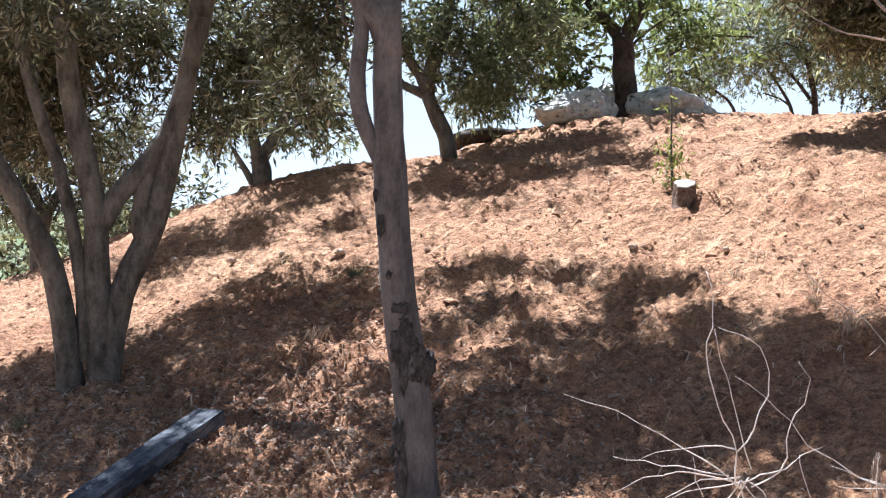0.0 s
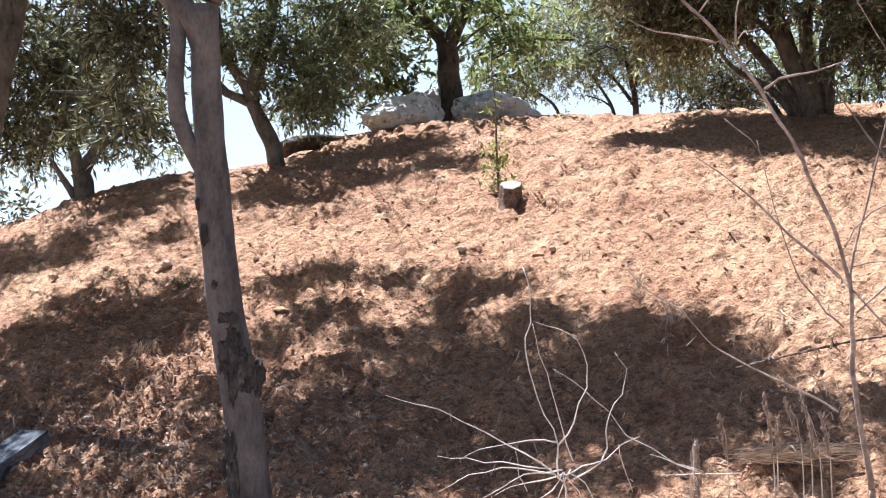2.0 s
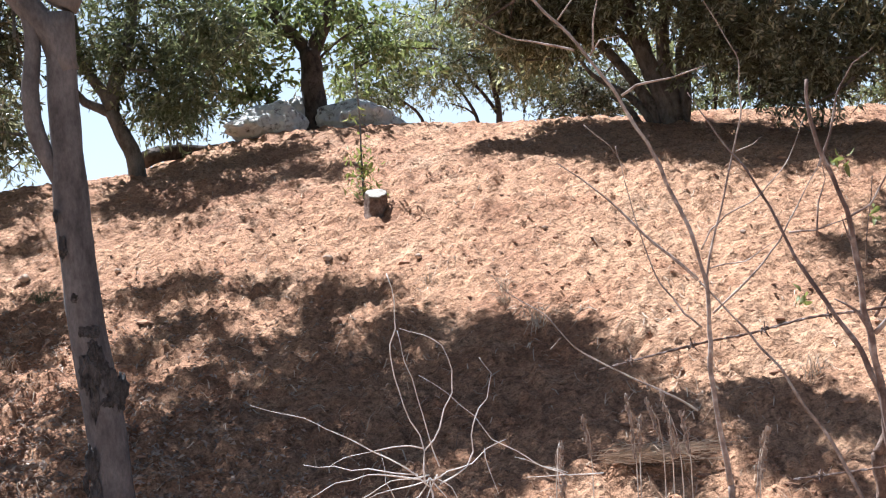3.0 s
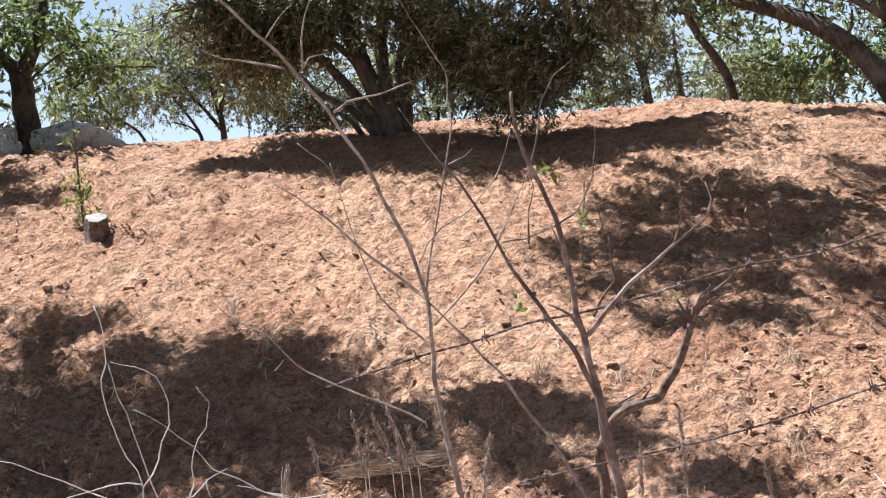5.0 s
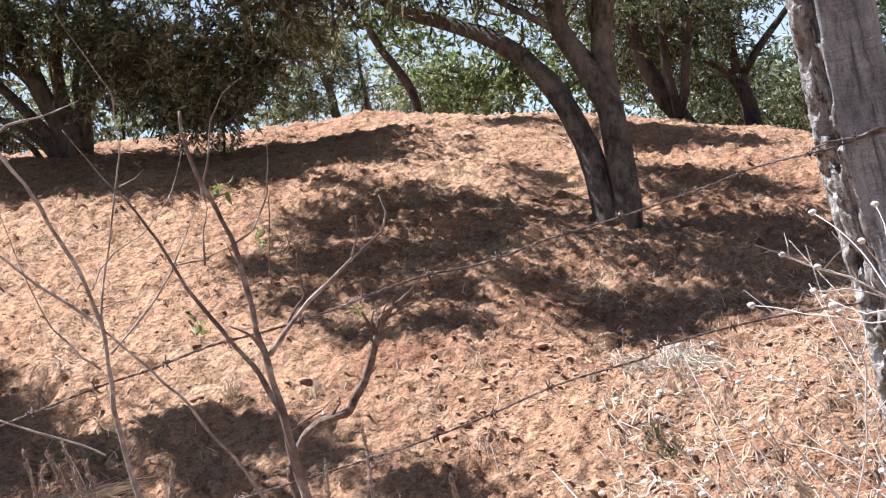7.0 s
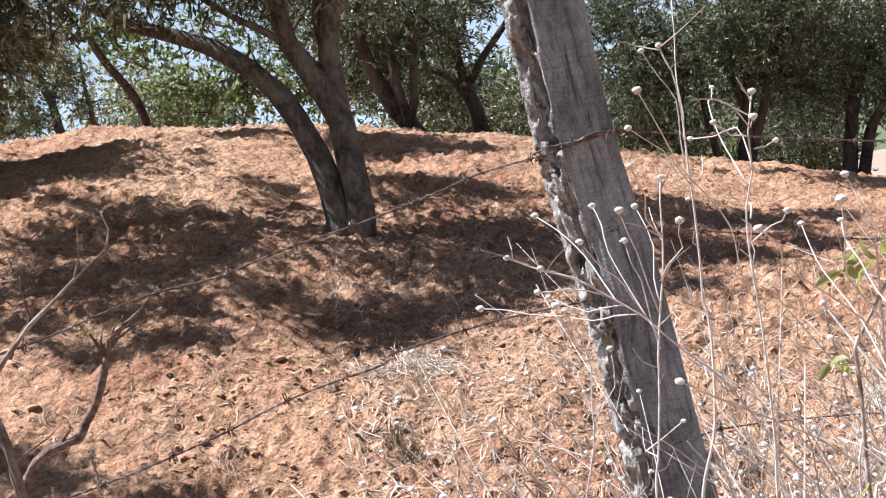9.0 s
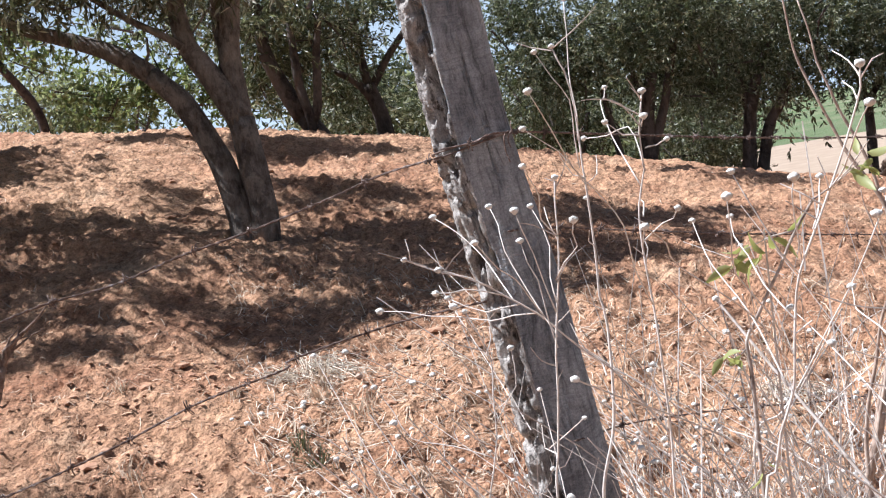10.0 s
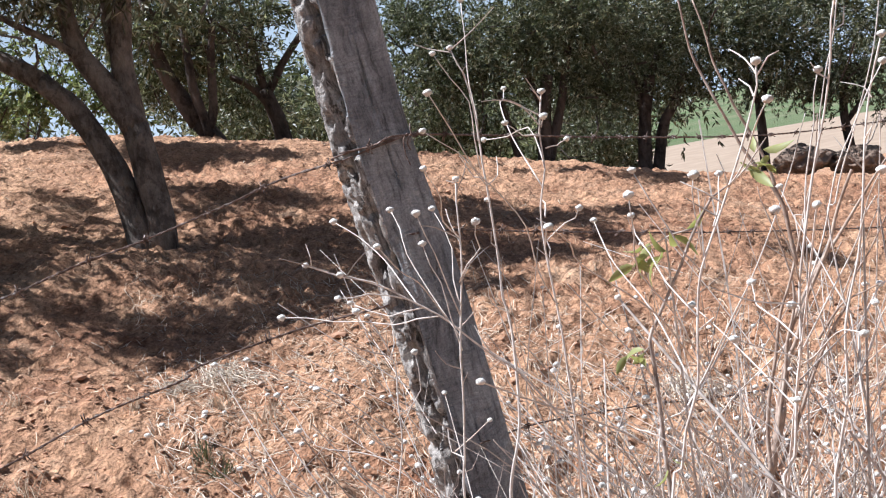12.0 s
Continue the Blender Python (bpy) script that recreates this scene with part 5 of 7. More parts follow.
def build_stump(base):
    """A short stump, sawn off at a slant."""
    t = thing("tree_stump", base, "short sawn tree stump with a pale slanting top", "stump")
    b, n = Vector(base), 28
    ang = [2 * math.pi * k / n for k in range(n)]

    def ring(u, shrink=1.0, up=0.0):
        out_ = []
        for a in ang:
            r = (0.054 + 0.016 * math.exp(-6 * u)) * shrink * (1 + 0.08 * math.sin(3 * a + 1) + 0.16 * noise.noise((math.cos(a) * 2.4, math.sin(a) * 2.4, u * 1.5)) + 0.06 * noise.noise((math.cos(a) * 9, math.sin(a) * 9, u * 3)))
            x, y = r * math.cos(a), r * math.sin(a)
            out_.append((b.x + x + 0.012 * u, b.y + y, b.z + u * (0.13 + 0.42 * (y * 0.97 + x * 0.25)) + up))
        return out_

    vs, fs, rows_ = [], [], 9
    for k in range(rows_):
        vs += ring(k / (rows_ - 1))
    for k in range(rows_ - 1):
        fs += [(k * n + i, k * n + (i + 1) % n, (k + 1) * n + (i + 1) % n, (k + 1) * n + i) for i in range(n)]
    mesh_object("bark", vs, fs, DEAD_WOOD, t, "", True)
    vs = ring(1.0, 0.97, -0.012) + ring(1.0, 0.93, 0.004)
    fs = [(i, (i + 1) % n, n + (i + 1) % n, n + i) for i in range(n)] + [tuple(range(n, 2 * n))]
    mesh_object("cut_face", vs, fs, CUT, t, "pale weathered sawn top")


build_stump((1.173, 6.678, 1.514)
            )


def single_leaves(places, size, seed, mat, parent, name="leaf", width=0.5, curl=0.25):
    """Broad leaves, one object each, that hang at the given places."""
    rng = np.random.default_rng(seed)
    for p in places:
        p = np.array(p)
        d = rng.normal(size=3) + np.array((0, 0, -0.5))
        d /= np.linalg.norm(d)
        s = np.cross(d, rng.normal(size=3))
        s /= np.linalg.norm(s)
        u = np.cross(s, d)
        k = size * (0.7 + 0.6 * rng.random())
        vs, fs = [], []
        for i, (t, w) in enumerate(((0, 0.05), (0.2, 0.75), (0.45, 1.0), (0.75, 0.65), (1.0, 0.04))):
            mid_ = p + d * k * t - u * k * curl * t * t
            vs += [mid_ - s * k * width * 0.5 * w + u * 0.10 * k * w, mid_, mid_ + s * k * width * 0.5 * w + u * 0.10 * k * w]
        for i in range(4):
            a = 3 * i
            fs += [(a, a + 1, a + 4, a + 3), (a + 1, a + 2, a + 5, a + 4)]
        mesh_object(name, [tuple(q) for q in vs], fs, mat, parent, "", True)


def build_sapling(line, leaf_places):
    t = thing("sapling", line[0], "thin sapling with fresh green leaves behind the stump", "sapling")
    v, f = tube(line, 0.007, 0.003, 7, 0.08, 0.05, 9)
    mesh_object("stem", v, f, BARK_YOUNG, t, "", True)
    rng = np.random.default_rng(4)
    places = [tuple(np.array(p) + rng.normal(size=3) * 0.03) for p in leaf_places for _ in range(5)]
    single_leaves(places, 0.040, 5, LEAF_DULL, t, width=0.30)


build_sapling([(1.160, 6.903, 1.611), (1.154, 6.904, 1.836), (1.156, 6.904, 2.007), (1.147, 6.905, 2.178), (1.138, 6.907, 2.321)], [(1.160, 6.903, 1.737), (1.132, 6.908, 1.780), (1.188, 6.899, 1.808), (1.104, 6.912, 1.865), (1.173, 6.901, 1.851), (1.146, 6.906, 1.894), (1.125, 6.909, 2.036), (1.159, 6.903, 2.064), (1.141, 6.906, 2.235), (1.135, 6.907, 2.307), (1.104, 6.912, 1.751), (1.121, 6.910, 1.722), (1.155, 6.904, 1.699), (1.188, 6.898, 1.716), (1.204, 6.896, 1.745), (1.171, 6.901, 1.762), (1.143, 6.906, 1.808), (1.093, 6.914, 1.794), (1.110, 6.911, 1.831), (1.204, 6.896, 1.779), (1.183, 6.899, 1.677), (1.133, 6.908, 1.677), (1.166, 6.902, 1.651), (1.122, 6.910, 1.648), (1.199, 6.897, 1.671), (1.149, 6.905, 1.831), (1.176, 6.900, 1.882), (1.132, 6.908, 1.734), (1.165, 6.902, 1.802), (1.149, 6.905, 1.757), (1.138, 6.907, 1.700), (1.155, 6.904, 1.622)])


# ---- bare shrubs, dead branches ----
def bare_shrub(name, limbs, mat, seed, label, category, sides=7, thin=0.55, group="", bend=0.015):
    """A leafless shrub: every branch a part of its own, with knotty bends."""
    base = limbs[0][0][0]
    t = thing(name, base, label, category, group)
    rng = np.random.default_rng(seed)
    for i, (pts, r0, r1) in enumerate(limbs):
        if i > 1 or len(limbs) == 1:
            r0, r1 = (r0, 0.5 * r1) if r0 > r1 else (0.5 * r0, r1)
        p = [np.array(q) for q in pts]
        fine = [p[0]]
        for a, b in zip(p, p[1:]):
            m = 0.5 * (a + b) + rng.normal(size=3) * bend * np.linalg.norm(b - a)
            fine += [m, b]
        v, f = tube(fine, r0 * thin, r1 * thin, sides, 0.015, 0.14 if sides < 10 else 0.26, seed + i, power=0.6 if i == 1 else 1.0)
        mesh_object("stem" if i == 0 else "branch", v, f, mat, t, "", True)
    return t


limbs = []
limbs.append(([(1.080, 2.361, 0.357), (1.090, 2.371, 0.668), (1.080, 2.361, 0.979)], 0.013, 0.0105))
limbs.append(([(1.080, 2.361, 0.979), (1.067, 2.366, 1.068), (1.057, 2.370, 1.155), (1.055, 2.371, 1.240), (1.054, 2.372, 1.304), (1.053, 2.372, 1.342), (1.041, 2.377, 1.401), (1.027, 2.383, 1.456), (1.003, 2.392, 1.512), (0.980, 2.401, 1.577), (0.960, 2.409, 1.622), (0.930, 2.420, 1.672), (0.905, 2.428, 1.722), (0.871, 2.440, 1.772), (0.832, 2.452, 1.827), (0.792, 2.465, 1.869), (0.753, 2.476, 1.917), (0.723, 2.484, 1.945), (0.670, 2.497, 2.010)], 0.0105, 0.0042))
limbs.append(([(0.839, 2.450, 1.799), (0.777, 2.469, 1.816), (0.734, 2.481, 1.825), (0.697, 2.491, 1.843), (0.647, 2.503, 1.878)], 0.0042, 0.002))
limbs.append(([(0.811, 2.459, 1.857), (0.839, 2.450, 1.895), (0.864, 2.442, 1.919)], 0.003, 0.0015))
limbs.append(([(0.866, 2.442, 1.788), (0.885, 2.435, 1.816), (0.920, 2.423, 1.822)], 0.003, 0.0015))
limbs.append(([(0.872, 2.440, 1.798), (0.874, 2.439, 1.850), (0.883, 2.436, 1.891), (0.902, 2.429, 1.941)], 0.0035, 0.002))
limbs.append(([(0.919, 2.424, 1.710), (0.945, 2.414, 1.728), (1.005, 2.392, 1.738), (1.065, 2.367, 1.758)], 0.0045, 0.0025))
limbs.append(([(1.038, 2.379, 1.361), (0.993, 2.396, 1.407), (0.939, 2.417, 1.460), (0.886, 2.435, 1.519), (0.840, 2.450, 1.560), (0.799, 2.463, 1.591)], 0.0062, 0.003))
limbs.append(([(1.041, 2.377, 1.272), (1.012, 2.389, 1.299), (0.973, 2.404, 1.356), (0.950, 2.413, 1.422), (0.932, 2.419, 1.488), (0.918, 2.424, 1.552), (0.908, 2.427, 1.601)], 0.0035, 0.0018))
limbs.append(([(1.054, 2.372, 1.326), (1.053, 2.372, 1.368), (1.070, 2.365, 1.451), (1.086, 2.358, 1.513), (1.102, 2.351, 1.585), (1.120, 2.343, 1.668), (1.119, 2.344, 1.763), (1.083, 2.360, 1.841), (1.047, 2.375, 1.918)], 0.0042, 0.0018))
limbs.append(([(1.061, 2.369, 1.298), (1.104, 2.350, 1.341), (1.147, 2.331, 1.389), (1.175, 2.318, 1.429), (1.204, 2.303, 1.489), (1.239, 2.286, 1.560), (1.250, 2.280, 1.595)], 0.0042, 0.002))
limbs.append(([(1.039, 2.378, 1.359), (1.064, 2.368, 1.330), (1.116, 2.345, 1.265), (1.168, 2.321, 1.195), (1.208, 2.301, 1.116), (1.250, 2.280, 1.047), (1.293, 2.257, 0.946)], 0.0055, 0.0065))
limbs.append(([(1.045, 2.376, 1.417), (1.061, 2.369, 1.452), (1.088, 2.357, 1.479), (1.139, 2.335, 1.507), (1.187, 2.312, 1.565), (1.218, 2.296, 1.647)], 0.003, 0.0015))
limbs.append(([(1.054, 2.372, 1.381), (1.118, 2.344, 1.393), (1.170, 2.320, 1.429)], 0.0025, 0.0015))
limbs.append(([(0.672, 2.497, 1.386), (0.701, 2.490, 1.351), (0.766, 2.472, 1.307), (0.819, 2.457, 1.243), (0.893, 2.433, 1.196), (0.959, 2.409, 1.161), (1.029, 2.382, 1.118)], 0.0025, 0.0038))
limbs.append(([(0.774, 2.470, 1.241), (0.793, 2.464, 1.262)], 0.002, 0.001))
limbs.append(([(1.108, 2.348, 1.595), (1.138, 2.335, 1.608), (1.154, 2.328, 1.622)], 0.0025, 0.0012))
limbs.append(([(0.905, 2.429, 1.617), (0.908, 2.428, 1.595), (0.925, 2.422, 1.567)], 0.002, 0.0012))
limbs.append(([(0.850, 2.447, 1.659), (0.895, 2.432, 1.618), (0.920, 2.423, 1.568)], 0.002, 0.001))
shrub = bare_shrub("bare_shrub", limbs, TWIG_GREY, 301, "leafless grey-brown shrub with long thin branches", "shrub", thin=0.6, group="bare shrubs by the fence")
limbs = []
limbs.append(([(1.273, 2.096, 0.335), (1.283, 2.106, 0.658), (1.273, 2.096, 0.981)], 0.016, 0.0125))
limbs.append(([(1.273, 2.096, 0.981), (1.263, 2.102, 1.065), (1.253, 2.108, 1.146), (1.242, 2.114, 1.218), (1.237, 2.117, 1.268), (1.228, 2.122, 1.309), (1.224, 2.124, 1.370), (1.214, 2.129, 1.451), (1.197, 2.138, 1.513), (1.180, 2.148, 1.565), (1.163, 2.156, 1.627), (1.156, 2.160, 1.677), (1.157, 2.159, 1.707)], 0.0125, 0.0035))
limbs.append(([(1.268, 2.100, 1.014), (1.256, 2.122, 1.155), (1.235, 2.149, 1.237), (1.210, 2.178, 1.290), (1.185, 2.206, 1.344), (1.160, 2.234, 1.403), (1.147, 2.255, 1.451), (1.138, 2.275, 1.489), (1.116, 2.300, 1.544), (1.092, 2.326, 1.590), (1.060, 2.355, 1.652), (1.032, 2.381, 1.709)], 0.0085, 0.002))
limbs.append(([(1.242, 2.114, 1.268), (1.271, 2.098, 1.305), (1.309, 2.075, 1.350), (1.355, 2.047, 1.390), (1.399, 2.018, 1.430), (1.434, 1.994, 1.460)], 0.0065, 0.0035))
limbs.append(([(1.431, 1.997, 1.456), (1.440, 1.991, 1.489), (1.433, 1.996, 1.520)], 0.003, 0.0015))
limbs.append(([(1.380, 2.031, 1.410), (1.393, 2.022, 1.450), (1.398, 2.019, 1.499)], 0.0025, 0.0012))
limbs.append(([(1.172, 2.152, 1.556), (1.189, 2.143, 1.614), (1.201, 2.136, 1.682), (1.225, 2.123, 1.729), (1.256, 2.106, 1.753)], 0.003, 0.0013))
limbs.append(([(1.206, 2.134, 1.464), (1.243, 2.113, 1.488), (1.270, 2.098, 1.544), (1.279, 2.093, 1.603), (1.281, 2.092, 1.638)], 0.0028, 0.0013))
limbs.append(([(1.122, 2.177, 1.445), (1.160, 2.158, 1.447), (1.206, 2.134, 1.464)], 0.0025, 0.0018))
limbs.append(([(1.164, 2.156, 1.437), (1.168, 2.154, 1.496), (1.179, 2.148, 1.535), (1.172, 2.152, 1.576)], 0.0025, 0.0012))
limbs.append(([(1.234, 2.119, 1.279), (1.219, 2.127, 1.305), (1.186, 2.145, 1.329)], 0.005, 0.003))
limbs.append(([(1.219, 2.127, 1.411), (1.205, 2.134, 1.452), (1.200, 2.137, 1.473)], 0.003, 0.0015))
limbs.append(([(1.256, 2.106, 1.131), (1.310, 2.075, 1.160), (1.329, 2.063, 1.178)], 0.003, 0.0014))
shrub_b = bare_shrub("bare_shrub", limbs, TWIG_BROWN, 331, "leafless forked shrub with a few green leaves", "shrub", thin=0.82, group="bare shrubs by the fence")
single_leaves([(1.220, 2.183, 1.560), (1.226, 2.180, 1.574), (1.232, 2.176, 1.569), (1.236, 2.175, 1.559), (1.229, 2.178, 1.556), (1.222, 2.182, 1.569), (1.235, 2.175, 1.575), (1.340, 2.288, 1.467), (1.347, 2.284, 1.482), (1.353, 2.281, 1.477), (1.357, 2.279, 1.467), (1.350, 2.283, 1.463), (1.343, 2.287, 1.477), (1.357, 2.279, 1.483), (1.175, 2.262, 1.322), (1.182, 2.259, 1.336), (1.188, 2.256, 1.331), (1.192, 2.254, 1.321), (1.185, 2.257, 1.318), (1.178, 2.261, 1.331), (1.191, 2.254, 1.337), (1.746, 2.627, 1.273), (1.754, 2.622, 1.290), (1.761, 2.618, 1.284), (1.766, 2.615, 1.272), (1.758, 2.620, 1.268), (1.749, 2.626, 1.284), (1.765, 2.615, 1.292)], 0.017, 12, LEAF_DULL, shrub_b, width=0.5, curl=0.7)
limbs = []
limbs.append(([(1.637, 2.810, 0.511), (1.647, 2.820, 0.717), (1.637, 2.810, 0.923)], 0.018, 0.016))
limbs.append(([(1.637, 2.810, 0.923), (1.672, 2.790, 0.989), (1.703, 2.772, 1.016), (1.767, 2.733, 1.036), (1.800, 2.712, 1.093), (1.827, 2.695, 1.157), (1.842, 2.685, 1.206)], 0.016, 0.011))
limbs.append(([(1.841, 2.685, 1.202), (1.823, 2.697, 1.243), (1.809, 2.706, 1.281)], 0.008, 0.003))
limbs.append(([(1.843, 2.684, 1.205), (1.850, 2.679, 1.240), (1.885, 2.655, 1.270), (1.919, 2.631, 1.299), (1.945, 2.613, 1.332)], 0.008, 0.003))
limbs.append(([(1.847, 2.681, 1.228), (1.873, 2.664, 1.258), (1.897, 2.647, 1.263)], 0.005, 0.0025))
limbs.append(([(1.850, 2.679, 1.234), (1.863, 2.670, 1.266), (1.884, 2.656, 1.286)], 0.005, 0.002))
limbs.append(([(1.733, 2.754, 1.031), (1.752, 2.742, 1.058), (1.750, 2.743, 1.078)], 0.004, 0.002))
limbs.append(([(1.841, 2.685, 1.206), (1.833, 2.690, 1.238), (1.841, 2.685, 1.264)], 0.006, 0.003))
limbs.append(([(1.843, 2.684, 1.211), (1.863, 2.671, 1.235), (1.876, 2.662, 1.260), (1.882, 2.657, 1.290)], 0.006, 0.002))
limbs.append(([(1.849, 2.680, 1.231), (1.874, 2.663, 1.244), (1.906, 2.641, 1.265), (1.926, 2.627, 1.272)], 0.005, 0.002))
limbs.append(([(1.834, 2.690, 1.182), (1.823, 2.697, 1.208), (1.816, 2.702, 1.224)], 0.006, 0.004))
bare_shrub("dead_branch", limbs, DEAD_WOOD, 361, "thick grey dead branch with broken forked tips", "dead branch", 12, thin=0.78)
limbs = []
limbs.append(([(2.344, 4.018, 1.121), (2.365, 4.007, 1.167), (2.415, 3.977, 1.238), (2.409, 3.981, 1.296), (2.408, 3.981, 1.382)], 0.01, 0.006))
limbs.append(([(2.325, 4.029, 1.287), (2.335, 4.023, 1.439), (2.350, 4.015, 1.580)], 0.004, 0.003))
limbs.append(([(2.376, 4.000, 1.396), (2.405, 3.983, 1.450), (2.425, 3.971, 1.489)], 0.005, 0.003))
limbs.append(([(2.393, 3.990, 1.403), (2.385, 3.995, 1.462), (2.382, 3.997, 1.500)], 0.004, 0.002))
bare_shrub("dead_sapling", limbs, DEAD_WOOD, 381, "broken grey sapling stalk in the shade", "dead sapling")
limbs = []
limbs.append(([(0.400, 1.806, 0.209), (0.410, 1.816, 0.658), (0.400, 1.806, 1.107)], 0.008, 0.005))
limbs.append(([(0.390, 1.808, 1.137), (0.391, 1.808, 1.182), (0.374, 1.812, 1.223), (0.361, 1.815, 1.265), (0.353, 1.816, 1.302), (0.360, 1.815, 1.348), (0.360, 1.815, 1.385), (0.351, 1.816, 1.423)], 0.0034, 0.0018))
limbs.append(([(0.391, 1.808, 1.182), (0.413, 1.803, 1.213), (0.431, 1.799, 1.259), (0.432, 1.799, 1.289), (0.420, 1.802, 1.323), (0.395, 1.807, 1.339), (0.364, 1.814, 1.349)], 0.003, 0.0018))
limbs.append(([(0.362, 1.814, 1.346), (0.370, 1.813, 1.303), (0.384, 1.810, 1.258), (0.397, 1.807, 1.205), (0.410, 1.804, 1.160)], 0.0022, 0.0026))
limbs.append(([(0.388, 1.809, 1.284), (0.424, 1.801, 1.259), (0.459, 1.792, 1.226), (0.480, 1.787, 1.194), (0.542, 1.769, 1.156), (0.582, 1.756, 1.140)], 0.0015, 0.0025))
limbs.append(([(0.468, 1.790, 1.305), (0.483, 1.786, 1.283), (0.476, 1.788, 1.249), (0.459, 1.792, 1.223), (0.455, 1.793, 1.178), (0.446, 1.796, 1.158), (0.410, 1.804, 1.136)], 0.0018, 0.0032))
limbs.append(([(0.498, 1.782, 1.193), (0.473, 1.788, 1.182), (0.453, 1.794, 1.162), (0.421, 1.802, 1.153), (0.399, 1.806, 1.141)], 0.002, 0.003))
limbs.append(([(0.470, 1.789, 1.182), (0.474, 1.788, 1.156), (0.486, 1.785, 1.119)], 0.002, 0.0018))
limbs.append(([(0.164, 1.843, 1.255), (0.203, 1.839, 1.242), (0.264, 1.831, 1.217), (0.323, 1.822, 1.184), (0.367, 1.813, 1.159), (0.396, 1.807, 1.133)], 0.0018, 0.003))
limbs.append(([(0.230, 1.836, 1.171), (0.271, 1.830, 1.167), (0.316, 1.823, 1.161), (0.381, 1.810, 1.150)], 0.0018, 0.0028))
limbs.append(([(0.391, 1.808, 1.185), (0.352, 1.816, 1.189), (0.308, 1.824, 1.182), (0.264, 1.831, 1.167)], 0.0028, 0.0016))
limbs.append(([(0.230, 1.836, 1.122), (0.271, 1.830, 1.144), (0.316, 1.823, 1.153), (0.385, 1.809, 1.143)], 0.0018, 0.003))
limbs.append(([(0.305, 1.825, 1.115), (0.352, 1.816, 1.132), (0.397, 1.807, 1.143)], 0.002, 0.003))
limbs.append(([(0.334, 1.820, 1.180), (0.338, 1.819, 1.142), (0.349, 1.817, 1.120)], 0.0014, 0.002))
limbs.append(([(0.286, 1.828, 1.110), (0.345, 1.818, 1.143), (0.396, 1.807, 1.149)], 0.002, 0.003))
limbs.append(([(0.396, 1.807, 1.145), (0.382, 1.810, 1.121), (0.353, 1.816, 1.097)], 0.003, 0.002))
limbs.append(([(0.403, 1.806, 1.145), (0.425, 1.801, 1.131), (0.439, 1.797, 1.102)], 0.003, 0.002))
limbs.append(([(0.407, 1.805, 1.149), (0.389, 1.809, 1.110), (0.382, 1.810, 1.084)], 0.003, 0.002))
limbs.append(([(0.397, 1.807, 1.145), (0.417, 1.802, 1.119), (0.421, 1.801, 1.086)], 0.003, 0.002))
limbs.append(([(0.522, 1.775, 1.141), (0.569, 1.760, 1.143), (0.621, 1.743, 1.144)], 0.0018, 0.0025))
limbs.append(([(0.564, 1.762, 1.124), (0.564, 1.762, 1.168), (0.567, 1.761, 1.187)], 0.0025, 0.0015))
limbs.append(([(0.508, 1.779, 1.169), (0.542, 1.769, 1.156), (0.576, 1.758, 1.146)], 0.0015, 0.002))
limbs.append(([(0.400, 1.806, 1.103), (0.400, 1.806, 1.122), (0.397, 1.807, 1.145)], 0.005, 0.0035))
bare_shrub("twig_bush", limbs, TWIG_WHITE, 391, "low bush of bleached bare twigs", "bush", thin=0.36, bend=0.04)
limbs = []
limbs.append(([(1.964, 0.948, 0.231), (1.974, 0.958, 0.562), (1.964, 0.948, 0.892)], 0.009, 0.0075))
limbs.append(([(1.964, 0.948, 0.892), (1.968, 0.941, 1.059), (1.969, 0.939, 1.146), (1.982, 0.913, 1.193), (1.997, 0.881, 1.248), (2.011, 0.852, 1.302), (2.024, 0.823, 1.343)], 0.0075, 0.004))
limbs.append(([(2.009, 0.856, 1.299), (1.995, 0.885, 1.296), (1.976, 0.925, 1.282)], 0.003, 0.002))
limbs.append(([(1.969, 0.939, 1.137), (1.963, 0.950, 1.126), (1.958, 0.959, 1.115)], 0.003, 0.0015))
limbs.append(([(2.021, 0.829, 1.338), (2.041, 0.783, 1.365), (2.051, 0.757, 1.385)], 0.003, 0.002))
vine = bare_shrub("young_shrub", limbs, TWIG_GREY, 421, "young dark-stemmed shrub with bright green leaves", "shrub")
single_leaves([(1.969, 0.938, 1.272), (1.980, 0.917, 1.289), (1.987, 0.903, 1.278), (1.995, 0.886, 1.292), (2.005, 0.865, 1.300), (1.976, 0.926, 1.256), (2.049, 0.762, 1.378), (2.055, 0.747, 1.396), (2.046, 0.770, 1.371), (2.055, 0.747, 1.375), (1.958, 0.959, 1.115), (1.951, 0.973, 1.126), (1.970, 0.937, 0.961), (1.965, 0.948, 0.945), (1.964, 0.949, 1.131), (1.974, 0.928, 1.287), (1.982, 0.913, 1.262), (1.990, 0.896, 1.272), (1.975, 0.927, 1.270), (1.998, 0.880, 1.278), (1.966, 0.944, 1.260), (2.051, 0.756, 1.368), (2.050, 0.759, 1.394), (2.057, 0.741, 1.386), (1.954, 0.967, 1.112), (1.963, 0.951, 1.118)], 0.034, 14, LEAF_FRESH, vine, width=0.38, curl=0.6)


limbs = []
limbs.append(([(2.253, 0.922, 0.287), (2.258, 0.910, 0.824), (2.264, 0.897, 0.881), (2.273, 0.874, 0.955)], 0.012, 0.009))
limbs.append(([(2.282, 0.904, 0.875), (2.298, 0.867, 1.017), (2.315, 0.823, 1.116), (2.333, 0.773, 1.206), (2.351, 0.719, 1.326)], 0.0065, 0.0032))
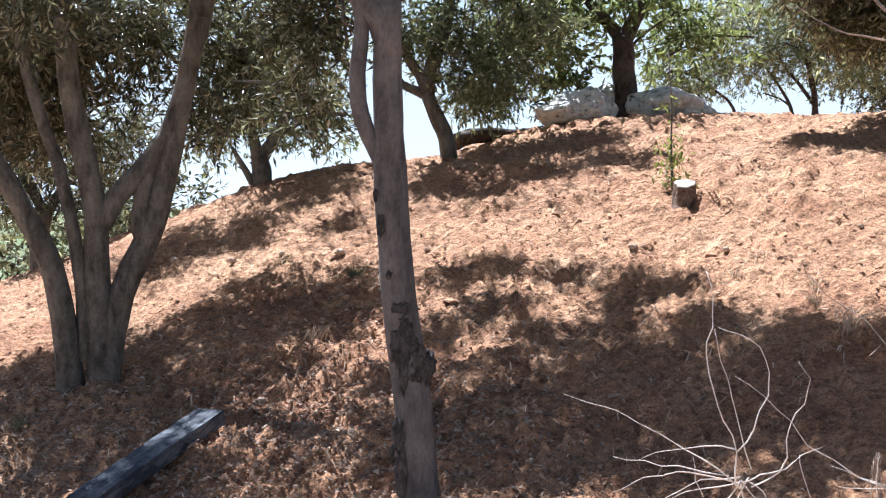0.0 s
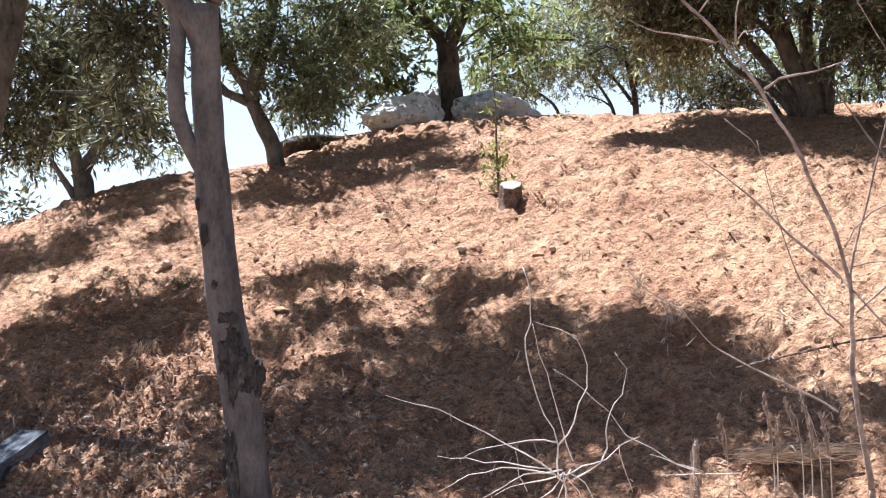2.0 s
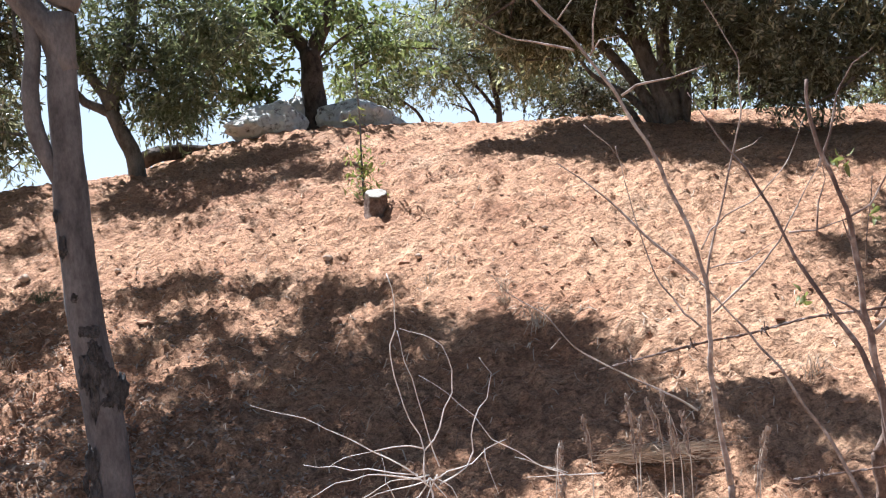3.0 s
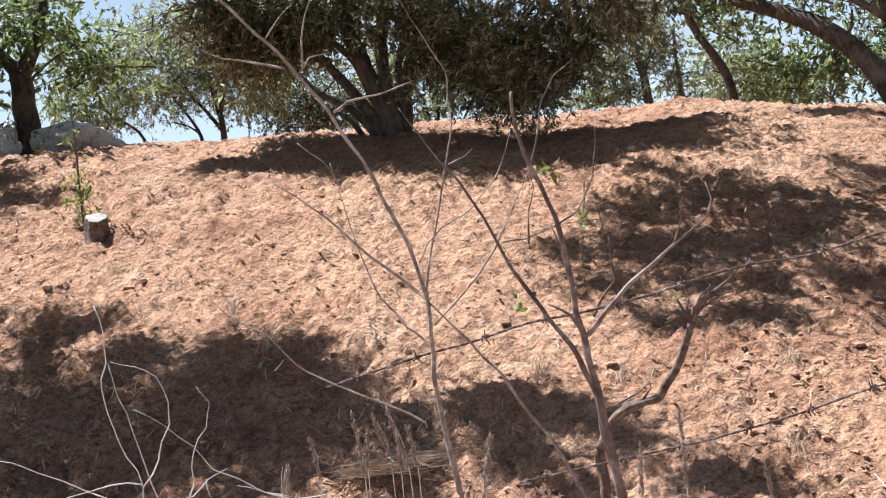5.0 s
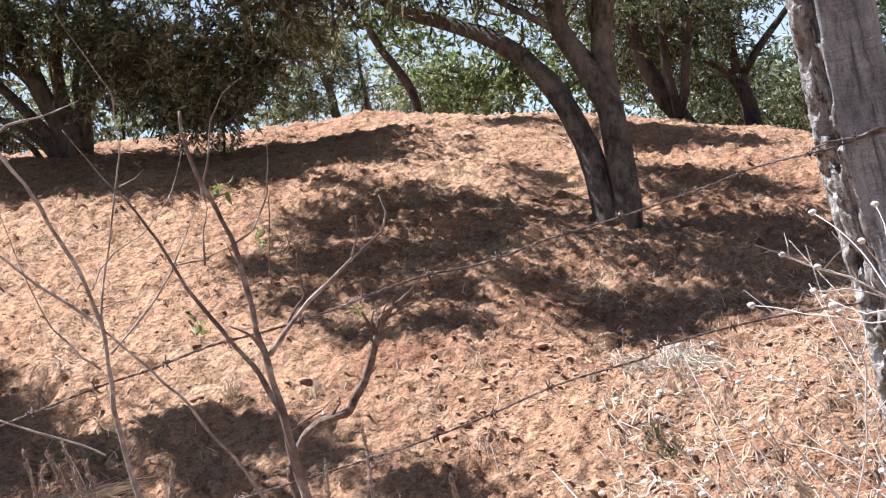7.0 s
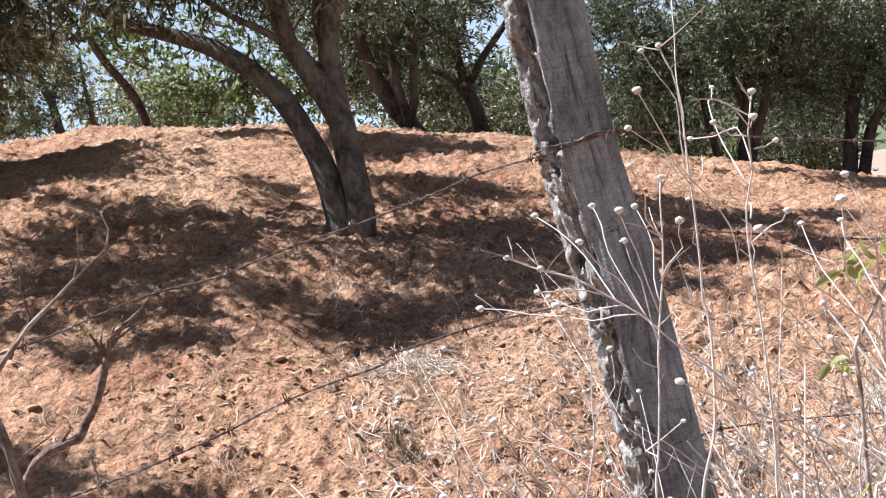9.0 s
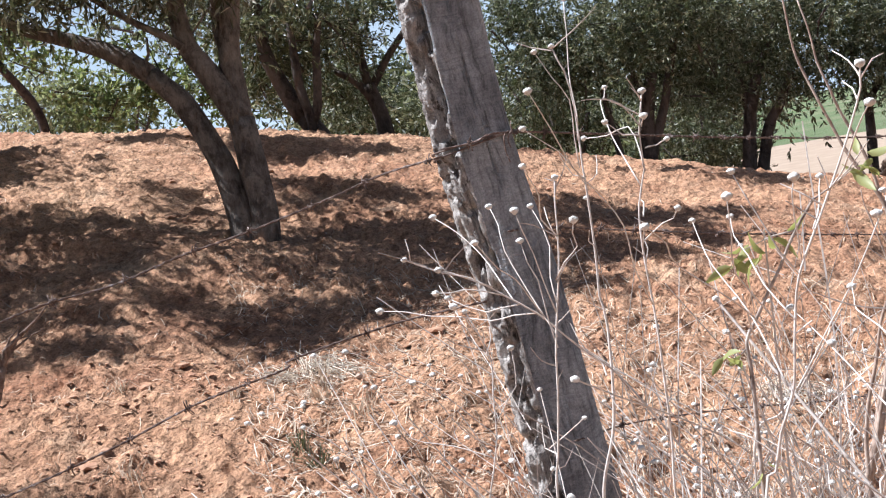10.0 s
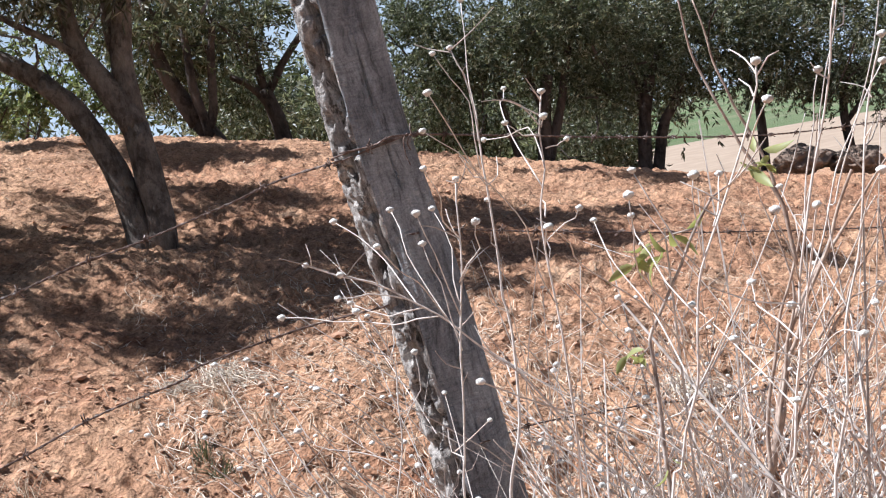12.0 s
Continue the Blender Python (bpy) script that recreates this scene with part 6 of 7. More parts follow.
limbs.append(([(2.223, 0.892, 0.855), (2.230, 0.875, 0.986), (2.244, 0.840, 1.114), (2.260, 0.799, 1.215), (2.276, 0.755, 1.341), (2.282, 0.736, 1.428)], 0.005, 0.0022))
limbs.append(([(2.325, 0.907, 0.903), (2.335, 0.881, 1.000), (2.342, 0.865, 1.068), (2.358, 0.821, 1.148), (2.377, 0.769, 1.215), (2.402, 0.691, 1.316), (2.413, 0.654, 1.365)], 0.0075, 0.003))
limbs.append(([(2.267, 0.889, 0.899), (2.279, 0.861, 1.012), (2.290, 0.833, 1.112), (2.291, 0.828, 1.173), (2.284, 0.848, 1.279), (2.281, 0.855, 1.326)], 0.005, 0.002))
limbs.append(([(2.265, 0.894, 0.851), (2.285, 0.844, 0.952), (2.308, 0.783, 1.069), (2.323, 0.740, 1.147), (2.344, 0.675, 1.243), (2.351, 0.651, 1.279)], 0.005, 0.002))
limbs.append(([(2.301, 0.802, 1.060), (2.318, 0.755, 1.116), (2.337, 0.697, 1.138), (2.345, 0.671, 1.145)], 0.003, 0.0015))
limbs.append(([(2.202, 0.782, 1.200), (2.200, 0.787, 1.300), (2.187, 0.820, 1.375), (2.177, 0.846, 1.447), (2.167, 0.870, 1.524), (2.162, 0.881, 1.581), (2.160, 0.885, 1.662)], 0.005, 0.0035))
limbs.append(([(2.217, 0.799, 1.318), (2.212, 0.813, 1.389), (2.201, 0.838, 1.462), (2.194, 0.858, 1.539), (2.188, 0.872, 1.641)], 0.0038, 0.003))
bare_shrub("dry_shrub", limbs, TWIG_TAN, 441, "dry tan-brown shrub with long bare stems", "shrub", thin=0.8, bend=0.03)
bare_shrub("dry_stalk", [([(2.133, 1.031, 0.273), (2.113, 1.031, 0.938), (2.155, 0.944, 1.048), (2.193, 0.859, 1.184), (2.226, 0.774, 1.350), (2.238, 0.740, 1.433)], 0.0036, 0.0018)], WEED_STEM, 460, "long bleached dry stalk among the weeds", "stalk", thin=0.8, group="dry stalks", bend=0.03)
bare_shrub("dry_stalk", [([(2.301, 0.800, 0.266), (2.281, 0.800, 1.225), (2.292, 0.768, 1.322), (2.302, 0.741, 1.418), (2.309, 0.719, 1.496), (2.319, 0.688, 1.599)], 0.0032, 0.0022)], WEED_STEM, 461, "long bleached dry stalk among the weeds", "stalk", thin=0.8, group="dry stalks", bend=0.03)
bare_shrub("dry_stalk", [([(2.346, 0.763, 0.260), (2.326, 0.763, 1.223), (2.337, 0.730, 1.329), (2.350, 0.690, 1.424), (2.360, 0.657, 1.509), (2.366, 0.637, 1.586)], 0.0034, 0.002)], WEED_STEM, 462, "long bleached dry stalk among the weeds", "stalk", thin=0.8, group="dry stalks", bend=0.03)
bare_shrub("dry_stalk", [([(2.089, 0.708, 0.226), (2.069, 0.708, 0.856), (2.058, 0.740, 0.905), (2.033, 0.801, 0.987), (2.018, 0.835, 1.027), (2.000, 0.876, 1.062)], 0.003, 0.0018)], WEED_STEM, 463, "long bleached dry stalk among the weeds", "stalk", thin=0.8, group="dry stalks", bend=0.03)
bare_shrub("dry_stalk", [([(2.026, 0.788, 0.227), (2.006, 0.788, 0.869), (1.996, 0.811, 0.916), (1.971, 0.866, 1.002), (1.947, 0.917, 1.063)], 0.0026, 0.0018)], WEED_STEM, 464, "long bleached dry stalk among the weeds", "stalk", thin=0.8, group="dry stalks", bend=0.03)
bare_shrub("dry_stalk", [([(2.109, 0.796, 0.246), (2.089, 0.796, 0.841), (2.086, 0.804, 0.932), (2.077, 0.825, 1.033), (2.067, 0.848, 1.117)], 0.0026, 0.0016)], WEED_STEM, 465, "long bleached dry stalk among the weeds", "stalk", thin=0.8, group="dry stalks", bend=0.03)
bare_shrub("dry_stalk", [([(2.129, 0.799, 0.246), (2.109, 0.799, 0.834), (2.119, 0.774, 0.921), (2.137, 0.727, 1.021), (2.156, 0.673, 1.118)], 0.003, 0.0016)], WEED_STEM, 466, "long bleached dry stalk among the weeds", "stalk", thin=0.8, group="dry stalks", bend=0.03)


# ---- fence ----
LOOP_HEIGHT = 0.707


def build_post(line):
    """A leaning old post: sawn face to the path, eroded rough edge."""
    c, u = spline(line, 0.007)
    n = 144
    rng = np.random.default_rng(17)
    top_h = float(np.linalg.norm(np.array(line[0]) - np.array(line[-1])))
    # rotted cavities down the soft edge: across, up, half width, half height, depth
    holes = [(0.034 + 0.050 * rng.random(), top_h * rng.random(), 0.003 + 0.006 * rng.random(), 0.010 + 0.028 * rng.random() ** 2, 0.014 + 0.022 * rng.random()) for _ in range(95)]
    holes += [(0.050 + 0.012 * math.sin(k * 2.1), 0.72 * top_h + 0.045 * k, 0.007, 0.026, 0.034) for k in range(11)]
    a = np.linspace(0, 2 * np.pi, n, endpoint=False)
    axis = np.array(line[0]) - np.array(line[-1])
    axis /= np.linalg.norm(axis)
    view = np.array((-0.80, -0.60, 0.0))
    view -= axis * view.dot(axis)
    view /= np.linalg.norm(view)
    side = np.cross(axis, view)
    origin = np.array(line[-1])
    vs, k = [], len(c)
    for i in range(k):
        for t in a:
            ca, sa = math.cos(t), math.sin(t)
            e = 3.2
            rad = (abs(ca) ** e + abs(sa) ** e) ** (-1 / e)
            x, y = 0.089 * ca * rad, 0.068 * sa * rad
            h = (c[i] - origin).dot(axis)
            q = Vector((ca * 2.2, sa * 2.2, h * 2.0))
            d = 0.006 * noise.noise(q * 1.3) + 0.002 * noise.noise((ca * 14, sa * 14, h * 6))
            rough = max(0.0, min(1.0, (x - 0.030 - 0.010 * noise.noise((h * 6, 3.0, 0.0))) / 0.012))
            pit = noise.noise((x * 75, sa * 4, h * 17)) - 0.08 + 0.4 * noise.noise((x * 160, sa * 9, h * 50))
            d += rough * (-0.004 - 0.014 * max(0.0, min(1.0, pit * 3.6)) + 0.006 * noise.noise((x * 210, sa * 16, h * 70)) + 0.010 * noise.noise((sa * 3, 1.0, h * 9)))
            if rough > 0.05 and sa > -0.3:
                for hx, hz, hw, hh, hd in holes:
                    if abs(h - hz) < 2.2 * hh and abs(x - hx) < 2.5 * hw:
                        d -= hd * math.exp(-((x - hx) / hw) ** 4 - ((h - hz) / hh) ** 4)
            crack = math.exp(-((x + 0.030 - 0.005 * math.sin(h * 5)) / 0.0016) ** 2) * (1 if sa > 0 else 0)
            d -= 0.012 * crack
            vs.append(((x + ca * d), (y + sa * d), h, i))
    # local frame: x to the left along the face, y towards the path, z up the post
    right = -side
    world_v = []
    for x, y, h, i in vs:
        p = c[i] + right * x + view * y
        world_v.append(p)
    m = Matrix((Vector(right), Vector(view), Vector(axis))).transposed().to_4x4()
    m.translation = Vector(origin)
    inv = m.inverted()
    local = [tuple(inv @ Vector(p)) for p in world_v]
    t = new("fence_post")
    t.matrix_world = m
    t.empty_display_size = 0.1
    tagged(t, "leaning weathered grey fence post with an eroded edge", "fence post")
    core_f, bark_f = [], []
    for i in range(k - 1):
        for j in range(n):
            p, q = i * n + j, i * n + (j + 1) % n
            face = (p, q, q + n, p + n)
            (bark_f if vs[p][0] > 0.032 else core_f).append(face)
    core_f += [tuple(range(n)), tuple(range((k - 1) * n, k * n))]

    def sub(name, faces, mat, label=""):
        used = sorted({i for q in faces for i in q})
        idx = {o: i for i, o in enumerate(used)}
        me = bpy.data.meshes.new(name)
        me.from_pydata([local[i] for i in used], [], [tuple(idx[i] for i in q) for q in faces])
        me.materials.append(mat)
        me.polygons.foreach_set("use_smooth", [True] * len(me.polygons))
        bm = bmesh.new()
        bm.from_mesh(me)
        bmesh.ops.recalc_face_normals(bm, faces=bm.faces)
        bm.to_mesh(me)
        bm.free()
        ob = new(name, me)
        ob.parent = t
        if label:
            tagged(ob, label)

    sub("post_body", core_f, POST_WOOD)
    sub("rough_edge", bark_f, POST_BARK, "pale rotten splintered edge")
    # end of the wire, bent down over the face
    h0 = LOOP_HEIGHT * top_h
    for k, (dx, drop) in enumerate(((-0.058, 0.055), (-0.068, 0.025), (-0.082, -0.03))):
        v, f = tube([(dx - 0.012, 0.074, h0 + 0.012), (dx, 0.080, h0), (dx + 0.004, 0.079, h0 - 0.5 * drop), (dx + 0.001, 0.075, h0 - drop)], 0.0019, 0.0014, 6, 0.006, 0.1, 40 + k)
        end = mesh_object("wire_end", v, f, RUST_GLINT, None, "", True)
        end.parent = t
    # old wire wound round the post
    for turn_h, slope in ((LOOP_HEIGHT, 0.10), (LOOP_HEIGHT + 0.004, 0.02)):
        h0 = turn_h * float(np.linalg.norm(np.array(line[0]) - origin))
        near = c[int(np.argmin([abs((p - origin).dot(axis) - h0) for p in c]))]
        off = inv @ Vector(near)
        pts = []
        for g in np.linspace(0, 2 * np.pi, 40):
            ca, sa = math.cos(g), math.sin(g)
            rad = (abs(ca) ** 3.2 + abs(sa) ** 3.2) ** (-1 / 3.2)
            pts.append((off.x + 0.092 * ca * rad, off.y + 0.072 * sa * rad, off.z - slope * 0.09 * ca))
        v, f = tube(pts, 0.0021, 0.0021, 6, 0.01, 0.1, 3)
        ob = mesh_object("wire_loop", v, f, RUST_GLINT, None, "", True)
        ob.parent = t
        tagged(ob, "rusty wire wound round the wood")
    return t


build_post([(2.518, 1.847, 2.002), (2.527, 1.836, 1.839), (2.526, 1.805, 1.520), (2.538, 1.755, 1.198), (2.547, 1.725, 0.939), (2.551, 1.702, 0.705), (2.559, 1.662, 0.307)])


def barbed_wire(line, seed, label, radius=0.0017, gap=0.135):
    t = thing("barbed_wire", line[0], label, "barbed wire", "fence wires")
    c, u = spline(line, 0.012)
    tan = np.gradient(c, axis=0)
    tan /= np.linalg.norm(tan, axis=1)[:, None]
    n1 = np.cross(tan, (0.1, 0.2, 1.0))
    n1 /= np.linalg.norm(n1, axis=1)[:, None]
    n2 = np.cross(tan, n1)
    s = np.concatenate([[0], np.cumsum(np.linalg.norm(np.diff(c, axis=0), axis=1))])
    for ph in (0.0, math.pi):
        p = c + radius * 0.8 * (np.cos(s * 110 + ph)[:, None] * n1 + np.sin(s * 130 + ph)[:, None] * n2)
        v, f = tube(p[::1], radius, radius, 6, 0.012, 0.12, seed)
        mesh_object("strand", v, f, RUST_GLINT, t, "", True)
    rng = np.random.default_rng(seed)
    at_ = 0.05
    while at_ < s[-1] - 0.03:
        i = int(np.searchsorted(s, at_))
        o, d, e1, e2 = c[i], tan[i], n1[i], n2[i]
        bits = []
        for q in range(2):
            g = rng.random() * 6.28
            w = e1 * math.cos(g) + e2 * math.sin(g)
            bits.append(tube([o + d * 0.006 * q + w * 0.017, o + d * 0.004 * q, o + d * (0.004 * q + 0.006) - w * 0.017], 0.0014, 0.0011, 5, 0.01, 0.0, 1))
        coil = [o + d * (0.0022 * k - 0.006) + 0.0055 * (e1 * math.cos(k * 1.6) + e2 * math.sin(k * 1.6)) for k in range(9)]
        bits.append(tube(coil, 0.0016, 0.0016, 5, 0.004, 0.0, 2))
        v, f = joined(bits)
        mesh_object("barb", v, f, RUST_GLINT, t, "", True)
        at_ += gap * (0.9 + 0.25 * rng.random())
    return t


barbed_wire([(0.918, 2.614, 1.179), (1.078, 2.499, 1.229), (1.155, 2.410, 1.253), (1.268, 2.399, 1.276), (1.367, 2.348, 1.289), (1.481, 2.317, 1.306), (1.570, 2.285, 1.327), (1.690, 2.264, 1.348), (1.815, 2.208, 1.359), (1.950, 2.148, 1.390), (2.081, 2.082, 1.413), (2.232, 1.984, 1.450), (2.341, 1.919, 1.481), (2.403, 1.796, 1.497)], 501, "rusty two-strand barbed wire strung to the post")
barbed_wire([(1.255, 2.461, 0.956), (1.448, 2.383, 0.983), (1.613, 2.316, 1.006), (1.788, 2.254, 1.039), (1.932, 2.163, 1.087), (2.091, 2.058, 1.118), (2.129, 2.071, 1.131), (2.299, 1.922, 1.163), (2.413, 1.752, 1.179)], 502, "rusty sagging lower barbed wire")
barbed_wire([(2.392, 1.791, 1.512), (2.436, 1.733, 1.515), (2.501, 1.695, 1.525), (2.962, 1.722, 1.481), (3.656, 1.702, 1.402), (4.355, 1.592, 1.322), (5.039, 1.436, 1.277), (6.024, 1.195, 1.223)], 503, "rusty barbed wire wound round the post")
barbed_wire([(2.468, 1.706, 1.317), (2.612, 1.711, 1.304), (3.096, 1.693, 1.219), (3.674, 1.662, 1.120), (4.261, 1.556, 1.019), (4.926, 1.463, 0.913), (6.010, 1.263, 0.745)], 504, "rusty middle wire beyond the post")
barbed_wire([(2.489, 1.643, 0.852), (2.726, 1.629, 0.831), (3.158, 1.578, 0.754), (3.498, 1.567, 0.679), (4.077, 1.478, 0.574), (4.522, 1.416, 0.495), (5.604, 1.248, 0.306)], 505, "rusty lower wire among the dry weeds", 0.0013)


# ---- dry weeds ----
def seed_head(p, size, seed):
    rng = np.random.default_rng(seed)
    bm = bmesh.new()
    bmesh.ops.create_icosphere(bm, subdivisions=3, radius=1.0)
    for v in bm.verts:
        k = 1 + 0.10 * rng.normal()
        top = 0.5 + 0.5 * v.co.z
        w = 0.72 + 0.34 * min(1.0, 1.6 * top)
        v.co = Vector((v.co.x * size * k * w, v.co.y * size * k * w, v.co.z * size * 0.80 * k)) + Vector(p)
    return bm


def seed_head_weed(main, sides_, radius, seed):
    """A dry weed: a main stem, thin side stems and a white seed head on each."""
    t = thing("dry_weed", main[0], "dry straw-coloured weed with white seed heads", "weed", "dry weeds by the post")
    rng = np.random.default_rng(600 + seed)

    def wiggle(pts):
        p = [np.array(q) for q in pts]
        out_ = [p[0]]
        for a, b in zip(p, p[1:]):
            out_ += [0.5 * (a + b) + rng.normal(size=3) * 0.03 * np.linalg.norm(b - a), b]
        return out_

    v, f = tube(wiggle(main), radius * 0.7, 0.0013, 7, 0.025, 0.08, seed)
    mesh_object("stem", v, f, WEED_STEM, t, "", True)
    ends = [main[-1]]
    spurs = []
    for k in range(9):
        i = int(rng.integers(1, len(main) - 1))
        a = np.array(main[i]) + (np.array(main[i + 1]) - np.array(main[i])) * rng.random()
        b = a + np.array((rng.normal() * 0.6, rng.normal() * 0.6, 0.7)) * (0.03 + 0.05 * rng.random())
        spurs.append(tube([a, 0.5 * (a + b) + rng.normal(size=3) * 0.006, b], 0.0013, 0.0007, 4, 0.02, 0.1, seed * 53 + k))
    v, f = joined(spurs)
    tagged(mesh_object("dry_twig", v, f, WEED_STEM, t), kind="stuff")
    for i, s in enumerate(sides_):
        v, f = tube(wiggle(s), 0.0013, 0.0008, 5, 0.03, 0.05, seed * 31 + i)
        mesh_object("side_stem", v, f, WEED_STEM, t, "", True)
        ends.append(s[-1])
    for i, e in enumerate(ends):
        head = part("seed_head", seed_head(e, 0.0050 + 0.0022 * rng.random(), seed * 17 + i), SEED, t)
        for q in head.data.polygons:
            q.use_smooth = True


seed_head_weed([(2.089, 1.325, 0.314), (2.089, 1.325, 0.842), (2.121, 1.276, 1.157), (2.120, 1.277, 1.257), (2.123, 1.273, 1.406), (2.124, 1.272, 1.484), (2.121, 1.276, 1.603), (2.112, 1.289, 1.650)],
    [[(2.120, 1.278, 1.436), (2.121, 1.276, 1.554), (2.096, 1.315, 1.646)],
     [(2.123, 1.273, 1.406), (2.081, 1.291, 1.473), (2.031, 1.320, 1.519)],
     [(2.122, 1.274, 1.485), (2.152, 1.289, 1.584), (2.185, 1.300, 1.674), (2.215, 1.314, 1.736)]], 0.006, 0)
seed_head_weed([(1.943, 1.089, 0.268), (1.943, 1.089, 0.891), (1.950, 1.077, 1.143), (1.949, 1.078, 1.304), (1.960, 1.059, 1.424), (1.961, 1.058, 1.481), (1.968, 1.046, 1.542)],
    [[(1.961, 1.058, 1.476), (1.948, 1.080, 1.481), (1.936, 1.100, 1.505)],
     [(1.963, 1.054, 1.489), (1.923, 1.024, 1.504)],
     [(1.964, 1.053, 1.456), (2.016, 1.063, 1.456), (2.068, 1.072, 1.462)],
     [(1.950, 1.077, 1.313), (1.903, 1.009, 1.343), (1.849, 0.951, 1.366)],
     [(1.960, 1.059, 1.424), (2.040, 1.122, 1.492), (2.086, 1.238, 1.485)],
     [(1.950, 1.077, 1.215), (1.866, 1.055, 1.350), (1.765, 1.059, 1.448), (1.671, 1.050, 1.563)],
     [(1.956, 1.067, 1.399), (2.063, 1.180, 1.537), (2.197, 1.249, 1.566)]], 0.0042, 1)
seed_head_weed([(2.071, 1.066, 0.275), (2.071, 1.066, 0.848), (2.007, 1.176, 1.070), (1.969, 1.235, 1.149), (1.933, 1.285, 1.218), (1.875, 1.363, 1.293), (1.811, 1.442, 1.341)],
    [[(1.895, 1.337, 1.273), (1.870, 1.370, 1.295), (1.844, 1.402, 1.315)],
     [(1.905, 1.325, 1.256), (1.848, 1.358, 1.279), (1.799, 1.379, 1.283)],
     [(1.919, 1.305, 1.237), (1.925, 1.381, 1.228), (1.926, 1.460, 1.257)],
     [(1.864, 1.377, 1.203), (1.797, 1.341, 1.234), (1.737, 1.297, 1.268)],
     [(1.933, 1.285, 1.218), (1.942, 1.386, 1.210), (1.930, 1.507, 1.228), (1.923, 1.616, 1.245)],
     [(1.942, 1.273, 1.201), (1.818, 1.232, 1.291), (1.688, 1.197, 1.365)],
     [(1.914, 1.312, 1.243), (2.010, 1.435, 1.314), (2.080, 1.587, 1.389)]], 0.0042, 2)
seed_head_weed([(1.882, 1.271, 0.289), (1.882, 1.271, 0.912), (1.900, 1.247, 1.093), (1.911, 1.231, 1.218), (1.924, 1.211, 1.360), (1.929, 1.204, 1.433)],
    [[(1.906, 1.237, 1.164), (1.899, 1.248, 1.277), (1.888, 1.262, 1.343)],
     [(1.911, 1.231, 1.218), (1.878, 1.234, 1.325), (1.848, 1.234, 1.394)],
     [(1.912, 1.228, 1.236), (1.956, 1.254, 1.323), (1.985, 1.299, 1.390)],
     [(1.915, 1.224, 1.272), (1.876, 1.148, 1.325), (1.814, 1.106, 1.371)],
     [(1.908, 1.235, 1.182), (1.953, 1.343, 1.324), (2.025, 1.414, 1.397)],
     [(1.923, 1.213, 1.342), (1.810, 1.157, 1.414), (1.698, 1.099, 1.463)]], 0.004, 3)
seed_head_weed([(1.697, 0.812, 0.215), (1.697, 0.812, 0.973), (1.713, 0.780, 1.073), (1.728, 0.749, 1.187), (1.736, 0.732, 1.272), (1.757, 0.684, 1.372), (1.777, 0.633, 1.491), (1.778, 0.630, 1.520)],
    [[(1.736, 0.732, 1.272), (1.722, 0.761, 1.336), (1.708, 0.789, 1.414)],
     [(1.738, 0.727, 1.286), (1.715, 0.717, 1.347), (1.695, 0.701, 1.397)],
     [(1.746, 0.709, 1.326), (1.797, 0.717, 1.357), (1.845, 0.732, 1.384)],
     [(1.725, 0.754, 1.173), (1.635, 0.768, 1.294), (1.570, 0.730, 1.393)],
     [(1.730, 0.744, 1.215), (1.800, 0.830, 1.294), (1.882, 0.889, 1.342)],
     [(1.757, 0.684, 1.372), (1.655, 0.603, 1.434), (1.546, 0.536, 1.474)],
     [(1.721, 0.764, 1.130), (1.822, 0.896, 1.281), (1.945, 0.984, 1.337)],
     [(1.724, 0.757, 1.158), (1.517, 0.777, 1.324), (1.351, 0.715, 1.388)]], 0.0042, 4)
seed_head_weed([(1.804, 0.700, 0.209), (1.804, 0.700, 0.936), (1.818, 0.667, 1.084), (1.828, 0.641, 1.231), (1.842, 0.603, 1.372), (1.855, 0.562, 1.508), (1.861, 0.543, 1.590)],
    [[(1.833, 0.626, 1.287), (1.845, 0.594, 1.428), (1.850, 0.579, 1.495)],
     [(1.828, 0.641, 1.231), (1.801, 0.640, 1.294), (1.775, 0.637, 1.333)],
     [(1.824, 0.650, 1.187), (1.882, 0.588, 1.364), (1.931, 0.542, 1.463), (1.969, 0.532, 1.491)],
     [(1.820, 0.660, 1.129), (1.783, 0.541, 1.286), (1.723, 0.482, 1.368)],
     [(1.823, 0.654, 1.158), (1.899, 0.733, 1.194), (1.990, 0.773, 1.212)],
     [(1.820, 0.661, 1.121), (1.719, 0.574, 1.176), (1.613, 0.497, 1.200)],
     [(1.816, 0.670, 1.070), (1.937, 0.771, 1.108), (2.045, 0.897, 1.179)]], 0.0045, 5)
seed_head_weed([(1.920, 0.679, 0.214), (1.920, 0.679, 0.897), (1.934, 0.641, 1.052), (1.949, 0.599, 1.242), (1.958, 0.569, 1.390), (1.970, 0.528, 1.526)],
    [[(1.934, 0.641, 1.052), (1.953, 0.584, 1.154), (1.964, 0.548, 1.210)],
     [(1.938, 0.631, 1.098), (1.904, 0.651, 1.170), (1.869, 0.673, 1.195)],
     [(1.942, 0.618, 1.159), (1.977, 0.669, 1.253), (2.013, 0.716, 1.342)],
     [(1.933, 0.645, 1.037), (1.849, 0.656, 1.122), (1.747, 0.708, 1.179)]], 0.0045, 6)
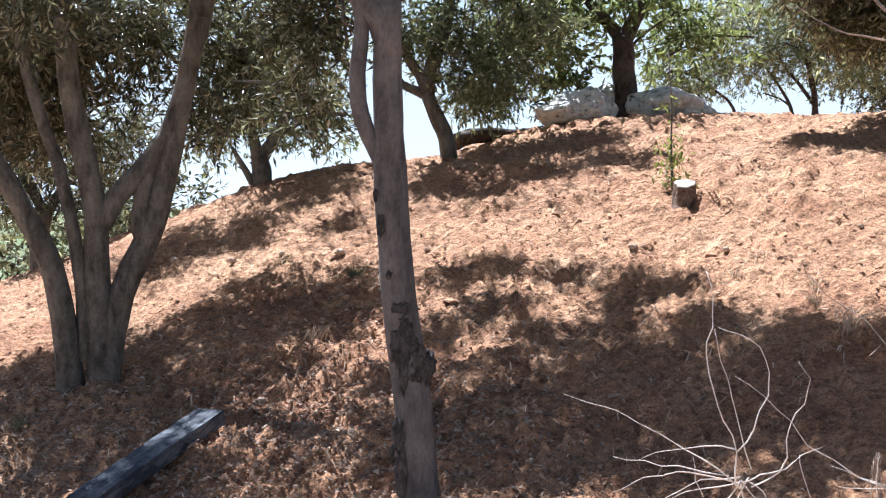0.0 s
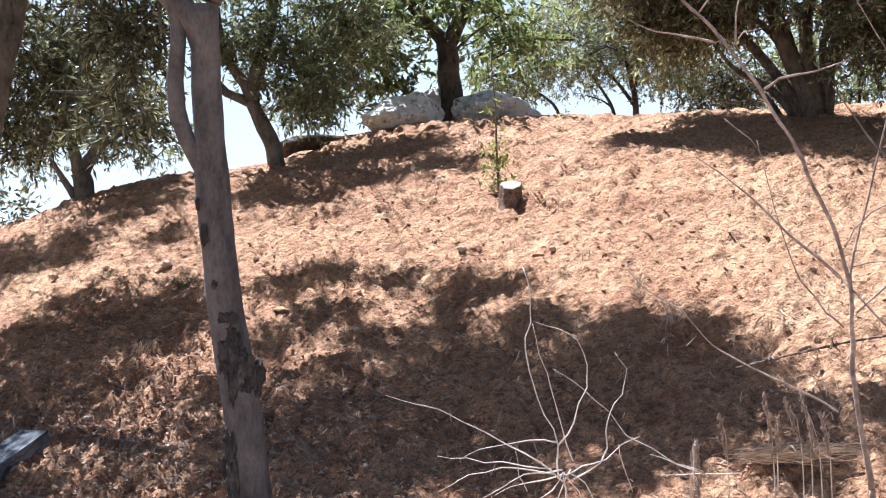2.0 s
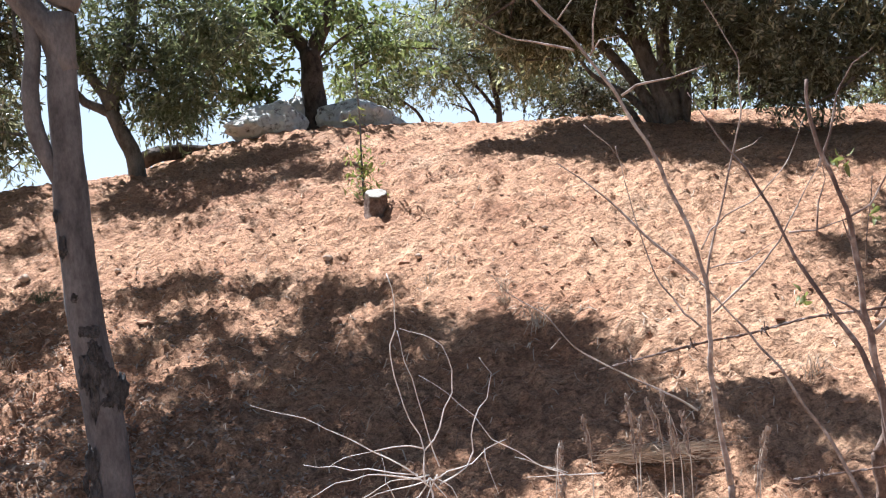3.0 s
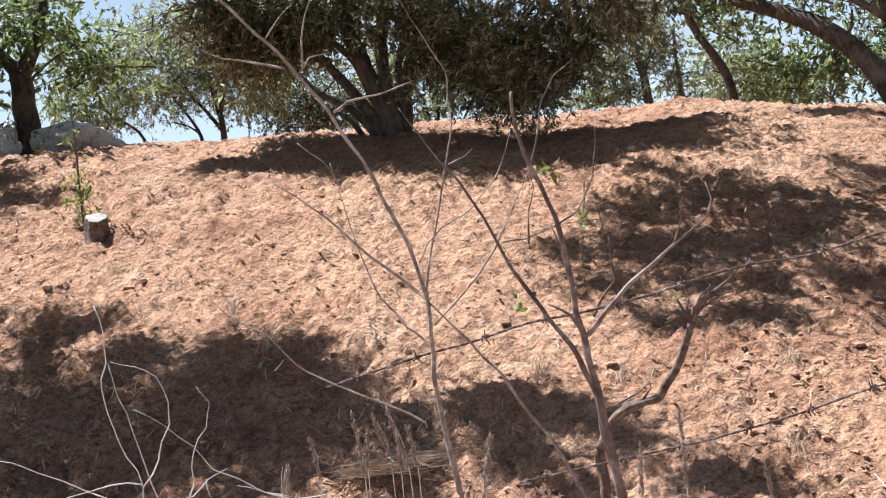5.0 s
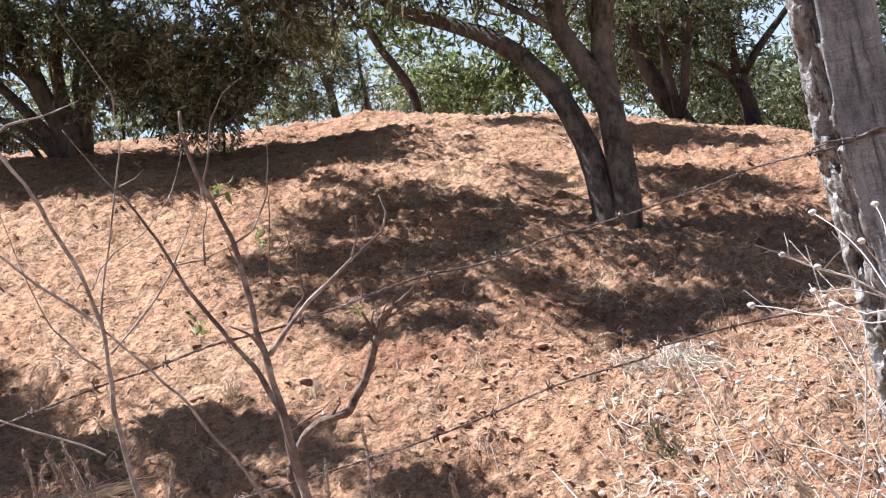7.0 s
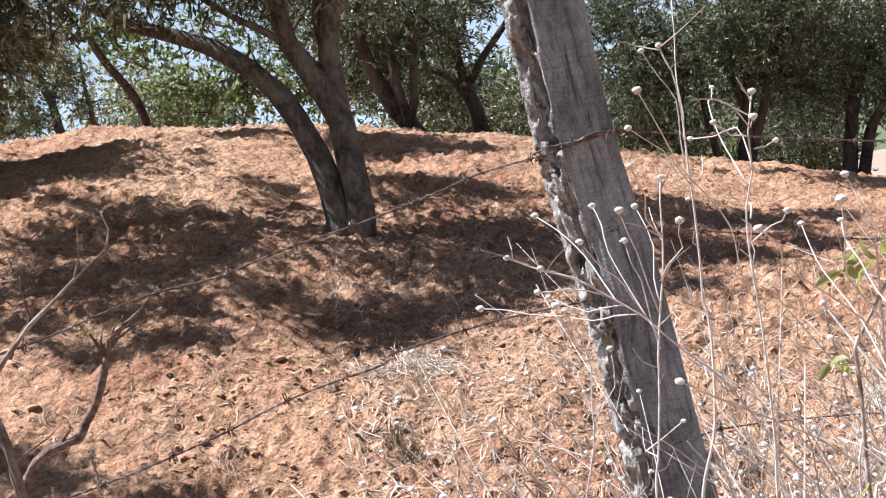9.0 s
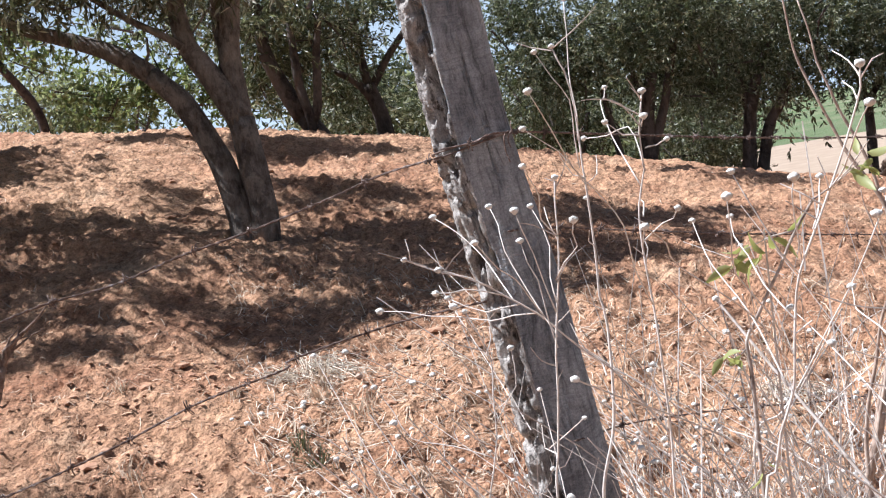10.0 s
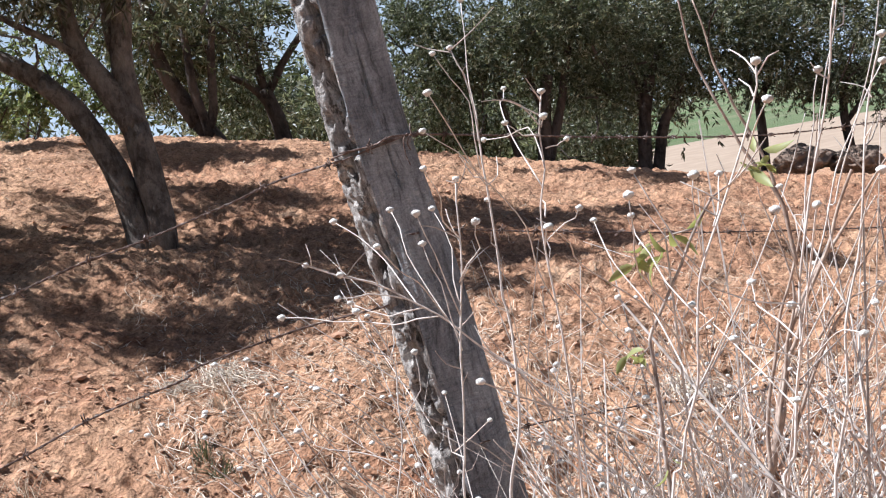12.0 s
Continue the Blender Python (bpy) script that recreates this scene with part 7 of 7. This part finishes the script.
seed_head_weed([(2.165, 1.641, 0.372), (2.165, 1.641, 0.795), (2.188, 1.612, 0.945), (2.197, 1.601, 1.088), (2.176, 1.628, 1.195)],
    [[(2.190, 1.611, 0.967), (2.221, 1.570, 1.035), (2.222, 1.568, 1.110)],
     [(2.188, 1.612, 0.945), (2.111, 1.681, 1.059), (2.022, 1.755, 1.141), (1.982, 1.774, 1.165)],
     [(2.181, 1.622, 0.903), (2.121, 1.771, 0.959), (2.120, 1.846, 1.065)],
     [(2.185, 1.616, 0.924), (2.085, 1.621, 0.998), (1.985, 1.623, 1.100)]], 0.0035, 7)


def spike_weed(base, low, tip, seed):
    t = thing("dry_spike_weed", base, "dried brown weed with a knobbly seed spike", "weed", "dry spike weeds")
    b, l, e = Vector(base), Vector(low), Vector(tip)
    v, f = tube([b, (b + l) * 0.5, l, e], 0.0016, 0.0009, 5, 0.03, 0.05, seed)
    mesh_object("stem", v, f, TWIG_PALE, t, "", True)
    rng = np.random.default_rng(seed)
    bits = []
    for k in range(60):
        q = l.lerp(e, 0.1 + 0.9 * rng.random())
        d = Vector(rng.normal(size=3)) * 0.0018
        bits.append(tube([q, q + d, q + d * 1.3 + Vector((0, 0, 0.006))], 0.0022, 0.0008, 4, 0.01, 0.1, int(rng.integers(9999))))
    v, f = joined(bits)
    tagged(mesh_object("seed_spike", v, f, SPIKE, t), kind="stuff")


spike_weed((0.833, 2.189, 0.323), (0.833, 2.189, 1.061), (0.820, 2.193, 1.187), 700)
spike_weed((0.839, 2.187, 0.323), (0.839, 2.187, 1.079), (0.841, 2.186, 1.146), 701)
spike_weed((0.894, 2.220, 0.334), (0.894, 2.220, 1.084), (0.869, 2.229, 1.166), 702)
spike_weed((0.941, 2.256, 0.345), (0.941, 2.256, 1.052), (0.911, 2.267, 1.171), 703)
spike_weed((0.918, 2.157, 0.327), (0.918, 2.157, 1.069), (0.905, 2.162, 1.149), 704)
spike_weed((0.979, 2.023, 0.313), (0.979, 2.023, 1.047), (0.994, 2.016, 1.140), 705)
spike_weed((0.762, 2.213, 0.319), (0.762, 2.213, 1.070), (0.750, 2.216, 1.145), 706)
spike_weed((0.909, 2.214, 0.335), (0.909, 2.214, 1.053), (0.907, 2.215, 1.132), 707)
spike_weed((0.674, 2.134, 0.298), (0.674, 2.134, 1.070), (0.683, 2.132, 1.118), 708)
spike_weed((0.652, 2.029, 0.281), (0.652, 2.029, 1.048), (0.650, 2.029, 1.135), 709)
spike_weed((1.010, 2.104, 0.328), (1.010, 2.104, 1.008), (1.024, 2.097, 1.119), 710)
spike_weed((1.262, 1.869, 0.319), (1.262, 1.869, 1.017), (1.260, 1.870, 1.155), 711)
spike_weed((1.200, 1.907, 0.318), (1.200, 1.907, 1.014), (1.204, 1.905, 1.106), 712)
spike_weed((1.431, 1.874, 0.337), (1.431, 1.874, 0.976), (1.424, 1.879, 1.033), 713)


def weed_tangle(n, seed, az0, az1, r0, r1, top, label, stout=1.0, lean=0.55):
    """A thicket of bleached stems, with small seed heads here and there."""
    x, y, rng = scatter(n, seed, az0, az1, r0, r1)
    bits, heads = [], []
    for i in range(n):
        z = float(ground_z(x[i], y[i]))
        h = top * (0.25 + 0.75 * rng.random() ** 1.3)
        a = np.array((x[i], y[i], z - 0.02))
        d = np.array((rng.normal() * lean, rng.normal() * lean, 1.0)) * h
        m = a + d * 0.5 + rng.normal(size=3) * 0.05 * h
        e = a + d
        r = stout * (0.0011 + 0.0014 * rng.random())
        bits.append(tube([a, m, e], r, r * 0.5, 4, 0.12, 0.05, i))
        for _ in range(int(rng.integers(0, 4))):
            s = a + (e - a) * (0.35 + 0.5 * rng.random()) + rng.normal(size=3) * 0.004
            q = s + np.array((rng.normal() * 0.5, rng.normal() * 0.5, 0.55)) * 0.22 * h
            bits.append(tube([s, 0.5 * (s + q) + rng.normal(size=3) * 0.008, q], r * 0.6, r * 0.35, 4, 0.1, 0.05, i))
            if rng.random() < 0.26:
                heads.append(q)
        if rng.random() < 0.10:
            heads.append(e)
    v, f = joined(bits)
    t = tagged(mesh_object("dry_weed_thicket", v, f, WEED_STEM), label, "weeds", kind="stuff")
    return t, heads


def small_heads(parent, heads, seed, scale=1.0):
    rng = np.random.default_rng(seed)
    bm = bmesh.new()
    bmesh.ops.create_icosphere(bm, subdivisions=2, radius=1.0)
    bv = np.array([v.co[:] for v in bm.verts])
    bf = [tuple(v.index for v in q.verts) for q in bm.faces]
    bm.free()
    parts_ = [(bv * (1 + 0.07 * rng.normal(size=(len(bv), 1))) * np.array((1, 1, 0.75)) * scale * (0.0045 + 0.003 * rng.random()) + h, bf) for h in heads]
    v, f = joined(parts_)
    tagged(mesh_object("seed_head_spray", v, f, SEED, parent), "small white seed heads", kind="stuff")


# ---- litter ----
def scatter(n, seed, az0, az1, r0, r1, power=1.0):
    rng = np.random.default_rng(seed)
    a = np.radians(az0 + (az1 - az0) * rng.random(n))
    r = r0 + (r1 - r0) * rng.random(n) ** power
    return r * np.sin(a), r * np.cos(a), rng


def straws(n, seed, az0, az1, r0, r1, length, width, lift, mat, label, patchy=0.45, power=1.0):
    x, y, rng = scatter(n, seed, az0, az1, r0, r1, power)
    keep = value_noise(TABS[seed % 6], x * 1.7 + 5, y * 1.7) + 0.35 * rng.normal(size=n) * 0.5 > patchy
    x, y = x[keep], y[keep]
    n = len(x)
    z = ground_z(x, y)
    g = rng.random(n) * 2 * np.pi
    L = length * (0.35 + 1.1 * rng.random(n) ** 1.5)
    dx, dy = np.cos(g) * L * 0.5, np.sin(g) * L * 0.5
    up = rng.random(n) ** 2 * lift
    p0 = np.stack([x - dx, y - dy, ground_z(x - dx, y - dy) + 0.004], -1)
    p1 = np.stack([x + rng.normal(size=n) * L * 0.06, y + rng.normal(size=n) * L * 0.06, z + 0.006 + up * 0.6], -1)
    p2 = np.stack([x + dx, y + dy, ground_z(x + dx, y + dy) + 0.004 + up], -1)
    W = width * (0.6 + 0.8 * rng.random(n))[:, None]
    s = np.stack([-np.sin(g), np.cos(g), rng.normal(size=n) * 0.25], -1) * W * 0.5
    t = np.stack([np.zeros(n), np.zeros(n), np.ones(n)], -1) * W * 0.22
    v = np.stack([p0 - s, p0 + s, p0 + t, p1 - s, p1 + s, p1 + t, p2 - s * 0.5, p2 + s * 0.5, p2 + t * 0.5], 1).reshape(-1, 3)
    k = (np.arange(n) * 9)[:, None]
    quad = np.array([(0, 3, 5, 2), (2, 5, 4, 1), (3, 6, 8, 5), (5, 8, 7, 4)])
    f = (k[:, None] + quad[None]).reshape(-1, 4)
    return tagged(mesh_object("straw_litter", v, f, mat), label, "straw", kind="stuff")


straws(8000, 61, -21, 77, 3.0, 9.0, 0.032, 0.0034, 0.004, STRAW, "scattered dry straw bits over red earth", 0.42)
straws(13000, 66, -21, 77, 3.0, 9.0, 0.030, 0.0036, 0.004, TAN_STRAW, "earth-stained straw bits trodden into red earth", 0.42)
straws(14000, 62, 43, 77, 2.5, 5.6, 0.05, 0.0024, 0.014, STRAW, "dense pale dry grass litter by the post", 0.36)
straws(4800, 64, 43, 72, 2.6, 5.0, 0.055, 0.0022, 0.018, PALE_STRAW, "bleached curls of dry grass on the ground", 0.50)
straws(1800, 63, -21, 24, 3.4, 5.6, 0.05, 0.0036, 0.012, STRAW, "dry grass litter in the shade below the trees", 0.42)


def leaf_litter(n, seed, az0, az1, r0, r1, size, mat, label, fade=1.0, lift=0.35):
    x, y, rng = scatter(n, seed, az0, az1, r0, r1)
    # thins out towards its far and right-hand end, and lies in drifts
    u = (np.degrees(np.arctan2(x, y)) - az0) / (az1 - az0)
    w = (np.hypot(x, y) - r0) / (r1 - r0)
    drift = value_noise(TABS[seed % 6], x * 1.9 + 3, y * 1.9 + 7)
    keep = (1 - fade * u ** 1.2) * (1 - fade * w) * (0.45 + 1.1 * drift) > rng.random(n)
    x, y = x[keep], y[keep]
    n = len(x)
    z = ground_z(x, y) + 0.004
    g, tilt = rng.random(n) * 2 * np.pi, rng.normal(size=n) * lift
    L = size * (0.6 + 0.8 * rng.random(n))
    d = np.stack([np.cos(g), np.sin(g), tilt], -1) * L[:, None]
    s = np.stack([-np.sin(g), np.cos(g), rng.normal(size=n) * 0.4], -1) * (L * 0.2)[:, None]
    c = np.stack([x, y, z], -1)
    h = np.array((0, 0, 1.0)) * (L * (0.05 + lift * rng.random(n)))[:, None]
    v = np.stack([c - d * 0.5, c + s + h, c + d * 0.5, c - s + h], 1).reshape(-1, 3)
    k = (np.arange(n) * 4)[:, None]
    f = np.concatenate([k + np.array([[0, 1, 2]]), k + np.array([[0, 2, 3]])])
    return tagged(mesh_object("leaf_litter", v, f, mat), label, "leaf litter", kind="stuff")


leaf_litter(95000, 71, -21, 9, 3.0, 6.9, 0.023, LITTER, "brown fallen leaves over the shaded earth")


def clods(n, seed, az0, az1, r0, r1, size, label):
    """Crumbs and clods of earth, each an uneven little stone."""
    x, y, rng = scatter(n, seed, az0, az1, r0, r1)
    bm = bmesh.new()
    bmesh.ops.create_icosphere(bm, subdivisions=1, radius=1.0)
    bv = np.array([v.co[:] for v in bm.verts])
    bf = np.array([[v.index for v in q.verts] for q in bm.faces])
    bm.free()
    s = size * (0.25 + rng.random(n) ** 7 * 1.5)
    lump = 1 + 0.13 * rng.normal(size=(n, len(bv), 1))
    sq = np.stack([0.8 + 0.5 * rng.random(n), 0.8 + 0.5 * rng.random(n), 0.28 + 0.2 * rng.random(n)], -1)
    v = bv[None] * lump * sq[:, None] * s[:, None, None]
    v = v + np.stack([x, y, ground_z(x, y) + 0.02 * s], -1)[:, None]
    f = (np.arange(n) * len(bv))[:, None, None] + bf[None]
    return tagged(mesh_object("earth_clods", v.reshape(-1, 3), f.reshape(-1, 3), CLOD), label, "clods", kind="stuff")


clods(4500, 82, 36, 64, 2.6, 4.8, 0.0085, "large broken clods of red earth at the foot")
clods(1000, 83, -21, 77, 3.2, 8.6, 0.019, "fist-sized clods of red earth on the slope")
clods(60000, 81, -21, 77, 2.8, 9.6, 0.0062, "loose clods and crumbs of red earth")

tangle, heads = weed_tangle(500, 91, 56, 77, 1.9, 3.4, 0.9, "thicket of bleached dry weed stems by the post")
small_heads(tangle, heads, 92)
tangle, heads = weed_tangle(34, 90, 64, 77, 2.0, 3.0, 1.15, "stout tan stems standing in the dry thicket", 1.9, 0.22)
small_heads(tangle, heads, 89)
tangle, heads = weed_tangle(150, 93, 38, 58, 2.0, 2.9, 0.5, "thin bleached dry weeds along the fence")
small_heads(tangle, heads, 94)
tangle, heads = weed_tangle(60, 95, 16, 38, 2.0, 2.7, 0.55, "sparse bleached weeds below the bare shrubs")
small_heads(tangle, heads, 96)
foot = weed_tangle(80, 417, 50, 63, 2.0, 3.3, 0.42, "low tangle of fine bleached stems at the foot of the post", 0.75, 0.8)
small_heads(foot[0], foot[1], 418)


# ---- dry tufts, fallen heads, bundle of dry grass ----
def grass_tuft(x, y, size, seed, mat=STRAW, label="curled tuft of dry pale grass on the earth"):
    rng = np.random.default_rng(seed)
    z = float(ground_z(x, y))
    t = thing("grass_tuft", (x, y, z), label, "grass tuft", "dry grass tufts")
    for k in range(22):
        a = rng.random() * 6.28
        d = np.array((math.cos(a), math.sin(a), 0.0))
        h, out_ = size * (0.3 + 0.6 * rng.random()), size * (0.4 + 0.9 * rng.random())
        b = np.array((x, y, z)) + rng.normal(size=3) * np.array((0.02, 0.02, 0.0)) * size * 8
        e = b + d * out_
        e[2] = float(ground_z(e[0], e[1])) + 0.01 + 0.3 * h * rng.random()
        m = b + d * out_ * 0.5 + np.array((0, 0, h))
        v, f = tube([b - np.array((0, 0, 0.01)), m, e], 0.0015, 0.0008, 4, 0.05, 0.0, k)
        mesh_object("blade", v, f, mat, t)


for i, (gx, gy) in enumerate([(1.22, 5.69), (1.48, 5.43), (1.50, 5.01), (1.45, 5.28), (3.14, 3.03), (2.45, 3.15), (2.34, 3.88), (3.24, 3.11), (3.12, 2.84), (2.97, 3.23), (2.15, 4.08), (-0.54, 5.82), (2.81, 3.58)]):
    grass_tuft(gx, gy, 0.055 + 0.02 * (i % 3), 800 + i)
for i, (gx, gy) in enumerate([(-0.39, 6.52), (-0.80, 6.82), (-1.66, 5.33), (-0.43, 6.53), (2.86, 2.80), (2.88, 2.88)]):
    grass_tuft(gx, gy, 0.06, 850 + i, LEAF_PALE, "small grey-green weed tuft on the earth")

x, y, rng = scatter(230, 97, 42, 74, 2.7, 4.4)
fallen = tagged(new("fallen_seed_head"), "white fallen seed heads lying in dry grass", "seed heads", kind="stuff")
small_heads(fallen, [np.array((a, b, float(ground_z(a, b)) + 0.008 + 0.04 * rng.random())) for a, b in zip(x, y)], 98, 1.45)


def grass_bundle(a, b, seed, mat=STRAW, label="fluffy tan bundle of dry grass on the ground", mess=0.0):
    rng = np.random.default_rng(seed)
    a, b = np.array(a), np.array(b)
    bits = []
    for k in range(150 if mess else 260):
        u = rng.random() * 0.7
        p = a + (b - a) * u + rng.normal(size=3) * np.array((0.025, 0.025, 0.008))
        q = p + (b - a) * (0.2 + 0.25 * rng.random()) + rng.normal(size=3) * np.array((0.04, 0.04, 0.012))
        if mess:
            q = p + np.array((rng.normal(), rng.normal(), 0.12 * abs(rng.normal()))) * mess
        for w in (p, q):
            w[2] = float(ground_z(w[0], w[1])) + 0.006 + 0.03 * rng.random() ** 2 if mess else max(w[2], float(ground_z(w[0], w[1])) + 0.005)
        bits.append(tube([p, 0.5 * (p + q) + rng.normal(size=3) * 0.01, q], 0.0014, 0.0008, 4, 0.08, 0.0, k))
    v, f = joined(bits)
    tagged(mesh_object("grass_bundle", v, f, mat), label, "dry grass", kind="stuff")


grass_bundle((1.319, 3.842, 0.773), (1.640, 3.712, 0.805), 99, STRAW)
grass_bundle((3.158, 3.283, 0.881), (3.451, 3.126, 0.841), 300, PALE_STRAW, "flattened mat of bleached dry grass on the earth", 0.05)
grass_bundle((3.341, 3.276, 0.888), (3.370, 2.957, 0.826), 301, PALE_STRAW, "flattened mat of bleached dry grass on the earth", 0.05)
grass_bundle((3.990, 1.944, 0.595), (3.989, 1.670, 0.527), 302, PALE_STRAW, "flattened mat of bleached dry grass on the earth", 0.05)
